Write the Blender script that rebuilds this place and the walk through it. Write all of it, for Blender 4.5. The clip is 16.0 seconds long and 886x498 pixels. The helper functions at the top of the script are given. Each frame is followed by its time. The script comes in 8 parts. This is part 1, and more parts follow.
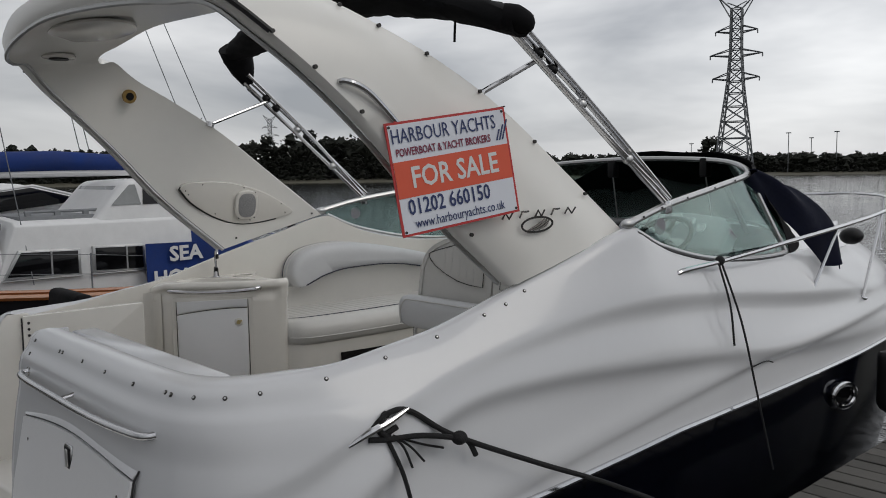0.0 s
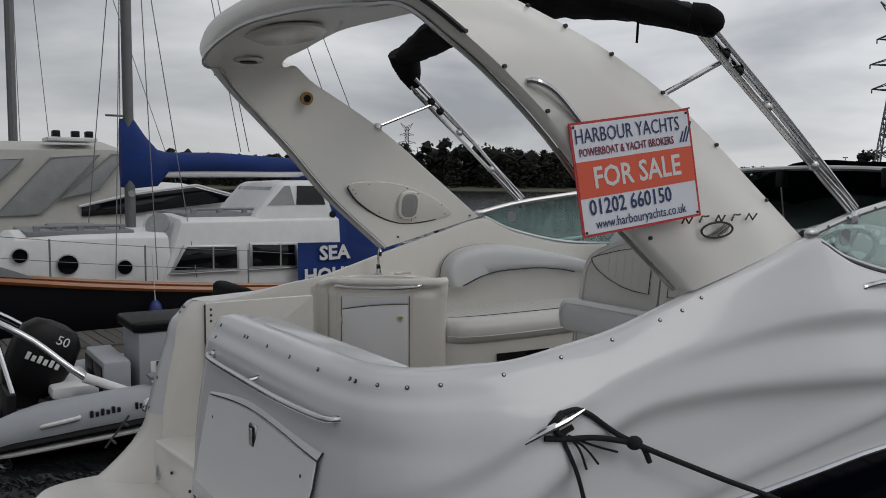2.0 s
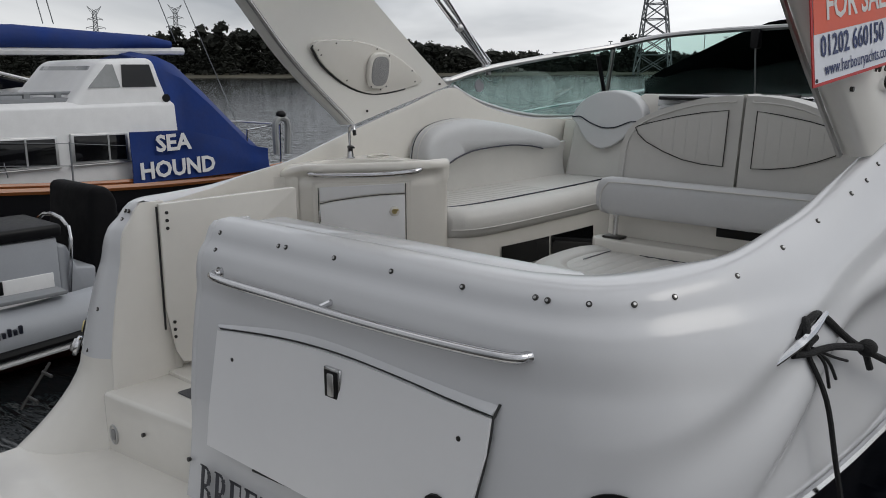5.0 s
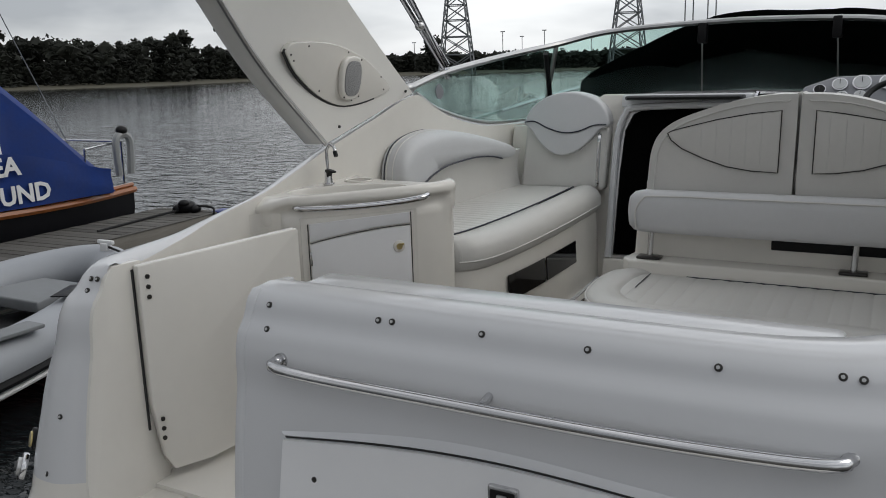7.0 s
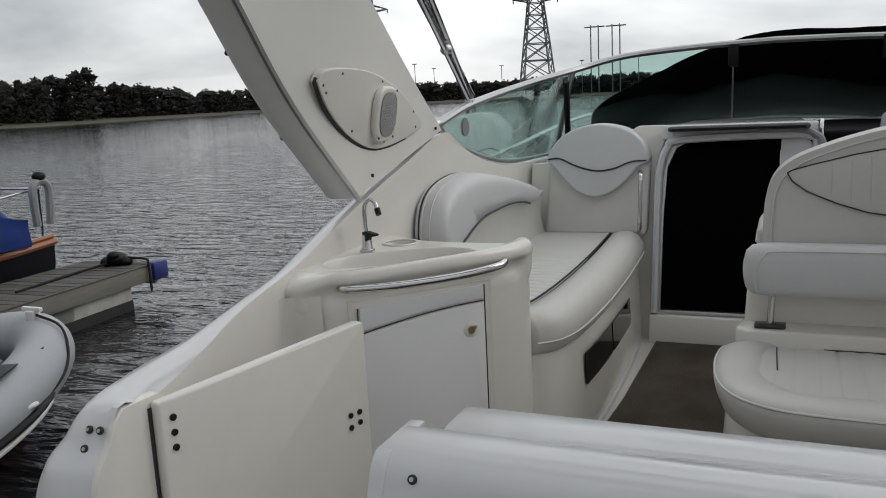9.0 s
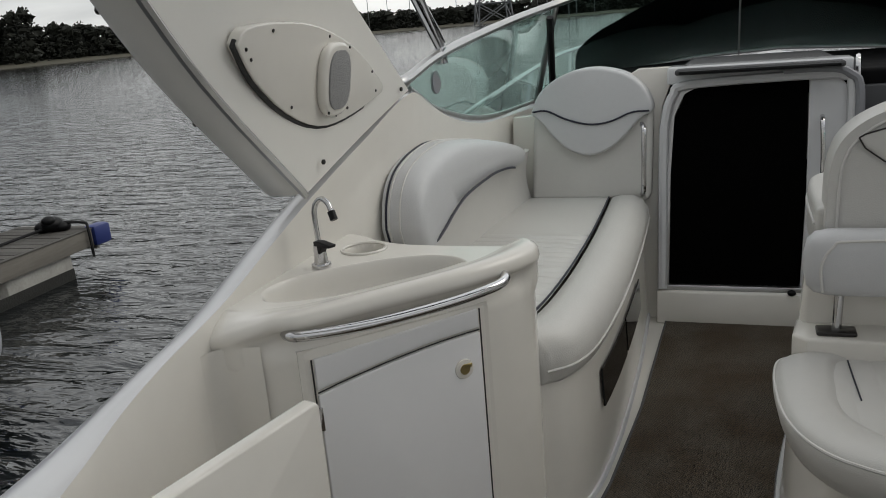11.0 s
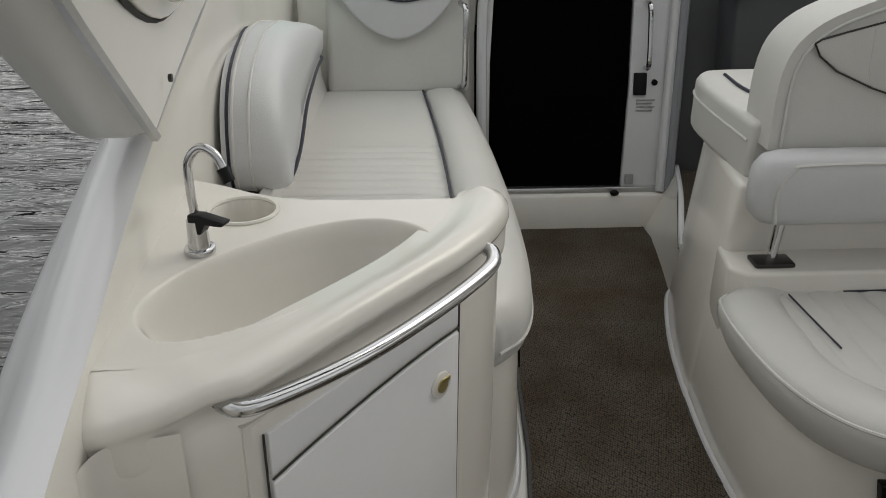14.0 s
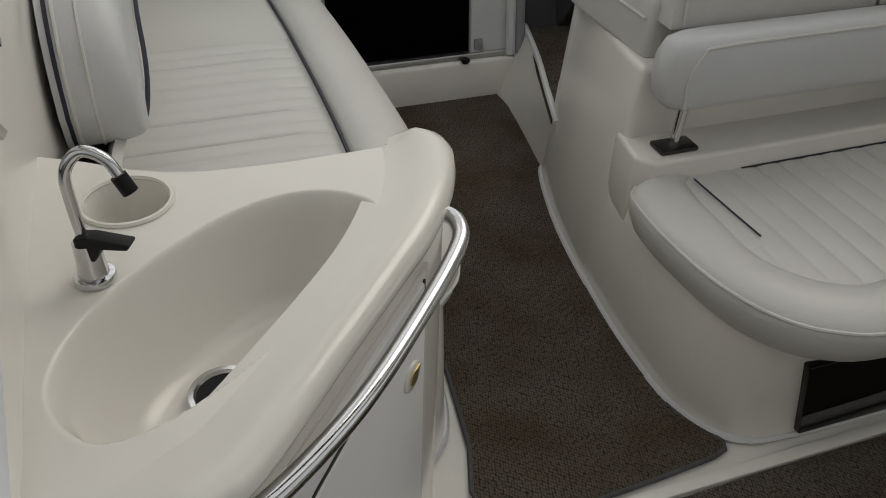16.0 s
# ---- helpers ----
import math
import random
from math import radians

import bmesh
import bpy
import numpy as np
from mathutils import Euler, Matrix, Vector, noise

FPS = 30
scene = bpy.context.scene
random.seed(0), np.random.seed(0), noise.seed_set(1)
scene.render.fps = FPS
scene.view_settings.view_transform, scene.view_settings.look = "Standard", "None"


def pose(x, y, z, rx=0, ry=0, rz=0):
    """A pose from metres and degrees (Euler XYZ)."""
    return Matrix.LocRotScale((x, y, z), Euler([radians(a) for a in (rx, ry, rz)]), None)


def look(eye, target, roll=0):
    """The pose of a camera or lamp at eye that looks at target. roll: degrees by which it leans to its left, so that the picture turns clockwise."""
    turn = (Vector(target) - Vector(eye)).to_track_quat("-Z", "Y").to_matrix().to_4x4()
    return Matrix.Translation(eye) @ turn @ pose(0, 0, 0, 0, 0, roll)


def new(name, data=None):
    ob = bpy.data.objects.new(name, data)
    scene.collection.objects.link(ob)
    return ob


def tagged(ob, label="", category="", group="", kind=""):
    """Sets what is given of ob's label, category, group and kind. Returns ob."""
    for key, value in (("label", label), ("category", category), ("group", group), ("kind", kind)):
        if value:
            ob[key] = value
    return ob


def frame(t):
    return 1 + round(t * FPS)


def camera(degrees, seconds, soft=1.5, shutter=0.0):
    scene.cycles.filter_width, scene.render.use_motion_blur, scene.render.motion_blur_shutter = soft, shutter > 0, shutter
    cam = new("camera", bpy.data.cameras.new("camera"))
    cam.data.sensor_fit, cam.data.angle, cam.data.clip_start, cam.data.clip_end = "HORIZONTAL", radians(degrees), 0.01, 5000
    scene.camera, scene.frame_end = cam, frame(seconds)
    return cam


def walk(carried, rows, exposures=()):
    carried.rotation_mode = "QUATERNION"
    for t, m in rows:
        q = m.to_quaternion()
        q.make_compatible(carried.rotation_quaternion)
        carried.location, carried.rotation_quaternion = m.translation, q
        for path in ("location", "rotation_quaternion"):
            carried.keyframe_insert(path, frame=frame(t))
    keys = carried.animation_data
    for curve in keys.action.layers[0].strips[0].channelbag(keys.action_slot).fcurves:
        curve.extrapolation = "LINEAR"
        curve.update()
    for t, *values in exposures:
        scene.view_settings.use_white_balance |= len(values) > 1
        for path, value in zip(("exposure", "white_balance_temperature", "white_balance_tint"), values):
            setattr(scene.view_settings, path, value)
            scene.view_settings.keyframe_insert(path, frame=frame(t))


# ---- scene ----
cam = camera(56.5, 16.0, soft=0.95)
PATH = [
    (0, (3.852, -1.224, 2.358), (2.381, 0.118, 2.174), -0.8),
    (0.5, (3.89, -1.254, 2.344), (2.376, 0.045, 2.202), -0.2),
    (1, (3.886, -1.269, 2.328), (2.315, -0.038, 2.206), 0.1),
    (1.5, (3.861, -1.345, 2.332), (2.245, -0.175, 2.202), 0.4),
    (2, (3.752, -1.39, 2.321), (2.086, -0.296, 2.159), 0.4),
    (2.5, (3.587, -1.435, 2.295), (1.897, -0.388, 2.078), 0.1),
    (3, (3.367, -1.504, 2.249), (1.673, -0.477, 1.969), -0.2),
    (3.5, (3.09, -1.522, 2.195), (1.425, -0.463, 1.871), -0.4),
    (4, (2.796, -1.571, 2.177), (1.224, -0.391, 1.811), -0.7),
    (4.5, (2.52, -1.656, 2.166), (1.071, -0.337, 1.767), -0.7),
    (4.7, (2.387, -1.72, 2.162), (0.997, -0.342, 1.752), -0.5),
    (6.8, (1.129, -1.73, 2.208), (0.166, -0.036, 1.759), -1.3),
    (7, (1.013, -1.698, 2.188), (0.066, 0.011, 1.759), -1.8),
    (7.5, (0.719, -1.558, 2.182), (-0.177, 0.183, 1.775), -2.0),
    (8, (0.449, -1.391, 2.143), (-0.397, 0.383, 1.775), -2.4),
    (8.5, (0.273, -1.297, 2.179), (-0.534, 0.496, 1.814), -2.3),
    (8.7, (0.204, -1.26, 2.19), (-0.588, 0.541, 1.829), -2.5),
    (10.8, (-0.19, -0.608, 2.299), (-0.903, 1.192, 1.797), -5.1),
    (11, (-0.207, -0.522, 2.289), (-0.893, 1.28, 1.757), -5.0),
    (11.5, (-0.348, -0.377, 2.306), (-0.743, 1.479, 1.675), -4.0),
    (12, (-0.519, -0.277, 2.326), (-0.621, 1.599, 1.638), -2.7),
    (12.5, (-0.654, -0.179, 2.312), (-0.642, 1.689, 1.598), -2.3),
    (13, (-0.803, -0.083, 2.305), (-0.723, 1.767, 1.549), -1.6),
    (13.5, (-0.883, -0.01, 2.305), (-0.774, 1.817, 1.499), -0.5),
    (14, (-0.956, 0.086, 2.302), (-0.837, 1.88, 1.424), 0.4),
    (14.5, (-1.038, 0.209, 2.324), (-0.877, 1.938, 1.333), 0.8),
    (15, (-1.115, 0.326, 2.348), (-0.859, 1.957, 1.219), 1.6),
    (15.5, (-1.142, 0.413, 2.358), (-0.765, 1.964, 1.153), 1.9),
    (16, (-1.158, 0.456, 2.366), (-0.594, 1.945, 1.156), 2.2),
]
walk(cam, [(t, look(eye, target, roll)) for t, eye, target, roll in PATH], exposures=[(0, -0.68, 6600, 9), (2, -0.76, 6560, 9), (4.6, -0.47, 6540, 9), (7, -0.36, 6560, 8), (8.5, -0.33, 6600, 7), (11, -0.36, 6780, 7), (12.5, -0.12, 6820, 7), (13.2, -0.06, 6870, 7), (14, -0.13, 6920, 7), (15, -0.35, 6980, 7), (16, -0.4, 7020, 7)])

# ---------------------------------------------------------------- light
WATER = -0.35
SUN_WAY = (0.66, 0.34, 0.67)
world = bpy.data.worlds.new("overcast_sky")
scene.world = world
world.use_nodes = True
wn, wl = world.node_tree.nodes, world.node_tree.links
wn.clear()
w_out = wn.new("ShaderNodeOutputWorld")
w_bg = wn.new("ShaderNodeBackground")
w_sky = wn.new("ShaderNodeTexSky")
w_sky.sky_type = "NISHITA"
w_sky.sun_disc = False
w_sky.sun_elevation = radians(42)
w_sky.sun_rotation = radians(63)
w_co = wn.new("ShaderNodeTexCoord")
w_map = wn.new("ShaderNodeMapping")
w_map.inputs["Scale"].default_value = (1.0, 1.0, 3.4)
w_noise = wn.new("ShaderNodeTexNoise")
w_noise.inputs["Scale"].default_value = 2.3
w_noise.inputs["Detail"].default_value = 5.0
w_noise.inputs["Roughness"].default_value = 0.5
w_noise.inputs["Distortion"].default_value = 0.35
w_ramp = wn.new("ShaderNodeValToRGB")
w_ramp.color_ramp.elements[0].position, w_ramp.color_ramp.elements[0].color = 0.33, (4.4, 4.6, 5.05, 1)
w_ramp.color_ramp.elements[1].position, w_ramp.color_ramp.elements[1].color = 0.66, (10.8, 10.9, 11.2, 1)
w_mix = wn.new("ShaderNodeMixRGB")
w_mix.inputs[0].default_value = 0.9
wl.new(w_co.outputs["Generated"], w_map.inputs[0])
wl.new(w_map.outputs[0], w_noise.inputs["Vector"])
wl.new(w_noise.outputs["Fac"], w_ramp.inputs[0])
wl.new(w_sky.outputs[0], w_mix.inputs[1])
wl.new(w_ramp.outputs[0], w_mix.inputs[2])
wl.new(w_mix.outputs[0], w_bg.inputs["Color"])
w_bg.inputs["Strength"].default_value = 0.108
# the cloud is brighter round the veiled sun
w_dot = wn.new("ShaderNodeVectorMath")
w_dot.operation = "DOT_PRODUCT"
w_dot.inputs[1].default_value = (0.25, 0.76, 0.60)
w_rng = wn.new("ShaderNodeMapRange")
w_rng.inputs[1].default_value, w_rng.inputs[2].default_value = -1.0, 1.0
w_rng.inputs[3].default_value, w_rng.inputs[4].default_value = 0.36, 1.62
w_mul = wn.new("ShaderNodeVectorMath")
w_mul.operation = "SCALE"
wl.new(w_co.outputs["Generated"], w_dot.inputs[0])
wl.new(w_dot.outputs["Value"], w_rng.inputs[0])
wl.new(w_mix.outputs[0], w_mul.inputs[0])
wl.new(w_rng.outputs[0], w_mul.inputs["Scale"])
wl.new(w_mul.outputs[0], w_bg.inputs["Color"])
wl.new(w_bg.outputs[0], w_out.inputs[0])
sun = new("sun", bpy.data.lights.new("sun", "SUN"))
sun.data.energy, sun.data.angle, sun.data.color = 0.7, radians(30), (1.0, 0.96, 0.9)
sun.matrix_world = look(Vector(SUN_WAY) * 40, (0, 0, 0))


# ---------------------------------------------------------------- materials
def material(name, color, rough=0.5, metal=0.0, vary=0.06, scale=6.0, bump=0.0, bump_scale=60.0, coat=0.0, spec=0.5, second=None, random_tone=0.0, stretch=(1, 1, 1)):
    """Principled surface with two scales of tone and a fine relief."""
    m = bpy.data.materials.new(name)
    m.use_nodes = True
    n, l = m.node_tree.nodes, m.node_tree.links
    b = n["Principled BSDF"]
    co = n.new("ShaderNodeTexCoord")
    mp = n.new("ShaderNodeMapping")
    mp.inputs["Scale"].default_value = stretch
    l.new(co.outputs["Object"], mp.inputs[0])
    big = n.new("ShaderNodeTexNoise")
    big.inputs["Scale"].default_value, big.inputs["Detail"].default_value = scale, 4
    fine = n.new("ShaderNodeTexNoise")
    fine.inputs["Scale"].default_value, fine.inputs["Detail"].default_value = scale * 9, 3
    l.new(mp.outputs[0], big.inputs["Vector"])
    l.new(mp.outputs[0], fine.inputs["Vector"])
    add = n.new("ShaderNodeMath")
    add.operation = "MULTIPLY_ADD"
    add.inputs[1].default_value = 0.4
    l.new(fine.outputs["Fac"], add.inputs[0])
    l.new(big.outputs["Fac"], add.inputs[2])
    ramp = n.new("ShaderNodeValToRGB")
    ramp.color_ramp.elements[0].position, ramp.color_ramp.elements[1].position = 0.3, 1.0
    lo = second or tuple(c * (1 - 2 * vary) for c in color)
    ramp.color_ramp.elements[0].color = (*lo, 1)
    ramp.color_ramp.elements[1].color = (*color, 1)
    l.new(add.outputs[0], ramp.inputs[0])
    last = ramp.outputs[0]
    if random_tone:
        info = n.new("ShaderNodeObjectInfo")
        mr = n.new("ShaderNodeMapRange")
        mr.inputs[3].default_value, mr.inputs[4].default_value = 1 - random_tone, 1 + random_tone
        l.new(info.outputs["Random"], mr.inputs[0])
        hsv = n.new("ShaderNodeHueSaturation")
        l.new(mr.outputs[0], hsv.inputs["Value"])
        l.new(last, hsv.inputs["Color"])
        last = hsv.outputs[0]
    l.new(last, b.inputs["Base Color"])
    rr = n.new("ShaderNodeMapRange")
    rr.inputs[3].default_value, rr.inputs[4].default_value = max(0.02, rough * 0.8), min(1, rough * 1.25)
    l.new(big.outputs["Fac"], rr.inputs[0])
    l.new(rr.outputs[0], b.inputs["Roughness"])
    b.inputs["Metallic"].default_value = metal
    b.inputs["Specular IOR Level"].default_value = spec
    b.inputs["Coat Weight"].default_value = coat
    b.inputs["Coat Roughness"].default_value = 0.08
    if bump:
        bn = n.new("ShaderNodeTexNoise")
        bn.inputs["Scale"].default_value, bn.inputs["Detail"].default_value = bump_scale, 4
        l.new(mp.outputs[0], bn.inputs["Vector"])
        bp = n.new("ShaderNodeBump")
        bp.inputs["Strength"].default_value, bp.inputs["Distance"].default_value = bump, 0.01
        l.new(bn.outputs["Fac"], bp.inputs["Height"])
        l.new(bp.outputs[0], b.inputs["Normal"])
    return m


GEL = material("gelcoat_white", (0.605, 0.61, 0.625), 0.2, vary=0.02, scale=1.5, coat=0.3)
GEL_ARCH = material("gelcoat_arch", (0.77, 0.755, 0.715), 0.3, vary=0.03, scale=1.5, coat=0.12)
GEL_IN = material("gelcoat_cream", (0.74, 0.715, 0.665), 0.22, vary=0.04, scale=2.0, coat=0.35)
GEL_PANEL = material("gelcoat_door_white", (0.76, 0.76, 0.77), 0.3, vary=0.02, scale=3)
VINYL = material("white_marine_vinyl", (0.585, 0.575, 0.55), 0.36, vary=0.04, scale=5, bump=0.12, bump_scale=260)
VINYL_GREY = material("pale_grey_vinyl", (0.565, 0.57, 0.58), 0.42, vary=0.04, scale=5, bump=0.12, bump_scale=260)
PIPING = material("dark_navy_piping", (0.012, 0.014, 0.03), 0.5)
PIPE_W = material("white_piping", (0.62, 0.61, 0.59), 0.5)
SEAM = material("dark_seam", (0.03, 0.03, 0.03), 0.7)
NAVY_HULL = material("navy_gelcoat", (0.002, 0.0025, 0.006), 0.1, vary=0.2, scale=2, spec=0.3)
HULL_BLACK = material("black_hull_paint", (0.004, 0.004, 0.006), 0.55, vary=0.2, scale=2, spec=0.2)
CHROME = material("polished_steel", (0.60, 0.60, 0.61), 0.13, metal=1.0, vary=0.04, scale=20)
ALLOY = material("brushed_alloy", (0.55, 0.55, 0.55), 0.35, metal=1.0, vary=0.08, scale=15)
# black without sheen: the dark of the cabin doorway is put into the colour
BLACK_MAT = material("doorway_black", (0.002, 0.002, 0.002), 0.9, vary=0.2, scale=10, spec=0.02)
SNAP = material("dark_snap_fastener", (0.055, 0.052, 0.05), 0.3, metal=0.8)
BLACK = material("black_plastic", (0.004, 0.004, 0.005), 0.45, vary=0.2, scale=20, spec=0.25)
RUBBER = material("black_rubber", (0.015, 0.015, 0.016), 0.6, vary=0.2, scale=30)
CANVAS_BLACK = material("black_canvas", (0.0035, 0.0035, 0.0045), 0.9, spec=0.2, vary=0.25, scale=8, bump=0.35, bump_scale=14)
CANVAS_NAVY = material("navy_canvas", (0.004, 0.006, 0.02), 0.85, spec=0.2, vary=0.2, scale=5, bump=0.3, bump_scale=16)
CANVAS_BLUE = material("blue_canvas", (0.003, 0.03, 0.18), 0.8, vary=0.2, scale=3, bump=0.5, bump_scale=7)
ROPE = material("black_rope", (0.012, 0.012, 0.013), 0.9, vary=0.3, scale=80, bump=0.8, bump_scale=220)
WHITE_ROPE = material("white_rope", (0.6, 0.6, 0.58), 0.9, vary=0.2, scale=60)
SPEAKER = material("grey_speaker_grille", (0.36, 0.36, 0.36), 0.6, vary=0.1, scale=60, bump=0.8, bump_scale=400)
TINT = material("dark_tinted_glass", (0.006, 0.006, 0.007), 0.06, vary=0.2, scale=2, spec=0.35)
SIGN_W = material("sign_white", (0.72, 0.74, 0.80), 0.45, vary=0.02)
SIGN_R = material("sign_red", (0.72, 0.10, 0.045), 0.45, vary=0.04)
SIGN_EDGE = material("sign_border_red", (0.5, 0.03, 0.03), 0.45)
SIGN_BLUE = material("sign_navy_print", (0.02, 0.035, 0.13), 0.5)
SIGN_MAROON = material("sign_maroon_print", (0.22, 0.02, 0.06), 0.5)
INK = material("black_lettering", (0.012, 0.014, 0.025), 0.4)
LETTER_W = material("white_lettering", (0.72, 0.72, 0.72), 0.6, vary=0.06)
TEAK = material("varnished_wood", (0.33, 0.11, 0.03), 0.3, vary=0.2, scale=5, stretch=(1, 0.1, 1), coat=0.3)
DECK_GREY = material("grey_deck_paint", (0.22, 0.23, 0.24), 0.8, vary=0.1, scale=12)
DOCK_WOOD = material("weathered_dock_board", (0.10, 0.094, 0.085), 0.85, vary=0.2, scale=6, stretch=(8, 1, 8), bump=0.5, bump_scale=30, random_tone=0.25)
WEED = material("waterline_weed", (0.012, 0.012, 0.008), 0.7, vary=0.4, scale=9, bump=0.8, bump_scale=40)
FASCIA = material("weathered_edge_board", (0.20, 0.185, 0.16), 0.8, vary=0.2, scale=5, stretch=(1, 0.15, 1), bump=0.4, bump_scale=30)
CONCRETE = material("pontoon_float_concrete", (0.42, 0.41, 0.38), 0.85, vary=0.25, scale=4, bump=0.4, bump_scale=30)
TUBE_GREY = material("grey_inflatable_fabric", (0.33, 0.345, 0.37), 0.5, vary=0.05, scale=5)
RED_HULL = material("dark_red_hull", (0.10, 0.008, 0.01), 0.35, vary=0.2)
FENDER_BLUE = material("blue_fender", (0.015, 0.03, 0.16), 0.4)
CLEAR_VINYL = material("hazy_clear_vinyl", (0.30, 0.31, 0.31), 0.25, vary=0.15, scale=3)
MAST_ALLOY = material("grey_anodised_mast", (0.15, 0.155, 0.16), 0.5, metal=0.4, vary=0.1, scale=8)
GALV = material("galvanised_steel", (0.20, 0.21, 0.22), 0.6, metal=0.4, vary=0.15, scale=1)
FOLIAGE = material("dark_woodland", (0.016, 0.019, 0.012), 1.0, vary=0.35, scale=0.35)
MARSH = material("reed_marsh", (0.07, 0.062, 0.034), 0.95, vary=0.35, scale=0.08, bump=1.0, bump_scale=2)
# dash grey made darker: shade below shelf and canvas is in the colour
DASH_DARK = material("shaded_grey_moulding", (0.055, 0.057, 0.063), 0.5, vary=0.1, scale=6)
DIAL = material("pale_gauge_dial", (0.52, 0.53, 0.54), 0.35, vary=0.05, scale=30)
CANOPY = material("cream_boat_canvas", (0.50, 0.49, 0.455), 0.8, vary=0.1, scale=1.2, bump=0.4, bump_scale=4)
GREY_GEL = material("grey_dash_gelcoat", (0.24, 0.245, 0.265), 0.45, vary=0.06, scale=6)
STEP_MAT = material("grey_non_slip_step", (0.10, 0.10, 0.105), 0.9, vary=0.25, scale=40, bump=0.6, bump_scale=120)
GOLD = material("brass_lock", (0.55, 0.45, 0.22), 0.3, metal=0.9)
YELLOW = material("yellow_hose", (0.5, 0.33, 0.05), 0.5)
STAIN = material("rust_stain", (0.35, 0.22, 0.06), 0.6, vary=0.3, scale=40)
MAP_RED = material("red_paint", (0.45, 0.02, 0.02), 0.5)


def glass(name, tint):
    m = bpy.data.materials.new(name)
    m.use_nodes = True
    n, l = m.node_tree.nodes, m.node_tree.links
    n.clear()
    out = n.new("ShaderNodeOutputMaterial")
    tr = n.new("ShaderNodeBsdfTransparent")
    tr.inputs[0].default_value = (*tint, 1)
    gl = n.new("ShaderNodeBsdfGlossy")
    gl.inputs["Roughness"].default_value = 0.02
    gl.inputs[0].default_value = (0.9, 1, 0.97, 1)
    fr = n.new("ShaderNodeLayerWeight")
    fr.inputs[0].default_value = 0.5
    pw = n.new("ShaderNodeMath")
    pw.operation = "POWER"
    pw.inputs[1].default_value = 2.0
    sc = n.new("ShaderNodeMath")
    sc.operation = "MULTIPLY_ADD"
    sc.inputs[1].default_value, sc.inputs[2].default_value = 0.38, 0.025
    l.new(fr.outputs["Facing"], pw.inputs[0])
    l.new(pw.outputs[0], sc.inputs[0])
    mx = n.new("ShaderNodeMixShader")
    l.new(sc.outputs[0], mx.inputs[0])
    l.new(tr.outputs[0], mx.inputs[1])
    l.new(gl.outputs[0], mx.inputs[2])
    l.new(mx.outputs[0], out.inputs[0])
    return m


GLASS = glass("green_tinted_glass", (0.78, 0.90, 0.87))


def water_material():
    m = bpy.data.materials.new("harbour_water")
    m.use_nodes = True
    n, l = m.node_tree.nodes, m.node_tree.links
    b = n["Principled BSDF"]
    b.inputs["Base Color"].default_value = (0.007, 0.009, 0.010, 1)
    b.inputs["Roughness"].default_value = 0.04
    b.inputs["IOR"].default_value = 1.4
    b.inputs["Specular IOR Level"].default_value = 1.0
    co = n.new("ShaderNodeTexCoord")
    mp = n.new("ShaderNodeMapping")
    mp.inputs["Rotation"].default_value = (0, 0, radians(35))
    mp.inputs["Scale"].default_value = (0.6, 1.7, 1)
    l.new(co.outputs["Object"], mp.inputs[0])
    away = n.new("ShaderNodeVectorMath")
    away.operation = "LENGTH"
    l.new(co.outputs["Object"], away.inputs[0])
    calm = n.new("ShaderNodeMapRange")
    calm.inputs[1].default_value, calm.inputs[2].default_value = 10, 70
    calm.inputs[3].default_value, calm.inputs[4].default_value = 1.0, 0.3
    l.new(away.outputs["Value"], calm.inputs[0])
    prev = None
    for sc, dist in ((0.45, 0.04), (2.0, 0.09), (6.0, 0.015)):
        t = n.new("ShaderNodeTexNoise")
        t.inputs["Scale"].default_value, t.inputs["Detail"].default_value, t.inputs["Distortion"].default_value = sc, 3, 0.6
        l.new(mp.outputs[0], t.inputs["Vector"])
        bp = n.new("ShaderNodeBump")
        bp.inputs["Distance"].default_value = dist
        l.new(calm.outputs[0], bp.inputs["Strength"])
        l.new(t.outputs["Fac"], bp.inputs["Height"])
        if prev:
            l.new(prev, bp.inputs["Normal"])
        prev = bp.outputs[0]
    l.new(prev, b.inputs["Normal"])
    return m


WATER_MAT = water_material()


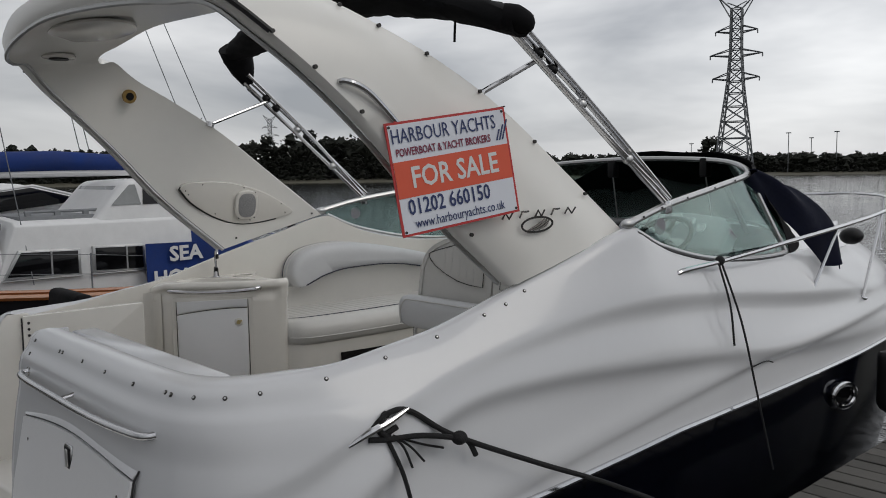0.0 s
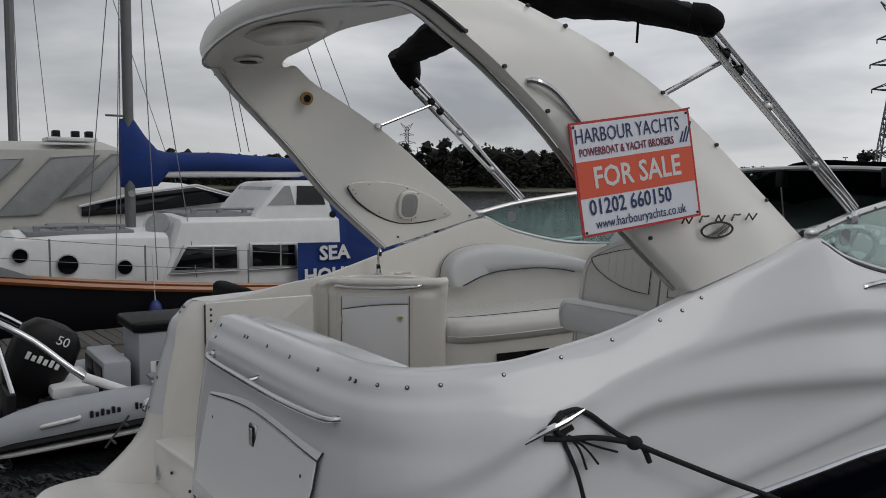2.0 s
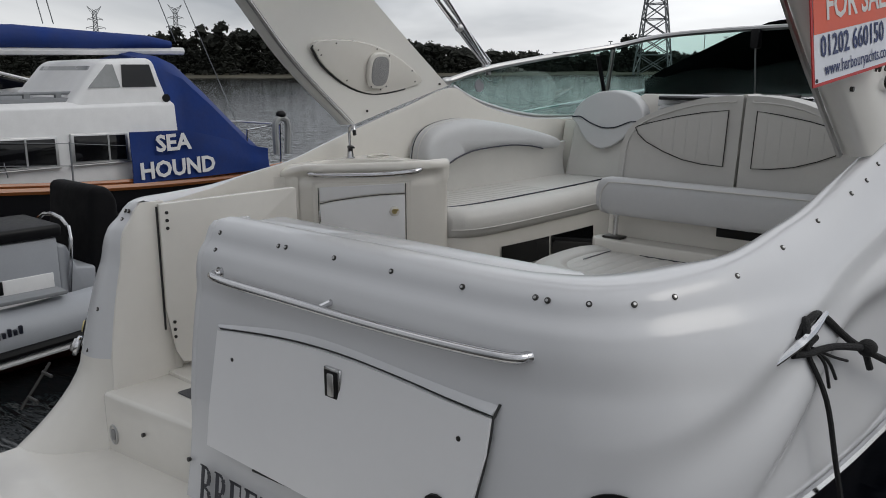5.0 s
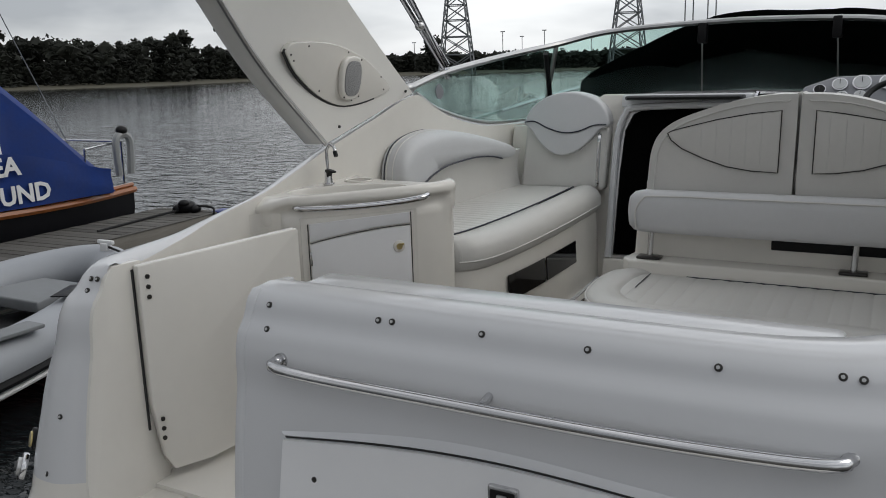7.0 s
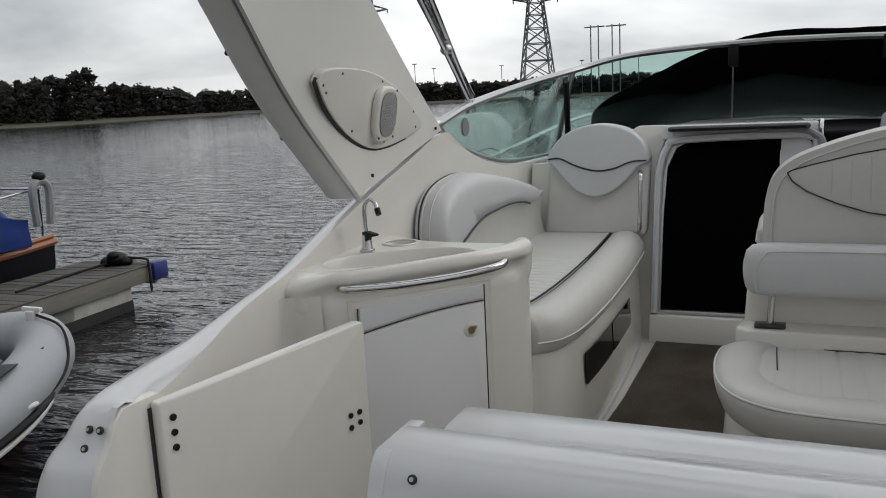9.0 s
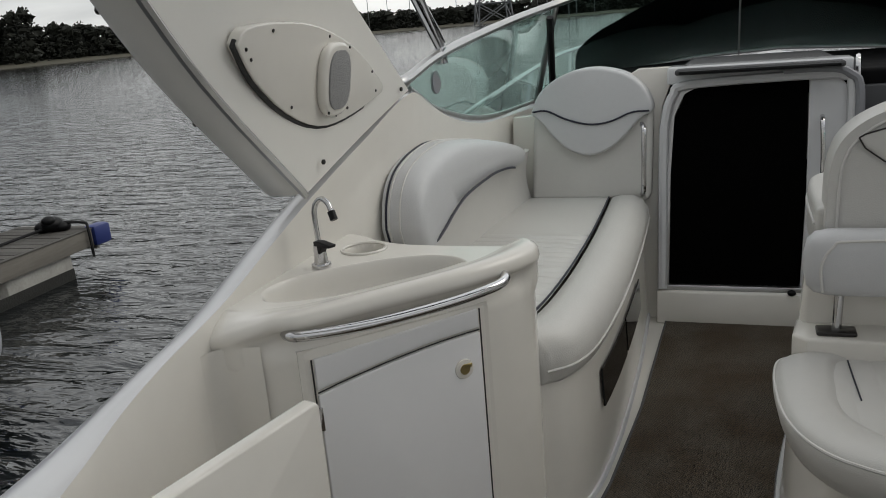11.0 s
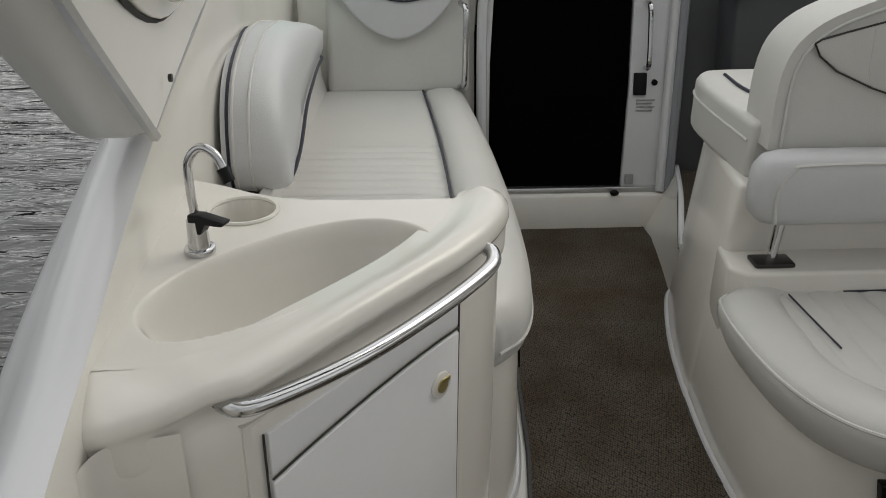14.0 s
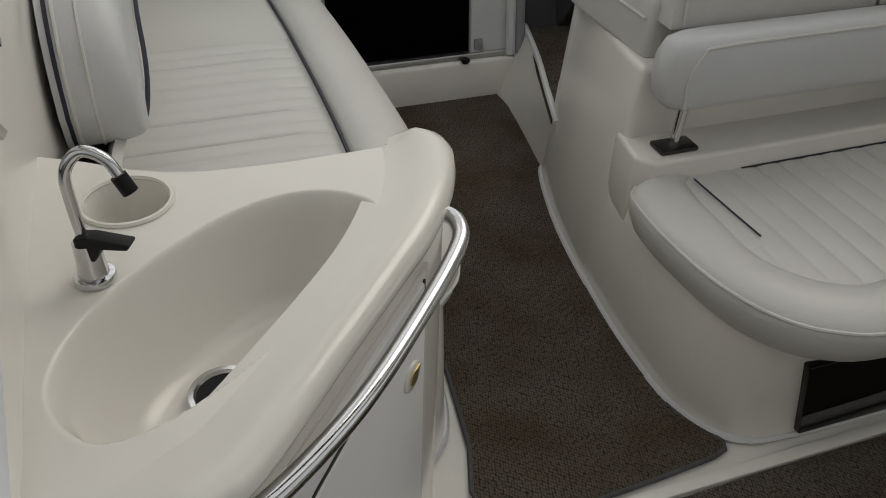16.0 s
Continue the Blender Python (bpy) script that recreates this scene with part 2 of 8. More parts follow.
def carpet_material():
    m = bpy.data.materials.new("woven_brown_carpet")
    m.use_nodes = True
    n, l = m.node_tree.nodes, m.node_tree.links
    b = n["Principled BSDF"]
    b.inputs["Roughness"].default_value = 0.95
    co = n.new("ShaderNodeTexCoord")
    mp = n.new("ShaderNodeMapping")
    mp.inputs["Rotation"].default_value = (0, 0, radians(28))
    l.new(co.outputs["Object"], mp.inputs[0])
    mp.inputs["Scale"].default_value = (1.0, 0.6, 1.0)
    wob = n.new("ShaderNodeTexNoise")
    wob.inputs["Scale"].default_value, wob.inputs["Detail"].default_value = 60, 2
    l.new(mp.outputs[0], wob.inputs["Vector"])
    bend = n.new("ShaderNodeVectorMath")
    bend.operation = "MULTIPLY_ADD"
    bend.inputs[1].default_value = (0.004, 0.004, 0.0)
    l.new(wob.outputs["Color"], bend.inputs[0])
    l.new(mp.outputs[0], bend.inputs[2])
    loops = n.new("ShaderNodeTexVoronoi")
    loops.inputs["Scale"].default_value, loops.inputs["Randomness"].default_value = 165, 0.45
    l.new(bend.outputs[0], loops.inputs["Vector"])
    mul = n.new("ShaderNodeMapRange")
    mul.inputs[1].default_value, mul.inputs[2].default_value = 0.15, 0.75
    mul.inputs[3].default_value, mul.inputs[4].default_value = 1.0, 0.0
    l.new(loops.outputs["Distance"], mul.inputs[0])
    weave = n.new("ShaderNodeValToRGB")
    weave.color_ramp.elements[0].color = (0.006, 0.005, 0.004, 1)
    weave.color_ramp.elements[1].color = (0.135, 0.112, 0.083, 1)
    weave.color_ramp.elements[1].position = 0.9
    l.new(mul.outputs[0], weave.inputs[0])
    st = n.new("ShaderNodeTexNoise")
    st.inputs["Scale"].default_value, st.inputs["Detail"].default_value = 5, 5
    l.new(co.outputs["Object"], st.inputs["Vector"])
    sr = n.new("ShaderNodeValToRGB")
    sr.color_ramp.elements[0].color = (0.66, 0.53, 0.40, 1)
    sr.color_ramp.elements[1].color = (1, 1, 1, 1)
    sr.color_ramp.elements[0].position, sr.color_ramp.elements[1].position = 0.35, 0.62
    l.new(st.outputs["Fac"], sr.inputs[0])
    mx = n.new("ShaderNodeMixRGB")
    mx.blend_type = "MULTIPLY"
    mx.inputs[0].default_value = 1
    l.new(weave.outputs[0], mx.inputs[1])
    l.new(sr.outputs[0], mx.inputs[2])
    l.new(mx.outputs[0], b.inputs["Base Color"])
    bp = n.new("ShaderNodeBump")
    bp.inputs["Strength"].default_value, bp.inputs["Distance"].default_value = 0.9, 0.004
    l.new(mul.outputs[0], bp.inputs["Height"])
    l.new(bp.outputs[0], b.inputs["Normal"])
    return m


CARPET = carpet_material()


# ---------------------------------------------------------------- shape tools
def thing(name, at, label, category, group="", kind=""):
    ob = new(name)
    ob.location = at
    ob.empty_display_size = 0.1
    bpy.context.view_layer.update()
    return tagged(ob, label, category, group, kind)


def part(name, bm, mat, parent=None, label="", smooth=40):
    """Links a bmesh, in world places, as one mesh under parent."""
    me = bpy.data.meshes.new(name)
    bm.to_mesh(me)
    bm.free()
    me.materials.append(mat)
    if smooth:
        for p in me.polygons:
            p.use_smooth = True
        me.set_sharp_from_angle(angle=radians(smooth))
    ob = new(name, me)
    if parent is not None:
        ob.parent = parent
        up, off = parent, Vector((0, 0, 0))
        while up is not None:
            off += up.location
            up = up.parent
        ob.location = -off
    if label:
        ob["label"] = label
    return ob


def setting(name, bm, mat, label, category, smooth=40):
    return tagged(part(name, bm, mat, None, "", smooth), label, category, "", "structure")


def fresh():
    return bmesh.new()


def merge(*bms):
    out = bms[0]
    for b in bms[1:]:
        me = bpy.data.meshes.new("tmp")
        b.to_mesh(me)
        out.from_mesh(me)
        bpy.data.meshes.remove(me)
        b.free()
    return out


def moved(bm, m):
    bmesh.ops.transform(bm, matrix=m, verts=bm.verts)
    return bm


def bevelled(bm, w, seg=2, angle=30):
    if w:
        es = [e for e in bm.edges if len(e.link_faces) == 2 and e.calc_face_angle() > radians(angle)]
        bmesh.ops.bevel(bm, geom=es, offset=w, segments=seg, affect="EDGES", profile=0.5, clamp_overlap=True)
    return bm


def box(x0, x1, y0, y1, z0, z1, w=0.0, seg=2):
    bm = fresh()
    bmesh.ops.create_cube(bm, size=1)
    moved(bm, Matrix.Translation(((x0 + x1) / 2, (y0 + y1) / 2, (z0 + z1) / 2)) @ Matrix.Diagonal((x1 - x0, y1 - y0, z1 - z0, 1)))
    return bevelled(bm, w, seg)


def prism(pts, a, b, axis="z", w=0.0, seg=3):
    """Outline pts (two numbers each) drawn out along an axis from a to b."""
    def at(p, h):
        return {"z": (p[0], p[1], h), "x": (h, p[0], p[1]), "y": (p[0], h, p[1])}[axis]
    bm = fresh()
    lo = [bm.verts.new(at(p, a)) for p in pts]
    hi = [bm.verts.new(at(p, b)) for p in pts]
    bm.faces.new(lo)
    bm.faces.new(hi)
    for i in range(len(pts)):
        bm.faces.new((lo[i - 1], lo[i], hi[i], hi[i - 1]))
    bmesh.ops.recalc_face_normals(bm, faces=bm.faces)
    return bevelled(bm, w, seg, 50)


def loft(rings, ring_closed=True, caps=True, loop=False):
    bm = fresh()
    rows = [[bm.verts.new(p) for p in r] for r in rows_of(rings)]
    n = len(rows[0])
    last = len(rows) if loop else len(rows) - 1
    for i in range(last):
        a, b = rows[i], rows[(i + 1) % len(rows)]
        for j in range(n if ring_closed else n - 1):
            k = (j + 1) % n
            bm.faces.new((a[j], a[k], b[k], b[j]))
    if caps and ring_closed and not loop:
        bm.faces.new(rows[0])
        bm.faces.new(rows[-1])
    bmesh.ops.recalc_face_normals(bm, faces=bm.faces)
    return bm


def rows_of(rings):
    return [[tuple(p) for p in r] for r in rings]


def smooth_path(pts, n=6):
    """Catmull-Rom through pts."""
    P = [Vector(p) for p in pts]
    P = [2 * P[0] - P[1]] + P + [2 * P[-1] - P[-2]]
    out = []
    for i in range(1, len(P) - 2):
        for s in range(n):
            t = s / n
            a, b, c, d = P[i - 1], P[i], P[i + 1], P[i + 2]
            out.append(0.5 * ((2 * b) + (c - a) * t + (2 * a - 5 * b + 4 * c - d) * t * t + (3 * b - a - 3 * c + d) * t ** 3))
    out.append(P[-2])
    return out


def tube(pts, r, n=8, curve=0, closed=False):
    P = smooth_path(pts, curve) if curve else [Vector(p) for p in pts]
    rings = []
    side = None
    for i, p in enumerate(P):
        a, b = P[max(i - 1, 0)], P[min(i + 1, len(P) - 1)]
        if closed:
            a, b = P[i - 1], P[(i + 1) % len(P)]
        d = (b - a).normalized()
        if side is None:
            side = d.cross(Vector((0, 0, 1)) if abs(d.z) < 0.9 else Vector((1, 0, 0))).normalized()
        side = (side - d * side.dot(d)).normalized()
        up = d.cross(side)
        rr = itp(i * (len(r) - 1) / max(1, len(P) - 1), list(range(len(r))), r) if isinstance(r, (list, tuple)) else r
        rings.append([p + side * math.cos(2 * math.pi * k / n) * rr + up * math.sin(2 * math.pi * k / n) * rr for k in range(n)])
    return loft(rings, loop=closed)


def disc(c, axis, r, h, n=16, w=0.0):
    bm = fresh()
    bmesh.ops.create_cone(bm, cap_ends=True, segments=n, radius1=r, radius2=r, depth=h)
    q = Vector((0, 0, 1)).rotation_difference(Vector(axis)).to_matrix().to_4x4()
    moved(bm, Matrix.Translation(c) @ q)
    return bevelled(bm, w, 2, 50)


def ball(c, rx, ry, rz, n=16):
    bm = fresh()
    bmesh.ops.create_uvsphere(bm, u_segments=n, v_segments=n // 2 + 2, radius=1)
    return moved(bm, Matrix.Translation(c) @ Matrix.Diagonal((rx, ry, rz, 1)))


def sheet(f, us, vs, thick=0.0):
    """A grid of points f(u, v), with a thickness along its normals."""
    bm = fresh()
    rows = [[bm.verts.new(f(u, v)) for v in vs] for u in us]
    for a, b in zip(rows, rows[1:]):
        for j in range(len(vs) - 1):
            bm.faces.new((a[j], a[j + 1], b[j + 1], b[j]))
    bmesh.ops.recalc_face_normals(bm, faces=bm.faces)
    if thick:
        bmesh.ops.solidify(bm, geom=bm.faces[:], thickness=thick)
    return bm


def lin(a, b, n):
    return [a + (b - a) * i / (n - 1) for i in range(n)]


def itp(x, xs, ys):
    return float(np.interp(x, xs, ys))


def curve(x, xs, ys):
    """Smooth interpolation between given stations."""
    if x <= xs[0]:
        return ys[0]
    if x >= xs[-1]:
        return ys[-1]
    i = max(k for k in range(len(xs)) if xs[k] <= x)
    i = min(i, len(xs) - 2)
    def slope(k):
        if k == 0 or k == len(xs) - 1:
            k0, k1 = max(k - 1, 0), min(k + 1, len(xs) - 1)
        else:
            k0, k1 = k - 1, k + 1
        return (ys[k1] - ys[k0]) / (xs[k1] - xs[k0])
    h = xs[i + 1] - xs[i]
    t = (x - xs[i]) / h
    return ((1 + 2 * t) * (1 - t) ** 2 * ys[i] + t * (1 - t) ** 2 * h * slope(i) + t * t * (3 - 2 * t) * ys[i + 1] + t * t * (t - 1) * h * slope(i + 1))


def text(name, body, size, place, right, up, mat, parent, squeeze=1.0, depth=0.0015, bold=0.0, label=""):
    """Letters as a mesh: place is the left end of the base line, right and up the ways along and across it."""
    cu = bpy.data.curves.new(name, "FONT")
    cu.body, cu.size, cu.extrude, cu.offset, cu.resolution_u = body, size, depth, bold, 2
    tmp = bpy.data.objects.new("tmp_text", cu)
    scene.collection.objects.link(tmp)
    dg = bpy.context.evaluated_depsgraph_get()
    me = bpy.data.meshes.new_from_object(tmp.evaluated_get(dg))
    bpy.data.objects.remove(tmp)
    r, u = Vector(right).normalized(), Vector(up).normalized()
    nrm = r.cross(u)
    u = nrm.cross(r)
    m = Matrix.Translation(place) @ Matrix((r, u, nrm)).transposed().to_4x4() @ Matrix.Diagonal((squeeze, 1, 1, 1))
    bm = fresh()
    bm.from_mesh(me)
    moved(bm, m)
    return part(name, bm, mat, parent, label, 0)


# ---------------------------------------------------------------- water, far shore, sky line
def far(az, dist, z=0.0):
    return (math.sin(radians(az)) * dist, math.cos(radians(az)) * dist, z)


def build_water():
    bm = fresh()
    n, rings = 48, [0.0, 30, 120, 500, 3000]
    vs = [[bm.verts.new((r * math.sin(2 * math.pi * i / n), r * math.cos(2 * math.pi * i / n), WATER)) for i in range(n)] for r in rings[1:]]
    bm.faces.new(vs[0])
    for a, b in zip(vs, vs[1:]):
        for i in range(n):
            bm.faces.new((a[i - 1], a[i], b[i], b[i - 1]))
    bmesh.ops.recalc_face_normals(bm, faces=bm.faces)
    setting("water", bm, WATER_MAT, "dark rippled harbour water under an overcast sky", "water", 0)


def shore_dist(az):
    return itp(az, (-110, -60, -48, -35, 60), (270, 260, 240, 330, 380))


def build_shore():
    rnd = random.Random(4)
    def land(u, v):
        d = shore_dist(u) + v * 160 + (3 * math.sin(u * 1.3) + 2 * math.sin(u * 3.1)) * (1 - v)
        return far(u, d, WATER + (0, 0.9, 1.6, 2.2)[int(round(v * 3))] - (0.15 if v == 0 else 0))
    setting("ground", sheet(land, lin(-120, 70, 190), [0, 1 / 3, 2 / 3, 1]), MARSH, "low brown reed marsh along the far shore", "marsh", 0)
    verts, faces = [], []
    octa = ((1, 0, 0), (-1, 0, 0), (0, 1, 0), (0, -1, 0), (0, 0, 1), (0, 0, -1))
    sides = ((0, 2, 4), (2, 1, 4), (1, 3, 4), (3, 0, 4), (2, 0, 5), (1, 2, 5), (3, 1, 5), (0, 3, 5))
    def clump(x, y, z, r):
        b = len(verts)
        for q in octa:
            verts.append((x + r * (q[0] + rnd.uniform(-0.6, 0.6)), y + r * (q[1] + rnd.uniform(-0.6, 0.6)), z + r * 0.8 * (q[2] + rnd.uniform(-0.6, 0.6))))
        faces.extend([(b + f[0], b + f[1], b + f[2]) for f in sides])
    def crown(az, d, h, w):
        x, y, _ = far(az, d)
        lean = rnd.uniform(-0.15, 0.15) * w
        heads = [(rnd.uniform(-0.5, 0.5) * w, rnd.uniform(0.62, 0.9) * h, rnd.uniform(0.25, 0.4) * w) for _ in range(4)]
        for _ in range(120):
            hx, hz, hr = heads[rnd.randrange(4)]
            a, e, rr = rnd.uniform(0, 6.283), rnd.uniform(-0.9, 1.5), hr * rnd.uniform(0.55, 1.0)
            clump(x + hx + lean + rr * math.cos(a) * math.cos(e), y + rr * math.sin(a) * math.cos(e), WATER + 0.8 + hz + rr * math.sin(e) * 0.9, rnd.uniform(0.2, 0.55))
        for hx, hz, hr in heads:
            for _ in range(3):
                clump(x + hx + lean + rnd.uniform(-0.3, 0.3) * hr, y + rnd.uniform(-0.3, 0.3) * hr, WATER + 0.8 + hz + rnd.uniform(-0.3, 0.2) * hr, hr * 0.8)
        for _ in range(60):
            clump(x + rnd.uniform(-0.65, 0.65) * w, y + rnd.uniform(-0.4, 0.4) * w, WATER + 0.6 + h * rnd.uniform(0.0, 0.66), rnd.uniform(0.45, 1.1))
    az = -118.0
    while az < 66:
        h = itp(az, (-120, -64, -58, -50, -46, -44, -40, -36, -28, -20, 70), (13, 12, 17, 13, 15, 13, 9.5, 8.5, 9, 7.5, 7.5)) * rnd.uniform(0.82, 1.08)
        d = shore_dist(az) + rnd.uniform(42, 75)
        crown(az, d, h, rnd.uniform(5, 9))
        az += rnd.uniform(0.3, 0.6)
    for a, h in ((-29.3, 16), (-45.8, 18), (-46.5, 17), (-29.0, 13)):
        crown(a, shore_dist(a) + 45, h, 7)
    base = len(verts)
    steps = lin(-120, 69, 760)
    for a in steps:
        d = shore_dist(a) + 76
        top = itp(a, (-120, -64, -58, -50, -44, -40, -36, -20, 70), (8.5, 8, 10, 8.5, 8, 6, 5.5, 4.8, 4.8)) * rnd.uniform(0.85, 1.1)
        verts.extend([far(a, d, WATER), far(a, d + rnd.uniform(-2, 2), top)])
    faces.extend([(base + 2 * i, base + 2 * i + 2, base + 2 * i + 3, base + 2 * i + 1) for i in range(len(steps) - 1)])
    mesh = bpy.data.meshes.new("far_woodland")
    mesh.from_pydata(verts, [], faces)
    mesh.materials.append(FOLIAGE)
    tree = new("far_woodland", mesh)
    tagged(tree, "dark uneven belt of trees along the far shore", "woodland", "", "stuff")


def build_pylon(az, dist, height, turn):
    ob = thing("electricity_pylon", far(az, dist, 0.5), "tall grey steel lattice pylon with three cross arms", "pylon", "pylons along the far shore")
    x0, y0, _ = far(az, dist)
    M = Matrix.Translation((x0, y0, 0.0)) @ Matrix.Rotation(radians(turn), 4, "Z")
    def wid(f):
        return height * itp(f, (0, 0.3, 0.55, 0.75, 1.0), (0.105, 0.074, 0.045, 0.032, 0.03))
    r = height * 0.0032
    levels = [0, 0.12, 0.23, 0.33, 0.42, 0.5, 0.57, 0.64, 0.7, 0.76, 0.82, 0.88, 0.94, 1.0]
    body = fresh()
    def bar(bm, a, b, k=1.0):
        merge(bm, moved(tube([a, b], r * k, 4), M))
    for a, b in zip(levels, levels[1:]):
        wa, wb = wid(a), wid(b)
        za, zb = a * height, b * height
        c = [(-1, -1), (1, -1), (1, 1), (-1, 1)]
        for i in range(4):
            p, q = c[i], c[(i + 1) % 4]
            bar(body, (p[0] * wa, p[1] * wa, za), (p[0] * wb, p[1] * wb, zb), 1.5)
            bar(body, (p[0] * wa, p[1] * wa, za), (q[0] * wb, q[1] * wb, zb))
            bar(body, (q[0] * wa, q[1] * wa, za), (p[0] * wb, p[1] * wb, zb))
            bar(body, (p[0] * wb, p[1] * wb, zb), (q[0] * wb, q[1] * wb, zb))
    part("tower", body, GALV, ob, "", 0)
    for f, arm in ((0.58, 0.135), (0.72, 0.15), (0.86, 0.12)):
        w = wid(f)
        for s in (-1, 1):
            a = fresh()
            for yy in (-w, w):
                bar(a, (s * w, yy, f * height), (s * arm * height, 0, f * height + 0.012 * height), 1.2)
                bar(a, (s * w, yy, (f + 0.04) * height), (s * arm * height, 0, f * height + 0.012 * height))
            bar(a, (s * arm * height, 0, (f + 0.012) * height), (s * arm * height, 0, (f - 0.012) * height), 1.2)
            part("cross_arm", a, GALV, ob, "", 0)
    for s in (-1, 1):
        a = fresh()
        tip = (s * 0.11 * height, 0, height * 1.08)
        bar(a, (s * wid(1), 0, height), tip, 1.4)
        bar(a, (s * wid(0.94), 0, 0.94 * height), tip, 1.2)
        bar(a, (-s * wid(1), 0, height), (s * 0.055 * height, 0, height * 1.04), 1.0)
        part("horn_arm", a, GALV, ob, "", 0)


def build_far_things():
    build_pylon(-27.6, 270, 51, 20)
    build_pylon(-16.2, 275, 53, 25)
    build_pylon(-59.2, 760, 52, 60)
    build_pylon(-64.0, 800, 52, 60)
    for az, d, h in ((-24.5, 380, 17), (-21.7, 380, 17), (-18.6, 400, 15), (-23.2, 420, 16), (-30.5, 400, 14), (-9.5, 380, 17), (-13.2, 390, 15)):
        x, y, _ = far(az, d)
        lamp = thing("street_lamp", (x, y, 0.5), "thin grey lamp column on the far shore", "lamp post", "lamp columns on the far shore")
        part("column", tube([(x, y, 0.5), (x, y, h)], 0.16, 6), GALV, lamp)
        part("lantern", box(x - 1.0, x + 1.0, y - 0.3, y + 0.3, h, h + 0.4), GALV, lamp)
    for az, h in ((-12.6, 24), (-12.1, 24), (-11.2, 24), (-10.7, 24)):
        x, y, _ = far(az, 300)
        pole = thing("utility_pole", (x, y, 0.5), "dark paired utility pole with a crossbar", "pole", "utility poles on the far shore")
        part("mast", tube([(x, y, 0.5), (x, y, h)], 0.22, 6), GALV, pole)
        part("crossbar", box(x - 2.2, x + 2.2, y - 0.15, y + 0.15, h - 0.8, h - 0.4), GALV, pole)
    x, y, _ = far(-60.4, 60)
    mk = thing("channel_marker", (x, y, WATER), "thin red channel marker post standing in the water", "marker post")
    part("post", tube([(x, y, WATER - 0.3), (x, y, 2.3)], 0.07, 8), MAP_RED, mk)


build_water()
build_shore()
build_far_things()

# ---------------------------------------------------------------- the motor yacht: hull and deck
yacht = thing("motor_yacht", (0, 3, WATER), "white motor yacht with navy hull moored beside a pontoon", "boat")

# stations of the outline: top edge, rub rail level, inner edge
TOP_Y = (0.02, 0.26, 0.51, 0.79, 1.04, 1.29, 1.54, 1.9, 2.33, 2.5, 2.68, 2.95, 3.28, 4.17, 4.8, 5.5, 8.3)
TOP_Z = (1.595, 1.61, 1.625, 1.665, 1.705, 1.775, 1.85, 1.95, 2.06, 2.0, 1.93, 1.865, 1.82, 1.79, 1.77, 1.72, 1.62)
AFT_STBD = (((-0.55, 0.0), (-0.55, -0.13), (-0.55, 0.17)), ((0.0, 0.0), (0.0, -0.13), (0.0, 0.17)), ((0.72, 0.006), (0.75, -0.13), (0.70, 0.18)),
            ((0.98, 0.035), (1.05, -0.10), (0.90, 0.22)), ((1.10, 0.08), (1.22, -0.02), (1.00, 0.28)), ((1.18, 0.16), (1.34, 0.10), (1.06, 0.36)), ((1.235, 0.27), (1.42, 0.28), (1.11, 0.46)))
AFT_PORT = (((1.18, 0.03), (1.18, -0.14), (1.18, 0.10)), ((1.235, 0.02), (1.28, -0.19), (1.185, 0.14)), ((1.295, 0.05), (1.42, -0.16), (1.195, 0.20)), ((1.335, 0.17), (1.52, 0.01), (1.22, 0.30)), ((1.38, 0.36), (1.56, 0.28), (1.26, 0.43)))
SIDE_PORT = (((1.43, 0.62), (1.56, 0.6), (1.315, 0.62)), ((1.475, 0.92), (1.60, 0.9), (1.352, 0.92)), ((1.505, 1.29), (1.63, 1.29), (1.37, 1.29)), ((1.51, 1.7), (1.645, 1.7), (1.37, 1.7)),
             ((1.495, 2.1), (1.65, 2.1), (1.362, 2.1)), ((1.475, 2.33), (1.65, 2.33), (1.355, 2.33)), ((1.46, 2.6), (1.65, 2.6), (1.355, 2.6)), ((1.45, 3.0), (1.65, 3.0), (1.355, 3.0)), ((1.44, 3.5), (1.65, 3.5), (1.35, 3.5)),
             ((1.42, 4.17), (1.63, 4.2), (1.31, 4.1)), ((1.27, 5.0), (1.56, 5.2), (1.18, 4.9)), ((1.04, 6.0), (1.40, 6.4), (0.95, 5.9)), ((0.63, 7.2), (0.96, 7.7), (0.56, 7.1)), ((0.02, 8.3), (0.02, 8.9), (0.02, 8.2)))
SIDE = (((1.31, 0.55), (1.485, 0.55), (1.215, 0.62)), ((1.335, 0.9), (1.52, 0.9), (1.25, 0.92)), ((1.36, 1.29), (1.54, 1.29), (1.28, 1.29)), ((1.39, 1.7), (1.555, 1.7), (1.31, 1.7)),
        ((1.41, 2.1), (1.565, 2.1), (1.325, 2.1)), ((1.41, 2.33), (1.567, 2.33), (1.33, 2.33)), ((1.41, 2.6), (1.57, 2.6), (1.33, 2.6)), ((1.41, 3.0), (1.57, 3.0), (1.33, 3.0)), ((1.40, 3.5), (1.57, 3.5), (1.33, 3.5)),
        ((1.38, 4.17), (1.56, 4.2), (1.29, 4.1)), ((1.25, 5.0), (1.52, 5.2), (1.17, 4.9)), ((1.02, 6.0), (1.38, 6.4), (0.95, 5.9)), ((0.62, 7.2), (0.95, 7.7), (0.56, 7.1)), ((0.02, 8.3), (0.02, 8.9), (0.02, 8.2)))


def rub_z(y):
    return itp(y, (-0.2, 1.4, 2.5, 5.4, 9), (0.92, 0.95, 1.005, 1.03, 1.12))


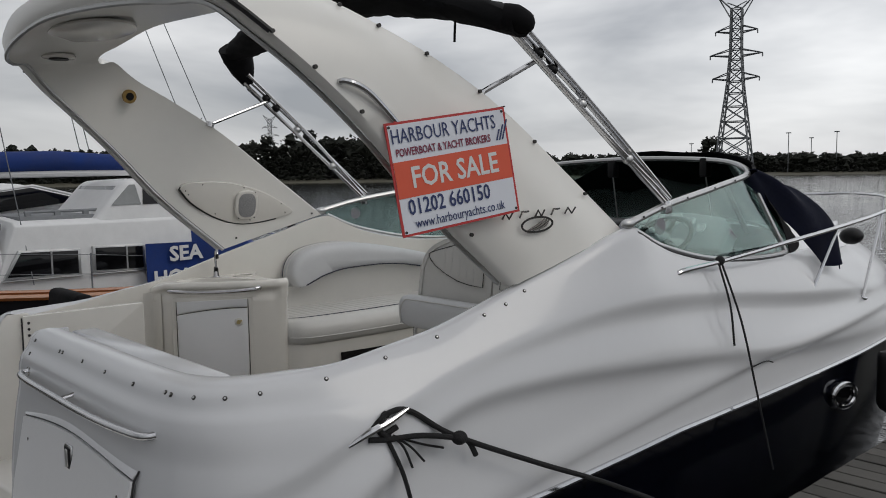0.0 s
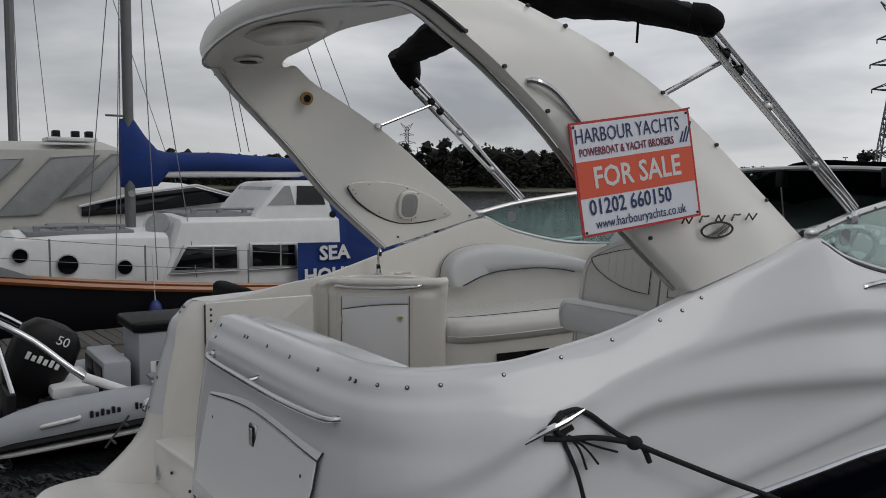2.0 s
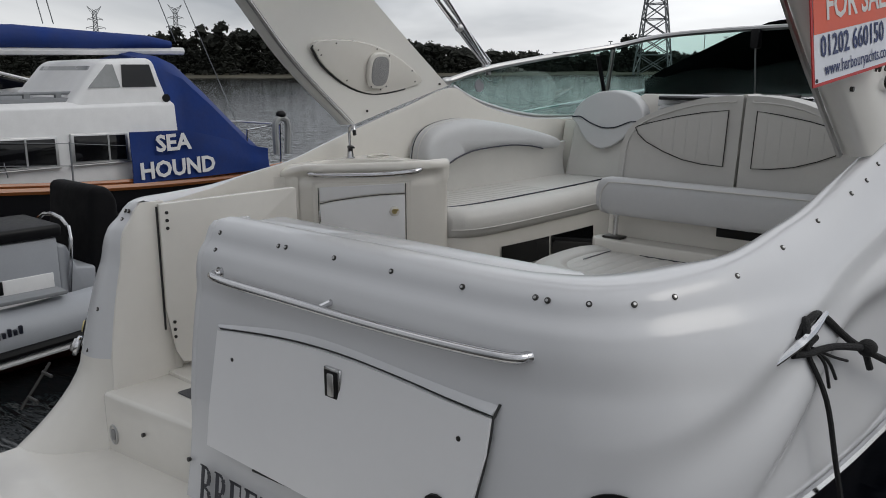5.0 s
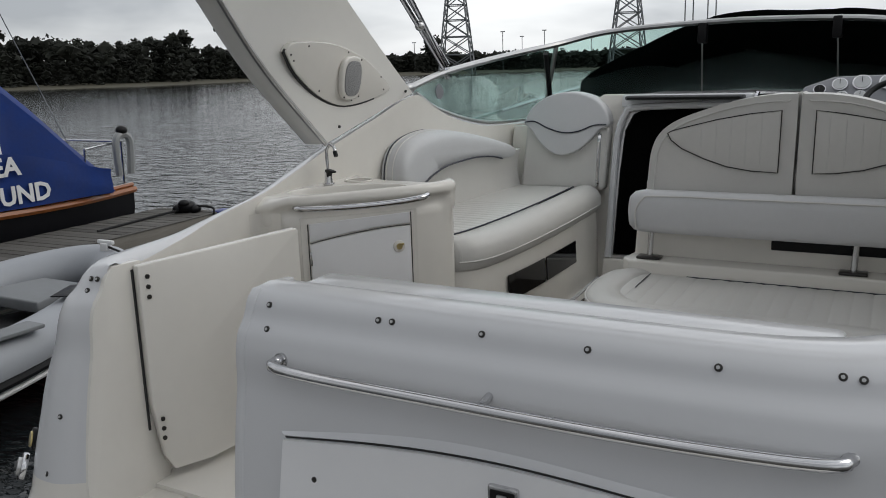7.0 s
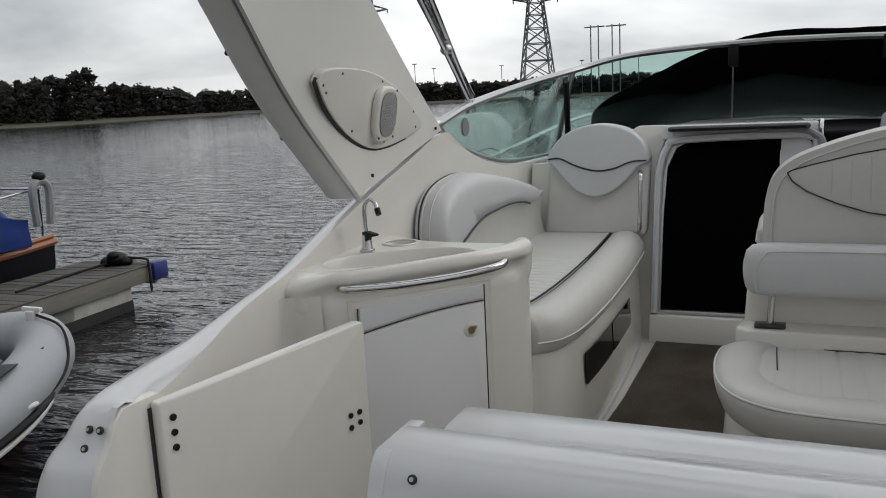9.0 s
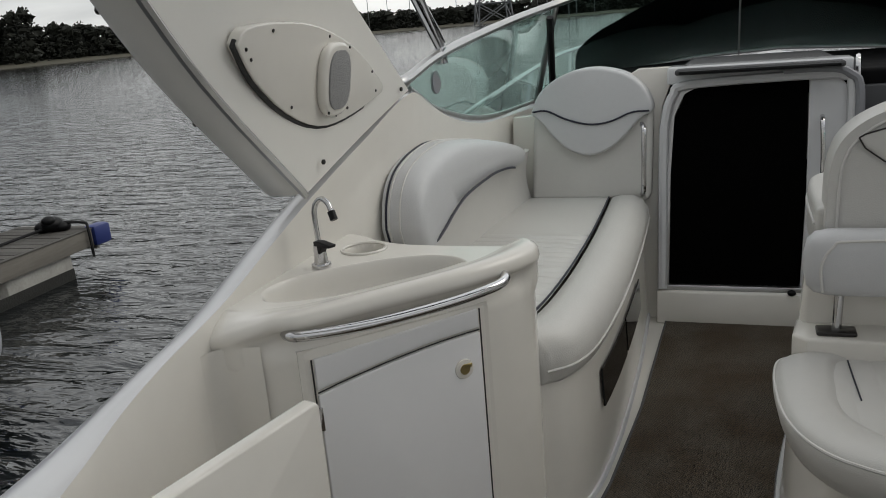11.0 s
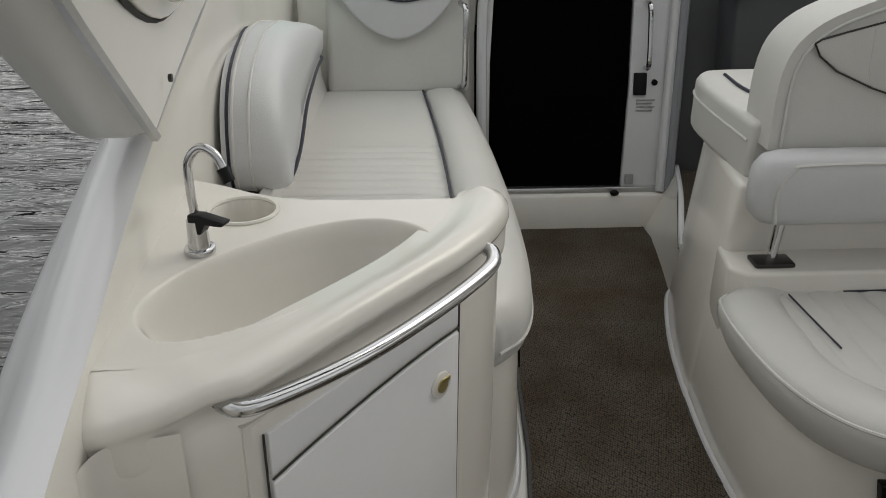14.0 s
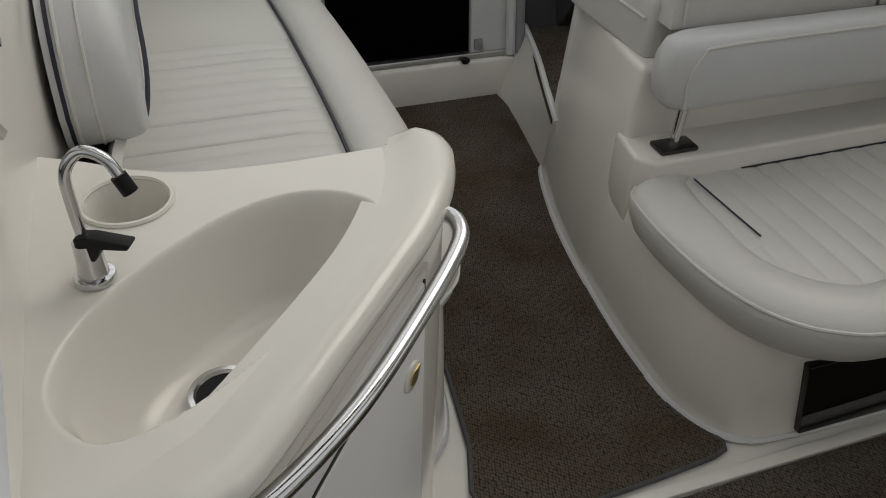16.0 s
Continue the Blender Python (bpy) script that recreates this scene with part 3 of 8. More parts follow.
def swoop(y, z):
    """Depth of the two moulded sweeps along the topside."""
    if y < 0.05 or y > 7:
        return 0.0
    d = 0.0
    for zs, amp, under, over in (((1.22, 1.44, 1.575, 1.665, 1.72, 1.69, 1.585, 1.42), 0.043, 0.07, 0.18), ((0.88, 1.22, 1.42, 1.46, 1.43, 1.355, 1.25, 1.12), 0.046, 0.065, 0.17), ((0.90, 0.92, 0.95, 1.04, 1.115, 1.19, 1.25, 1.27), 0.024, 0.03, 0.09)):
        c = curve(y, (0.1, 0.6, 1.0, 1.5, 2.1, 2.9, 3.9, 5.5), zs)
        e = z - c
        d += amp * (math.exp(-(e / under) ** 2) if e < 0 else math.exp(-(e / over) ** 2))
    return d * itp(y, (0.05, 0.4, 4.5, 7), (0.1, 1, 1, 0))


def swage(y, z):
    """Step of the moulding under its rim, round the stern."""
    a = min(1.0, max(0.0, (1.535 - z) / 0.055))
    b = min(1.0, max(0.0, (z - 1.32) / 0.14))
    return 0.02 * a * a * (3 - 2 * a) * b * b * (3 - 2 * b) * itp(y, (0.1, 1.0), (1, 0))


def deck_moulding(aft, side, sign, fall):
    tops = smooth_path([(*s[0], 0) for s in (*aft, *side)], 7)
    rubs = smooth_path([(*s[1], 0) for s in (*aft, *side)], 7)
    ins = smooth_path([(*s[2], 0) for s in (*aft, *side)], 7)
    rows = []
    for a, b, c in zip(tops, rubs, ins):
        zt = curve(a.y, TOP_Y, TOP_Z) if a.y > 0.02 else TOP_Z[0]
        zr = rub_z(b.y)
        dz0 = fall * itp(a.y, (0.1, 0.9, 2.3, 2.8), (0, 1, 1, 0))
        row = [(c.x, c.y, 0.79), (c.x, c.y, zt - 0.05), (c.x + (a.x - c.x) * 0.05, c.y + (a.y - c.y) * 0.05, zt - 0.015)]
        for f, dz in ((0.2, 0.0), (0.5, 0.008), (0.8, 0.004), (0.93, -0.008)):
            row.append((c.x + (a.x - c.x) * f, c.y + (a.y - c.y) * f, zt + dz - dz0 * f))
        zt -= dz0
        n = 64
        for k in range(1, n + 1):
            v = k / n
            w = v ** 0.75
            z = zt - 0.02 + (zr - zt + 0.02) * v
            nx, ny = (b.x - a.x), (b.y - a.y)
            ln = math.hypot(nx, ny) or 1
            d = swoop(a.y, z) * math.sin(math.pi * min(1, v * 1.02)) ** 0.5 + 0.012 * math.sin(math.pi * v) + swage(a.y, z)
            x, y = a.x + nx * w + d * nx / ln, a.y + ny * w + d * ny / ln
            row.append((x, y, z))
        rows.append([(p[0] * sign, p[1], p[2]) for p in row])
    return loft([r[2:] for r in rows], ring_closed=False), loft([r[:3] for r in rows], ring_closed=False)


for aft, side, sign, fall in ((AFT_STBD, SIDE, 1, 0.0), (AFT_PORT, SIDE_PORT, -1, 0.075)):
    outer_skin, inner_skin = deck_moulding(aft, side, sign, fall)
    part("deck_moulding", outer_skin, GEL, yacht, "glossy white moulded deck with sweeping topsides")
    part("cockpit_liner", inner_skin, GEL_IN, yacht, "cream moulded cockpit side liner")


def hull_side(sign, side):
    pts = smooth_path([(*s[1], 0) for s in side], 6)
    pts = [p for p in smooth_path([(1.40, 0.24, 0), *pts[::6]], 6)]
    rows = []
    for p in pts:
        zr = rub_z(p.y)
        row = []
        for f, g in ((0.0, 1.0), (0.25, 0.985), (0.5, 0.96), (0.75, 0.92), (1.0, 0.86)):
            row.append((p.x * g * sign, p.y - f * itp(p.y, (4, 9), (0.0, 1.4)), zr - 0.012 + (WATER - 0.3 - zr) * f))
        rows.append(row)
    return loft(rows, ring_closed=False)


for s in (1, -1):
    part("hull", hull_side(s, SIDE if s > 0 else SIDE_PORT), NAVY_HULL, yacht, "dark navy glossy hull side")
    rail = [(p.x * s, p.y, rub_z(p.y)) for p in smooth_path([(1.43, 0.26, 0), *[(*q[1], 0) for q in (SIDE if s > 0 else SIDE_PORT)]], 5)]
    part("rub_rail", tube([(x + 0.012 * s, y, z) for x, y, z in rail], 0.014, 6), CHROME, yacht, "bright steel rub rail strip")


def stern_skirt(base, sign, x_from):
    rows = []
    for k in range(9):
        v = k / 8
        row = []
        for (tx, ty), (bx, by) in base:
            w = v ** 1.6
            row.append(((tx + (bx - tx) * w) * sign, ty + (by - ty) * w, 0.925 + (0.50 - 0.925) * v))
        rows.append([tuple(q) for q in smooth_path(row, 5)])
    return loft(rows, ring_closed=False)


part("stern_quarter", stern_skirt((((-0.55, -0.13), (-0.55, -0.185)), ((0.0, -0.13), (0, -0.185)), ((0.75, -0.13), (0.8, -0.20)), ((1.05, -0.10), (1.15, -0.26)), ((1.22, -0.02), (1.38, -0.38)), ((1.34, 0.10), (1.53, -0.30)), ((1.42, 0.28), (1.5, 0.28))), 1, 0), GEL, yacht)
part("stern_quarter", stern_skirt((((1.18, -0.14), (1.18, -0.2)), ((1.28, -0.19), (1.32, -0.40)), ((1.42, -0.16), (1.53, -0.46)), ((1.52, 0.01), (1.62, -0.24)), ((1.56, 0.28), (1.6, 0.28))), -1, 0), GEL_IN, yacht)

# closing faces of the gateway: post, transom end, threshold step
def end_profile(y0, y1, yb, inner):
    """Outline of the moulding where the gateway cuts it."""
    pts = [(y0 + (y1 - y0) * (k / 40) ** 0.75 - 0.012 * math.sin(math.pi * k / 40) - 0.002 - swage(0, 1.577 - 0.657 * k / 40), 1.577 - 0.657 * k / 40) for k in range(41)]
    return [(inner, 1.594), (y0 + 0.02, 1.596)] + pts + [(y1 + (yb - y1) * (k / 6) ** 1.6, 0.92 - 0.42 * k / 6) for k in range(1, 7)] + [(inner, 0.50)]


part("gate_post", prism(end_profile(0.03, -0.14, -0.2, 0.16), -1.215, -1.172, "x", 0.004, 2), GEL_IN, yacht)
part("liner_return", box(-1.30, -1.175, 0.10, 0.20, 0.79, 1.57, 0.01), GEL_IN, yacht)
part("transom_end", prism(end_profile(0.0, -0.13, -0.185, 0.17), -0.562, -0.53, "x", 0.004, 2), GEL, yacht)
part("gate_step", prism([(-1.20, -0.19), (-0.55, -0.12), (-0.55, 0.16), (-1.20, 0.16)], 0.49, 0.785, "z", 0.02), GEL_IN, yacht, "cream moulded step in the transom gateway")
part("step_mat", box(-0.93, -0.62, 0.02, 0.15, 0.786, 0.792, 0.002), STEP_MAT, yacht)
dr = thing("step_drain", (-1.13, -0.2, 0.6), "small oval steel drain cover below the gateway step", "drain")
part("ring", tube([(-1.135 + 0.03 * math.cos(a), -0.183, 0.60 + 0.042 * math.sin(a)) for a in [2 * math.pi * k / 20 for k in range(20)]], 0.006, 6, closed=True), ALLOY, dr)
part("grille", box(-1.152, -1.118, -0.190, -0.176, 0.575, 0.625, 0.006), SPEAKER, dr)
for x, z in ((-1.235, 0.68), (-0.90, 0.664), (-0.545, 0.672)):
    part("screw", disc((x, -0.168 if x > -1 else -0.19, z), (0, 1, 0), 0.009, 0.012, 10), SNAP, yacht)
# inner ledge of the transom, seen over its top
part("transom_ledge", box(-0.50, 0.95, 0.16, 0.30, 1.40, 1.585, 0.02), GEL, yacht)


def build_platform():
    outline = []
    for p in smooth_path([(-1.53, -0.25, 0), (-1.5, -0.66, 0), (-1.32, -0.83, 0), (-0.9, -0.93, 0), (0, -0.98, 0), (0.9, -0.93, 0), (1.32, -0.83, 0), (1.5, -0.66, 0), (1.53, -0.25, 0)], 6):
        outline.append((p.x, p.y))
    part("swim_platform", prism(outline + [(1.45, 0.0), (-1.45, 0.0)], 0.34, 0.52, "z", 0.025), GEL_IN, yacht, "cream non-slip swim platform")
    part("platform_fender", tube([(x * 1.005, y * 1.01 - 0.005, 0.43) for x, y in outline], 0.045, 8), GEL, yacht)
    part("platform_trim", tube([(x * 1.02, y * 1.03 - 0.02, 0.40) for x, y in outline], 0.018, 6), RUBBER, yacht)


build_platform()

# transom fittings
def build_transom():
    rail = thing("transom_grab_rail", (0.3, -0.1, 1.42), "long polished steel grab rail across the white transom", "rail")
    part("rail_tube", tube([(-0.40, -0.03, 1.43), (-0.37, -0.115, 1.425), (0.1, -0.125, 1.423), (0.6, -0.12, 1.422), (0.93, -0.085, 1.422), (0.985, -0.03, 1.422)], 0.0155, 10, 6), CHROME, rail)
    part("stand_off", tube([(0.22, -0.02, 1.44), (0.22, -0.12, 1.424)], 0.011, 8), CHROME, rail)
    part("flange", disc((-0.40, -0.066, 1.43), (0, 1, 0), 0.022, 0.012), CHROME, rail)
    hatch = thing("transom_hatch", (0.25, -0.13, 0.9), "smooth white transom locker lid with a dark rubber seam", "hatch")
    def y_at(z):
        return itp(z, (0.5, 0.92, 1.59), (-0.185, -0.13, 0.0))
    top = smooth_path([(-0.38, 0, 1.220), (-0.1, 0, 1.252), (0.12, 0, 1.268), (0.33, 0, 1.271), (0.57, 0, 1.261), (0.735, 0, 1.250), (0.905, 0, 1.242)], 6)
    crest = smooth_path([(-0.41, 0, 1.242), (-0.14, 0, 1.293), (0.08, 0, 1.320), (0.30, 0, 1.322), (0.54, 0, 1.308), (0.70, 0, 1.297), (0.912, 0, 1.276)], 6)
    def lid(u, v):
        p = top[int(round(u * (len(top) - 1)))]
        z = p.z + (0.79 - p.z) * v
        return (p.x - (p.x - 0.3) * 0.13 * max(0.0, v - 0.2) * (p.x > 0.3), y_at(z) - 0.026, z)
    part("lid", sheet(lid, lin(0, 1, len(top)), lin(0, 1, 10), -0.012), GEL_PANEL, hatch)
    part("seam", tube([(p.x, y_at(p.z) - 0.022, p.z + 0.006) for p in top] + [(0.906, y_at(1.19) - 0.024, 1.19), (0.897, y_at(1.1) - 0.024, 1.1), (0.875, y_at(0.97) - 0.024, 0.97), (0.845, y_at(0.85) - 0.024, 0.85), (0.82, y_at(0.79) - 0.024, 0.79)], 0.0042, 6), SEAM, hatch)
    part("seam", tube([(-0.116, y_at(0.78) - 0.02, 0.772), (0.155, y_at(0.79) - 0.02, 0.785), (0.411, y_at(0.79) - 0.02, 0.793), (0.82, y_at(0.79) - 0.02, 0.79)], 0.005, 6), SEAM, hatch)
    part("brow", sheet(lambda u, v: (top[u].x + (crest[u].x - top[u].x) * v, y_at(top[u].z) - 0.03 + v * (y_at(crest[u].z) - y_at(top[u].z) + 0.022) - 0.004 * math.sin(math.pi * v), top[u].z + 0.012 + (crest[u].z - top[u].z - 0.012) * v), list(range(len(top))), lin(0, 1, 6), 0.01), GEL, hatch, "moulded lip above the lid")
    part("brow_end", tube([(0.908, y_at(1.245) - 0.024, 1.245), (0.915, y_at(1.28) - 0.012, 1.28)], 0.0042, 6), SEAM, hatch)
    yl = y_at(1.17)
    latch = part("latch", box(0.235, 0.315, yl - 0.040, yl - 0.024, 1.105, 1.24, 0.012), CHROME, hatch, "steel pull latch with a dark recess")
    part("latch_recess", box(0.243, 0.307, yl - 0.044, yl - 0.036, 1.115, 1.23, 0.01), BLACK, latch)
    part("latch_paddle", box(0.262, 0.290, yl - 0.05, yl - 0.04, 1.145, 1.222, 0.006), ALLOY, latch)
    for x, z in ((0.808, 1.164), (-0.268, 1.138)):
        part("button", disc((x, y_at(z) - 0.035, z), (0, 1, 0), 0.008, 0.01, 8), SNAP, hatch)
    part("hose_port", disc((0.76, y_at(0.93) - 0.035, 0.945), (0, 1, 0), 0.05, 0.012, 16, 0.003), BLACK, hatch)
    hose = thing("shore_hose", (0.76, -0.2, 0.93), "yellow hose hanging out of a round black port", "hose")
    part("hose_tube", tube([(0.79, -0.15, 0.945), (0.75, -0.19, 0.94), (0.68, -0.2, 0.88), (0.64, -0.2, 0.78), (0.62, -0.21, 0.65), (0.6, -0.26, 0.55)], 0.011, 8, 5), YELLOW, hose)
    glyphs = {
        "B": (("v", 0.10), ("bowl", 0.5, 1.0, 0.80), ("bowl", 0.0, 0.5, 0.88), ("s", 0.10)),
        "R": (("v", 0.10), ("bowl", 0.48, 1.0, 0.80), ("leg",), ("s", 0.10)),
        "E": (("v", 0.10), ("h", 0.97, 0.86), ("h", 0.5, 0.62), ("h", 0.03, 0.90), ("t", 0.86, 0.72, 1.0), ("t", 0.90, 0.0, 0.30), ("t", 0.62, 0.40, 0.62), ("s", 0.10)),
        "Z": (("h", 0.97, 0.88), ("h", 0.03, 0.90), ("diag",), ("t", 0.06, 0.72, 1.0), ("t", 0.90, 0.0, 0.28)),
    }
    W, H = 0.086, 0.158
    def glyph(ch):
        bm = fresh()
        def bar(u0, u1, z0, z1):
            merge(bm, box(u0 * W, u1 * W, 0, 0.002, z0 * H, z1 * H))
        def stroke(pts, w):
            for p, q in zip(pts, pts[1:]):
                d = Vector((q[0] - p[0], 0, q[1] - p[1]))
                n = Vector((-d.z, 0, d.x)).normalized() * w / 2
                a, b = Vector((p[0], 0, p[1])), Vector((q[0], 0, q[1]))
                merge(bm, loft([[a + n, b + n, b - n, a - n], [v + Vector((0, 0.002, 0)) for v in (a + n, b + n, b - n, a - n)]]))
        for g in glyphs[ch]:
            if g[0] == "v":
                bar(g[1], g[1] + 0.24, 0, 1)
            elif g[0] == "s":
                bar(0.0, 0.46, 0, 0.035)
                bar(0.0, 0.46, 0.965, 1)
            elif g[0] == "h":
                bar(0.06, g[2], g[1] - 0.03, g[1] + 0.03)
            elif g[0] == "t":
                bar(g[1] - 0.08, g[1], g[2], g[3])
            elif g[0] == "bowl":
                c, h = (g[1] + g[2]) / 2, (g[2] - g[1]) / 2
                arc = [(W * (0.4 + (g[3] - 0.48) * math.cos(a)), H * (c + (h - 0.03) * math.sin(a))) for a in lin(-math.pi / 2, math.pi / 2, 9)]
                stroke([(0.3 * W, arc[0][1])] + arc[:3], 0.010)
                stroke(arc[2:7], 0.021)
                stroke(arc[6:] + [(0.3 * W, arc[-1][1])], 0.010)
            elif g[0] == "leg":
                stroke([(0.42 * W, 0.48 * H), (0.86 * W, 0.02 * H)], 0.022)
                bar(0.72, 1.0, 0, 0.035)
            else:
                stroke([(0.16 * W, 0.05 * H), (0.78 * W, 0.95 * H)], 0.024)
        return bm
    for k, ch in enumerate("BREEZER"):
        bm = glyph(ch)
        for v in bm.verts:
            z = v.co.z + 0.532
            v.co = Vector((-0.447 + 0.0955 * k + v.co.x, y_at(z) - 0.0155 - v.co.y, z))
        part("name_letter", bm, INK, yacht, "dark serif lettering across the transom", 0)
    badge = thing("oval_badge", (1.22, -0.03, 1.07), "oval black and silver maker's badge on the white quarter", "badge")
    part("plate", moved(disc((0, 0, 0), (0, 0, 1), 0.06, 0.006, 24), Matrix.Translation((1.235, -0.018, 1.07)) @ Matrix.Rotation(radians(32), 4, "Z") @ Matrix.Rotation(radians(82), 4, "X") @ Matrix.Diagonal((1.15, 0.62, 1, 1))), BLACK, badge)
    part("inner_oval", moved(disc((0, 0, 0.003), (0, 0, 1), 0.045, 0.004, 24), Matrix.Translation((1.236, -0.021, 1.07)) @ Matrix.Rotation(radians(32), 4, "Z") @ Matrix.Rotation(radians(82), 4, "X") @ Matrix.Diagonal((0.95, 0.32, 1, 1))), SNAP, badge)


build_transom()

fc = thing("filler_cap", (-1.52, -0.13, 0.9), "round chrome deck filler cap on the port quarter", "filler cap")
part("flange", disc((-1.478, -0.155, 0.925), (-0.55, -0.75, 0.35), 0.047, 0.02, 20, 0.004), CHROME, fc)
part("slot", disc((-1.485, -0.166, 0.929), (-0.55, -0.75, 0.35), 0.031, 0.016, 16, 0.003), ALLOY, fc)
part("slot_bar", moved(box(-0.028, 0.028, -0.004, 0.004, -0.006, 0.006, 0.002), Matrix.Translation((-1.49, -0.173, 0.933)) @ Matrix.Rotation(radians(-35), 4, "Z")), SEAM, fc)
ob_ = thing("oval_badge", (-1.47, -0.11, 1.0), "small oval dark badge on the port quarter", "badge")
part("plate", disc((-1.455, -0.118, 1.015), (-0.5, -0.8, 0.25), 0.038, 0.014, 20, 0.003), BLACK, ob_)
part("inner_oval", disc((-1.459, -0.126, 1.016), (-0.5, -0.8, 0.25), 0.027, 0.008, 18), GOLD, ob_)
ql = thing("quarter_hand_rail", (-1.55, -0.3, 0.7), "short straight steel hand rail below the port quarter", "hand rail")
part("rail_tube", tube([(-1.59, -0.24, 0.84), (-1.605, -0.385, 0.65)], 0.007, 8), SNAP, ql)
for y, z in ((-0.275, 0.80), (-0.35, 0.70)):
    part("bracket", tube([(-1.60, y, z), (-1.54, y + 0.015, z - 0.012)], 0.008, 8), SNAP, ql)

# snap fasteners along the coaming
SNAPS = [(-0.478, -0.008, 1.562), (-0.465, -0.041, 1.503), (-0.53, -0.05, 1.42), (-0.119, -0.008, 1.561), (-0.078, -0.008, 1.562), (0.175, -0.007, 1.562), (0.439, -0.007, 1.56), (0.722, -0.004, 1.56), (0.955, 0.024, 1.566), (0.992, 0.027, 1.564),
         (1.094, 0.068, 1.564), (1.184, 0.143, 1.564), (1.242, 0.252, 1.572), (1.309, 0.494, 1.594), (1.336, 0.756, 1.636), (1.348, 1.02, 1.682), (1.37, 1.276, 1.744), (1.381, 1.40, 1.777), (1.381, 1.522, 1.824),
         (-1.196, 0.004, 1.563), (-1.225, 0.004, 1.562), (-1.227, -0.013, 1.526), (-1.245, -0.060, 1.447), (-1.262, -0.144, 1.139), (-1.31, -0.185, 0.95)]
snap_ring = disc((0, 0, 0), (0, 1, 0), 0.009, 0.007, 12, 0.002)
first_snap = part("snap_fastener", snap_ring, SNAP, yacht)
cap_me = part("snap_cap", disc((0, -0.004, 0), (0, 1, 0), 0.0042, 0.003, 8), ALLOY, first_snap).data
for i, p in enumerate(SNAPS):
    o = first_snap
    if i:
        o = new("snap_fastener", first_snap.data)
        cap = new("snap_cap", cap_me)
        cap.parent = o
    else:
        o.children[0].location = (0, 0, 0)
    o.parent = yacht
    az = 0.0
    if 10 <= i < 19:
        az = itp(i, (10, 11, 12, 13, 18), (25, 50, 66, 73, 73))
    elif i >= 19:
        az = (0, -10, 8, 15, 8, -35)[i - 19]
    tilt = -25 if i < 10 else -38 if i < 19 else -20
    o.matrix_local = Matrix.Translation(Vector(p) - yacht.location) @ Matrix.Rotation(radians(az), 4, "Z") @ Matrix.Rotation(radians(tilt), 4, "X")

# foredeck
def foredeck(u, v):
    y = 4.3 + u * 4.0
    hw = curve(y, (4.17, 5.0, 6.0, 7.2, 8.3), (1.37, 1.24, 1.01, 0.61, 0.02))
    zt = curve(y, TOP_Y, TOP_Z)
    return (hw * v, y, zt + 0.14 * (1 - v * v))


part("foredeck", sheet(foredeck, lin(0, 1, 16), lin(-1, 1, 15), 0.01), GEL, yacht)

# cockpit sole
setting("floor", box(-1.25, 1.25, 0.12, 3.46, 0.70, 0.80), GEL_IN, "cream moulded cockpit sole", "floor")
walk_edge = [(-0.63, 1.62), (-0.60, 1.85), (-0.565, 2.4), (-0.555, 3.31), (0.13, 3.31), (0.14, 2.98), (0.06, 2.7), (-0.04, 2.36), (-0.10, 2.0), (-0.115, 1.75), (-0.10, 1.56), (-0.055, 1.475), (-0.04, 1.445), (-0.05, 1.425), (-0.09, 1.413), (-0.25, 1.40), (-0.66, 1.38), (-0.67, 1.5)]
rug = thing("carpet", (-0.3, 2.3, 0.80), "worn brown woven cockpit carpet with a bound edge", "carpet", "cockpit carpets")
part("carpet_sheet", prism(walk_edge, 0.801, 0.813, "z", 0.003, 1), CARPET, rug)
part("binding", tube([(x, y, 0.809) for x, y in walk_edge], 0.007, 6, closed=True), STEP_MAT, rug)
rug2 = thing("carpet", (0.2, 0.8, 0.80), "brown woven carpet piece covering the after cockpit", "carpet", "cockpit carpets")
part("carpet_sheet", prism([(-0.95, 0.45), (-0.62, 0.35), (0.9, 0.35), (1.05, 0.6), (1.05, 1.34), (-0.05, 1.34), (-0.66, 1.33), (-0.82, 1.2)], 0.801, 0.813, "z", 0.003, 1), CARPET, rug2)
part("hatch_trim", box(-0.7, 1.05, 1.345, 1.375, 0.80, 0.815, 0.003), GEL_IN, yacht)

# ---------------------------------------------------------------- radar arch
ARCH_AFT = ((1.47, 1.85), (1.05, 2.2), (0.75, 2.51), (0.52, 2.72), (0.34, 2.87), (0.21, 2.985))
ARCH_FWD = ((2.31, 2.065), (1.91, 2.35), (1.5, 2.64), (1.15, 2.83), (0.88, 2.95), (0.71, 3.035))
ARCH_MID = -0.05


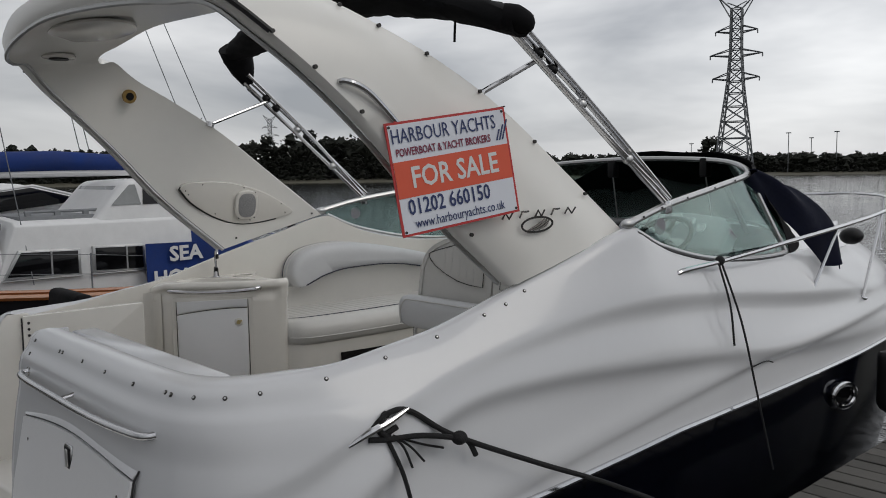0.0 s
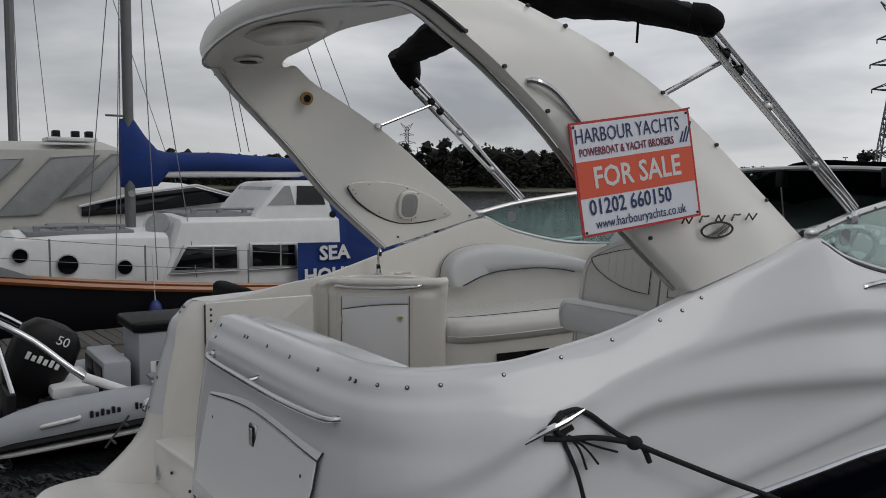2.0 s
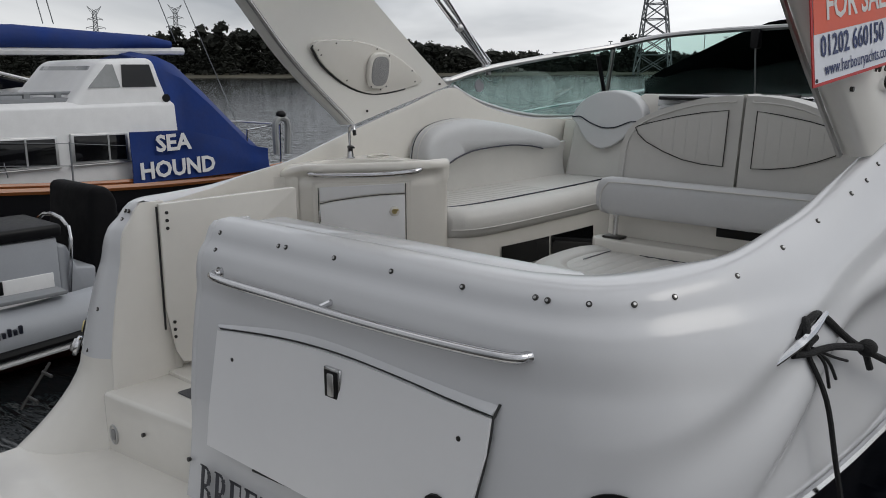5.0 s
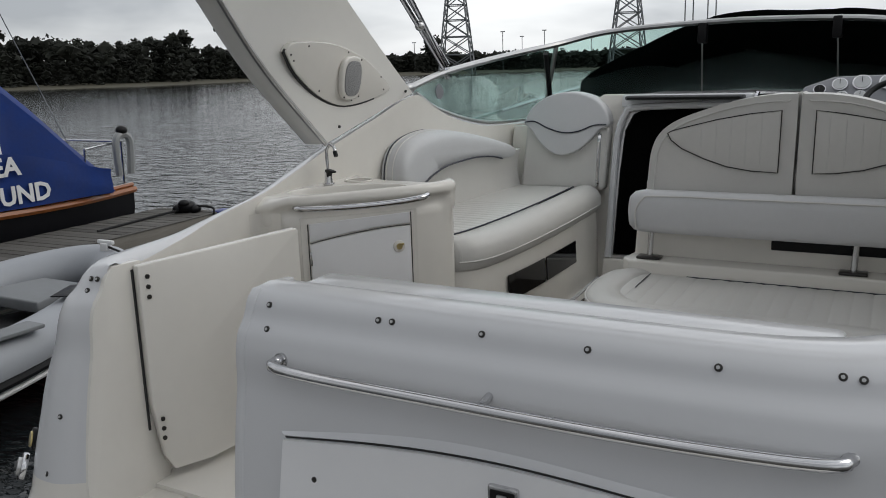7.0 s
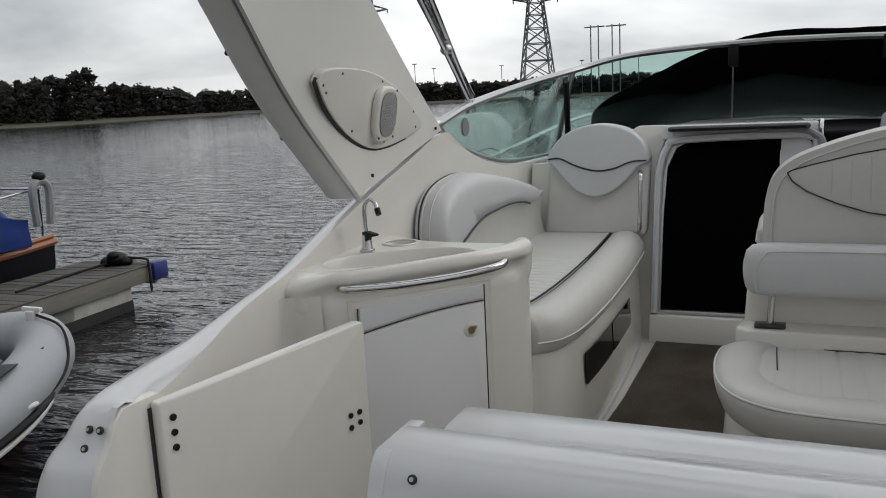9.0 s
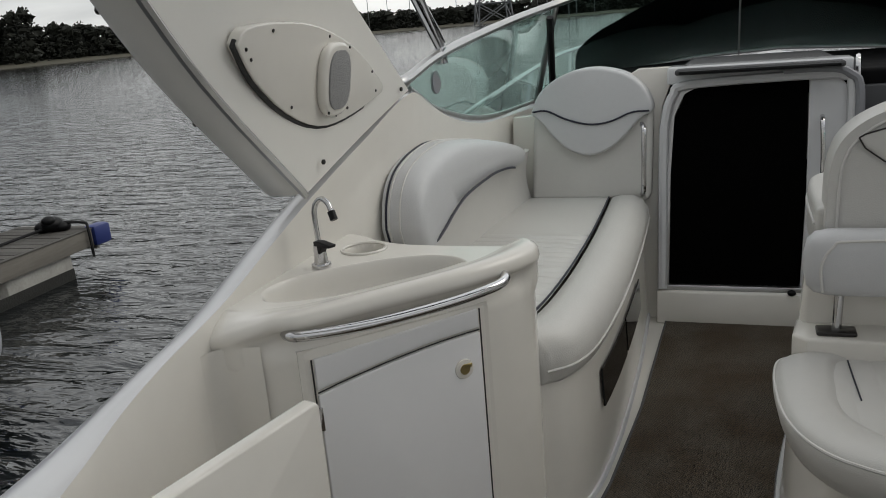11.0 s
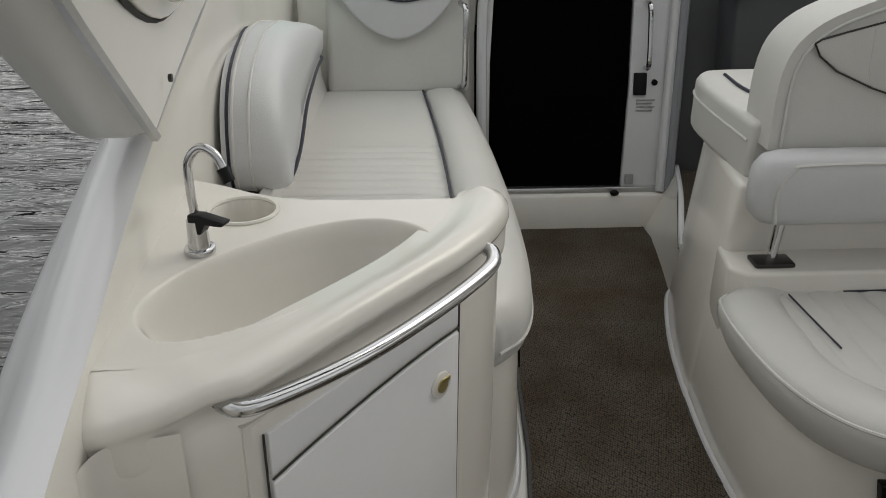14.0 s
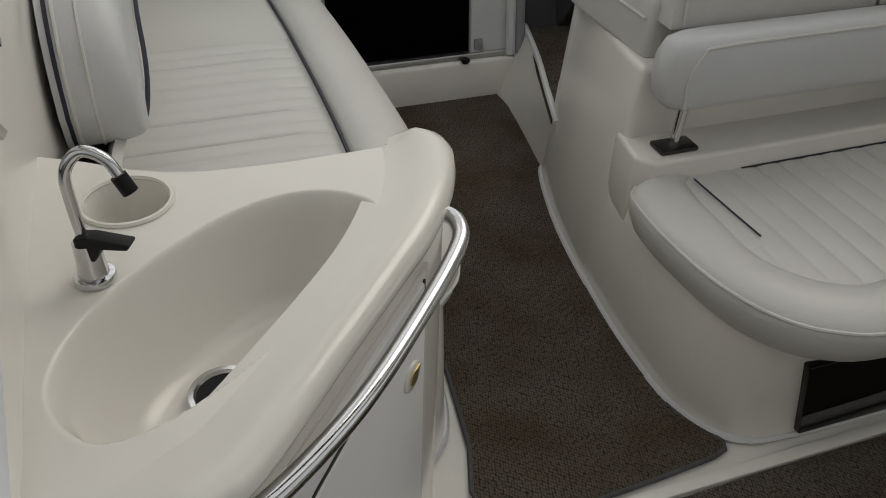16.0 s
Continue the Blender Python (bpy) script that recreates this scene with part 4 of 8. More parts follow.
def build_arch():
    arch = thing("radar_arch", (0, 1.5, 1.85), "swept white moulded radar arch over the cockpit", "arch")
    st = []
    for i in range(6):
        (ya, za), (yf, zf) = ARCH_AFT[i], ARCH_FWD[i]
        xo = (1.415, 1.39, 1.355, 1.315, 1.265, 1.19)[i]
        th = (0.10, 0.095, 0.09, 0.09, 0.10, 0.12)[i]
        st.append(((xo, ya, za), (xo - 0.01, yf, zf), th, (1, 0, 0)))
    st.append(((1.06, 0.10, 3.075), (1.08, 0.60, 3.11), 0.125, (0.75, 0, 0.66)))
    st.append(((0.80, 0.03, 3.125), (0.82, 0.53, 3.16), 0.12, (0.35, 0, 0.94)))
    st.append(((0.4, -0.03, 3.15), (0.42, 0.50, 3.18), 0.12, (0.08, 0, 1)))
    st.append(((0.0, -0.04, 3.16), (0.0, 0.49, 3.19), 0.12, (0, 0, 1)))
    wide = lambda n: 0.045 if n == (1, 0, 0) else 0.02
    st = st + [((-a[0] - wide(n), a[1], a[2]), (-f[0] - wide(n), f[1], f[2]), t + wide(n), (-n[0], n[1], n[2])) for a, f, t, n in st[-2::-1]]
    st = [((a[0] + ARCH_MID, *a[1:]), (f[0] + ARCH_MID, *f[1:]), t, n) for a, f, t, n in st]
    A = smooth_path([s[0] for s in st], 6)
    Fw = smooth_path([s[1] for s in st], 6)
    N = smooth_path([s[3] for s in st], 6)
    T = smooth_path([(s[2], 0, 0) for s in st], 6)
    rings = []
    for a, f, nn, t in zip(A, Fw, N, T):
        nn = nn.normalized()
        c = f - a
        ring = []
        for g, d in ((0.03, 0.0), (0.3, 0.012), (0.6, 0.012), (0.97, 0.0)):
            ring.append(a + c * g + nn * d)
        for g, d in ((1.0, -0.25), (1.0, -0.7), (0.97, -1.0), (0.75, -0.97), (0.5, -0.95), (0.25, -0.97), (0.03, -1.0), (0.0, -0.7), (0.0, -0.25)):
            ring.append(a + c * g + nn * (d * t.x))
        rings.append(ring)
    part("arch_moulding", loft(rings), GEL_ARCH, arch, "", 50)
    edge = [a + (f - a) * 0.004 - n.normalized() * (t.x + 0.003) for a, f, n, t in zip(A, Fw, N, T)]
    part("edge_trim", tube(edge, 0.011, 6), ALLOY, arch, "dull alloy awning track with screws")
    half = len(A) // 2
    for sgn in (-1, 1):
        # speaker panel on the inner face of the leg
        xi = -1.35 if sgn < 0 else 1.25
        tilt = Matrix.Translation((xi, 1.6, 2.16)) @ Matrix.Rotation(radians(-10 * sgn), 4, "Y")
        leg = thing("speaker_panel", (xi, 1.6, 2.16), "leaf shaped cream speaker panel on the arch leg", "speaker panel", "arch speaker panels")
        pts = [(p.x, p.y) for p in smooth_path([(-0.44, 0.12, 0), (-0.40, 0.155, 0), (-0.25, 0.165, 0), (-0.05, 0.15, 0), (0.18, 0.085, 0), (0.36, -0.01, 0), (0.43, -0.065, 0), (0.36, -0.095, 0), (0.15, -0.13, 0), (-0.02, -0.13, 0), (-0.2, -0.07, 0), (-0.36, 0.03, 0), (-0.44, 0.12, 0)], 3)][:-1]
        def face(bm):
            return moved(bm, tilt)
        def span(a, b):
            return (min(-sgn * a, -sgn * b), max(-sgn * a, -sgn * b))
        part("panel", face(prism(pts, *span(-0.01, 0.022), "x", 0.004)), GEL_IN, leg)
        part("gasket", face(tube([(-sgn * 0.008, p[0], p[1] - 0.004) for p in pts[22:] + pts[:2]], 0.008, 6)), SEAM, leg)
        def oval(r, h):
            return [(0.04 + r * math.copysign(abs(math.cos(a)) ** 0.7, math.cos(a)), h * math.copysign(abs(math.sin(a)) ** 0.7, math.sin(a))) for a in [2 * math.pi * k / 24 for k in range(24)]]
        sp = part("speaker", face(prism(oval(0.088, 0.105), *span(0.02, 0.05), "x", 0.012)), GEL_IN, leg)
        part("grille", face(prism(oval(0.066, 0.084), *span(0.045, 0.055), "x", 0.003)), SPEAKER, sp)
        for k in range(0, len(pts), 5):
            part("screw", face(disc((-sgn * 0.0225, pts[k][0] * 0.92, pts[k][1] * 0.86 + 0.005), (1, 0, 0), 0.0048, 0.003, 8)), SNAP, leg)
        for y, z in ((0.10, 0.088), (-0.02, -0.088), (0.10, -0.088)):
            part("screw", face(disc((-sgn * 0.0505, y, z), (1, 0, 0), 0.0045, 0.003, 8)), SNAP, leg)
        for y, z in ((1.573, 1.927), (2.2, 2.07)):
            part("screw", disc((xi - sgn * 0.002, y, z), (1, 0, 0), 0.0075, 0.006, 10), SNAP, arch)
    # fixings along both edges of the outer faces
    for i in range(4, 34, 5):
        for A_, g in ((A, 0.045), (A, 0.955)):
            for j in (i, len(A) - 1 - i):
                p = A[j] + (Fw[j] - A[j]) * g + N[j].normalized() * 0.006
                part("snap_fastener", disc(p, N[j].normalized(), 0.0085, 0.012, 8), SNAP, arch)
    part("horn_hole", disc((-1.211, 0.815, 2.85), (1, 0, -0.2), 0.024, 0.018, 16), BLACK, arch)
    part("rust_ring", disc((-1.215, 0.815, 2.85), (1, 0, -0.2), 0.042, 0.019, 18), STAIN, arch, "rust stained ring round the hole")
    lamp = part("dome_lamp", disc((-0.86, 0.30, 3.008), (0, 0, 1), 0.085, 0.02, 20, 0.006), GEL_IN, arch)
    part("dome_lens", disc((-0.86, 0.30, 2.997), (0, 0, 1), 0.05, 0.012, 16), BLACK, lamp)
    part("head_panel", moved(disc((0, 0, 0), (0, 0, 1), 0.2, 0.014, 24, 0.004), Matrix.Translation((-0.15, 0.22, 3.04)) @ Matrix.Diagonal((1.7, 0.85, 1, 1))), GEL_IN, arch)
    strip = [A[j] + (Fw[j] - A[j]) * 0.02 + N[j].normalized() * 0.012 for j in range(24, 40)]
    part("rubber_strip", tube(strip, 0.012, 6), RUBBER, arch)
    hand = thing("arch_hand_rail", (1.38, 0.8, 2.6), "short bent steel hand rail on the arch leg", "hand rail")
    part("rail_tube", tube([(1.25, 0.61, 2.70), (1.30, 0.63, 2.705), (1.312, 0.72, 2.67), (1.315, 0.85, 2.56), (1.305, 0.95, 2.475), (1.27, 0.98, 2.44)], 0.013, 8, 5), CHROME, hand)
    badge = thing("maker_emblem", (1.43, 1.5, 2.13), "small oval chrome emblem with raised lettering strokes above", "badge")
    E = Matrix.Translation((1.379, 1.615, 2.118)) @ Matrix.Rotation(radians(2), 4, "X")
    part("emblem", moved(tube([(0, 0.105 * math.cos(a), 0.034 * math.sin(a)) for a in [2 * math.pi * k / 28 for k in range(28)]], 0.005, 6, closed=True), E), SNAP, badge)
    for k in range(3):
        part("emblem_bar", moved(tube([(0, -0.07 + 0.04 * k, -0.024), (0, 0.0 + 0.03 * k, -0.004), (0, 0.05 + 0.02 * k, 0.022)], [0.003, 0.006, 0.003], 6, 4), E), SNAP, badge)
    for k in range(5):
        L = Matrix.Translation((1.377, 1.42 + 0.108 * k, 2.165 + 0.002 * k))
        w = (0.034, 0.03, 0.032, 0.03, 0.04)[k]
        zig = [(0, -w, -0.014), (0, -w * 0.4, 0.014), (0, w * 0.3, -0.014 if k % 2 == 0 else 0.012), (0, w, 0.014)]
        part("letter_bar", moved(tube(zig, 0.0045, 5), L), SNAP, badge)


build_arch()


def build_sign():
    TL, TR, BL = Vector((1.266, 0.793, 2.547)), Vector((1.358, 1.373, 2.632)), Vector((1.313, 0.922, 2.094))
    r = (TR - TL).normalized()
    u = (TL - BL)
    u = (u - r * u.dot(r)).normalized()
    nrm = r.cross(u)
    if nrm.x < 0:
        nrm = -nrm
    w, h = 0.592, 0.452
    o = TL - u * h + nrm * 0.05
    sg = thing("for_sale_sign", tuple(o), "white and red for sale board tied to the arch", "sign")
    def slab(name, a0, a1, b0, b1, lift, mat, th=0.004):
        bm = box(0, 1, 0, 1, 0, 1)
        m = Matrix.Translation(o + nrm * lift) @ Matrix((r, u, nrm)).transposed().to_4x4() @ Matrix.Translation((a0 * w, b0 * h, 0)) @ Matrix.Diagonal(((a1 - a0) * w, (b1 - b0) * h, th, 1))
        part(name, moved(bm, m), mat, sg, "", 0)
    slab("board", 0, 1, 0, 1, 0, SIGN_EDGE)
    slab("white_face", 0.018, 0.982, 0.022, 0.978, 0.0035, SIGN_W, 0.0015)
    slab("red_band", 0.018, 0.982, 0.335, 0.655, 0.0055, SIGN_R, 0.0008)
    def put(name, body, a, b, size, sq, mat, bold=0.0):
        text(name, body, size, o + r * (a * w) + u * (b * h) + nrm * 0.0075, r, u, mat, sg, sq, 0.0004, bold)
    put("sale_text", "FOR SALE", 0.135, 0.415, 0.118, 0.86, LETTER_W, 0.0022)
    put("phone_text", "01202 660150", 0.075, 0.185, 0.088, 0.80, SIGN_BLUE, 0.0012)
    put("web_text", "www.harbouryachts.co.uk", 0.11, 0.06, 0.056, 0.76, SIGN_BLUE)
    put("broker_text", "POWERBOAT & YACHT BROKERS", 0.05, 0.70, 0.044, 0.70, SIGN_MAROON, 0.0007)
    put("trade_text", "HARBOUR YACHTS", 0.03, 0.815, 0.082, 0.72, SIGN_BLUE, 0.0)
    for k in range(3):
        bm = box(0, 1, 0, 1, 0, 1)
        m = Matrix.Translation(o + nrm * 0.006) @ Matrix((r, u, nrm)).transposed().to_4x4() @ Matrix.Translation(((0.885 + 0.025 * k) * w, 0.70 * h, 0)) @ Matrix(((1, 0.45, 0, 0), (0, 1, 0, 0), (0, 0, 1, 0), (0, 0, 0, 1))) @ Matrix.Diagonal((0.008, (0.10 + 0.04 * k) * h, 0.001, 1))
        part("flag_bar", moved(bm, m), SIGN_BLUE, sg, "", 0)
    for a, b in ((0.03, 0.04), (0.97, 0.04), (0.03, 0.96), (0.97, 0.96)):
        part("eyelet", disc(o + r * (a * w) + u * (b * h) + nrm * 0.006, nrm, 0.006, 0.004, 8), SEAM, sg)
    part("tie", tube([TR + nrm * 0.06, TR - r * 0.01 - nrm * 0.02, (1.385, 1.40, 2.61)], 0.003, 5), ROPE, sg)


build_sign()

# ---------------------------------------------------------------- windscreen, canvas, rails
W_TOP = [(1.385, 2.31, 2.085), (1.36, 2.7, 2.165), (1.28, 3.4, 2.255), (1.16, 3.98, 2.325), (0.9, 4.25, 2.40), (0.5, 4.40, 2.435), (0, 4.45, 2.45)]
W_BOT = [(1.385, 2.36, 2.055), (1.385, 2.68, 1.935), (1.375, 3.28, 1.828), (1.34, 4.17, 1.80), (1.08, 4.72, 1.85), (0.6, 5.1, 1.92), (0, 5.22, 1.95)]


def build_windscreen():
    ws = thing("windscreen", (0, 3.6, 1.8), "wrap-round green tinted windscreen in an alloy frame", "windscreen")
    for s in (1, -1):
        top = smooth_path([(x * s, y, z) for x, y, z in W_TOP], 6)
        bot = smooth_path([(x * s, y, z) for x, y, z in W_BOT], 6)
        def pane(i0, i1):
            us = list(range(i0, i1 + 1))
            return sheet(lambda u, v: top[u].lerp(bot[u], v), us, lin(0.0, 1, 5), 0.006)
        for i0, i1 in ((0, 18), (18, 36)):
            g = part("pane", pane(i0, i1), GLASS, ws, "green tinted safety glass")
            g.visible_shadow = False
        part("top_frame", tube(top, 0.02, 8), ALLOY, ws)
        part("bottom_frame", tube(bot, 0.014, 8), ALLOY, ws)
        part("bottom_seal", tube([(p.x * 1.012, p.y, p.z - 0.016) for p in bot[:20]], 0.011, 6), RUBBER, ws)
        part("corner_post", tube([top[18], bot[18]], 0.018, 8), ALLOY, ws)
        part("aft_corner", ball(top[0], 0.026, 0.05, 0.026, 10), ALLOY, ws)
        for j in range(2, 34, 3):
            part("rivet", disc(top[j] + Vector((0.018 * s, 0, 0.004)), (s, 0, 0.2), 0.006, 0.01, 8), SNAP, ws)
        part("sucker", disc((1.372 * s, 2.62, 2.055), (1, 0, 0), 0.045, 0.01, 18), GREY_GEL, ws)
        br = part("dark_strut", tube([(1.14 * s, 3.72, 2.26), (1.20 * s, 3.98, 1.86)], 0.018, 6), BLACK, ws)
    # dark canvas over the front panes
    top = smooth_path([(x, y, z) for x, y, z in W_TOP], 6)
    bot = smooth_path([(x, y, z) for x, y, z in W_BOT], 6)
    T = [Vector((-p.x, p.y, p.z)) for p in top[22:]] + [p for p in top[18:-1][::-1]]
    B = [Vector((-p.x, p.y, p.z)) for p in bot[22:]] + [p for p in bot[18:-1][::-1]]
    cover = thing("windscreen_cover", (0, 4.8, 1.9), "dark navy canvas cover draped over the front windscreen", "canvas cover")
    rnd = random.Random(3)
    fold = [rnd.uniform(-0.012, 0.012) for _ in range(400)]
    def cov(u, v):
        lead = max(0.0, min(1.0, (T[u].x + 1.08) / 0.95))
        low = 0.84 * (1 - lead ** 0.6)
        p = T[u].lerp(B[u], low + (1 - low) * v)
        out = Vector((p.x * 0.5, 1, 0.5)).normalized()
        return p + out * (0.045 + 0.012 * math.sin(u * 0.9 + v * 7) + fold[(u * 7 + int(v * 9)) % 400] * 0.6) + Vector((0, 0, 0.02 * (1 - v)))
    part("canvas", sheet(cov, list(range(len(T))), lin(-0.03, 1.04, 10), 0.004), CANVAS_BLACK, cover)
    for x0, y0, x1, y1 in ((-0.24, 4.40, -0.25, 4.60), (0.62, 4.36, 0.64, 4.55)):
        part("prop_rod", tube([(x0, y0, 2.40), (x1, y1 - 0.1, 1.96), (x1 - 0.05, y1 - 0.1, 1.95)], 0.006, 6), ALLOY, ws)
        part("frame_joint", box(x0 - 0.03, x0 + 0.03, y0 - 0.02, y0 + 0.06, 2.30, 2.44, 0.01), BLACK, ws)
    inner = smooth_path([(1.17, 3.90, 2.27), (1.235, 4.12, 2.10), (1.33, 4.40, 1.90), (1.41, 4.60, 1.66)], 6)
    outer = smooth_path([(1.165, 4.0, 2.345), (1.27, 4.45, 2.20), (1.345, 4.90, 1.96), (1.42, 4.84, 1.64)], 6)
    def drape(u, v):
        p = inner[u].lerp(outer[u], v)
        return p + Vector((0.06, 0.02, 0.03)) * math.sin(math.pi * v) + Vector((0.012 * math.sin(v * 11 + u * 0.5), 0.0, 0.010 * math.sin(v * 9 + u * 0.8)))
    part("side_drape", sheet(drape, list(range(len(inner))), lin(0, 1, 14), 0.006), CANVAS_NAVY, cover)


build_windscreen()


def build_rails():
    for s in (1, -1):
        rl = thing("bow_rail", (1.46 * s, 4.0, 1.4), "long polished steel side rail along the foredeck", "rail", "bow rails")
        path = [(1.44 * s, 2.62, 1.78), (1.47 * s, 2.70, 1.815), (1.475 * s, 3.09, 1.835), (1.48 * s, 3.9, 1.89), (1.48 * s, 4.7, 1.945), (1.42 * s, 5.6, 2.0), (1.15 * s, 6.8, 2.03), (0.55 * s, 8.1, 2.05), (0.03 * s, 8.7, 2.06)]
        part("top_tube", tube(path, 0.0145, 8, 6), CHROME, rl)
        for (bx, by, bz), (tx, ty, tz) in (((1.475, 4.10, 1.34), (1.48, 4.66, 1.94)), ((1.42, 5.3, 1.37), (1.42, 5.62, 2.0)), ((1.2, 6.5, 1.4), (1.15, 6.8, 2.03)), ((0.6, 7.9, 1.5), (0.55, 8.1, 2.05))):
            st = part("stanchion", tube([(bx * s, by, bz), (tx * s, ty, tz)], 0.0125, 8), CHROME, rl)
            part("base", disc((bx * s, by, bz + 0.006), (0.5 * s, 0, 1), 0.035, 0.018, 14, 0.004), CHROME, st)
    port = thing("porthole", (1.5, 4.65, 0.76), "oval chrome framed porthole in the navy hull", "porthole")
    M = Matrix.Translation((1.545, 4.66, 0.765)) @ Matrix.Rotation(radians(10), 4, "Y") @ Matrix.Rotation(radians(-14), 4, "X")
    ring = [Vector((0.012, 0.21 * math.cos(a), 0.085 * math.sin(a))) for a in [2 * math.pi * k / 28 for k in range(28)]]
    part("frame", moved(tube(ring, 0.02, 8, closed=True), M), CHROME, port)
    part("glass", moved(prism([(p.y, p.z) for p in ring], -0.012, 0.006, "x"), M), TINT, port)
    lf = thing("bow_light", (1.25, 5.6, 1.72), "small dark folded bundle on the foredeck", "bundle")
    part("bundle", ball((1.15, 5.75, 1.80), 0.09, 0.11, 0.07, 12), BLACK, lf)


build_rails()


def build_bimini():
    bi = thing("bimini_frame", (0, 2.68, 2.17), "folded bimini awning with steel hoops and black cover", "awning")
    for s in (1, -1):
        foot = Vector((1.365 * s, 2.69, 2.17))
        head = Vector((1.36 * s, 1.50 if s > 0 else 1.74, 2.985 if s > 0 else 3.0))
        for k, (dx, dz, rr) in enumerate(((0.0, 0.0, 0.0135), (-0.025, 0.055, 0.0135), (0.02, -0.035, 0.011), (0.03, 0.02, 0.011))):
            a = foot + Vector((0, 0.012 * k, 0.012 * k))
            b = head + Vector((dx * s, 0.02 * k - 0.06, dz))
            m = a.lerp(b, 0.5) + Vector((0, 0, (0.0, 0.03, -0.012, 0.012)[k]))
            part("hoop_leg", tube([a, m, b], rr, 8, 5), CHROME, bi)
        for f in (0.3, 0.62, 0.80, 0.88):
            p = foot.lerp(head, f)
            part("joint", ball(p, 0.028, 0.032, 0.028, 10), ALLOY if f < 0.7 else BLACK, bi)
        part("foot_bracket", box(foot.x - 0.018, foot.x + 0.018, foot.y - 0.03, foot.y + 0.03, foot.z - 0.05, foot.z + 0.02, 0.006), CHROME, bi)
        jt = foot.lerp(head, 0.86)
        low = Vector((1.27 * s + ARCH_MID * 0.5, 1.38, 2.70))
        part("brace", tube([jt, low], 0.012, 8), CHROME, bi)
        part("brace_foot", disc(low, (0, 0.3, 1), 0.028, 0.03, 12), CHROME, bi)
    rnd = random.Random(8)
    rings = []
    for x in lin(-1.44, 1.46, 40):
        e = abs(x) / 1.45
        c = Vector((x, 1.42 - (0.0 if x > 0 else 0.15) * x, 3.28 - (0.30 if x > 0 else 0.10) * e ** 2))
        ring = []
        for k in range(16):
            a = 2 * math.pi * k / 16
            rr = 0.108 * (0.86 + 0.24 * rnd.random()) * (1 - 0.42 * e ** 3)
            ring.append(c + Vector((rnd.uniform(-0.01, 0.01), math.cos(a) * rr * (2.0 - 0.9 * e), math.sin(a) * rr * 0.85)))
        rings.append(ring)
    part("rolled_canvas", loft(rings), CANVAS_BLACK, bi, "black canvas rolled and tied over the hoops")
    part("cover_end", tube([(1.40, 1.37, 3.01), (1.44, 1.41, 3.0), (1.455, 1.45, 2.985), (1.43, 1.49, 2.97)], [0.06, 0.062, 0.05, 0.02], 12, 5), CANVAS_BLACK, bi)
    part("cover_end", tube([(-1.37, 1.62, 3.24), (-1.39, 1.66, 3.17), (-1.395, 1.70, 3.08), (-1.385, 1.73, 2.99)], [0.11, 0.105, 0.08, 0.035], 12, 5), CANVAS_BLACK, bi)
    part("hanging_strap", tube([(1.12, 1.36, 3.03), (1.12, 1.355, 2.94)], 0.006, 5), CANVAS_BLACK, bi)


build_bimini()


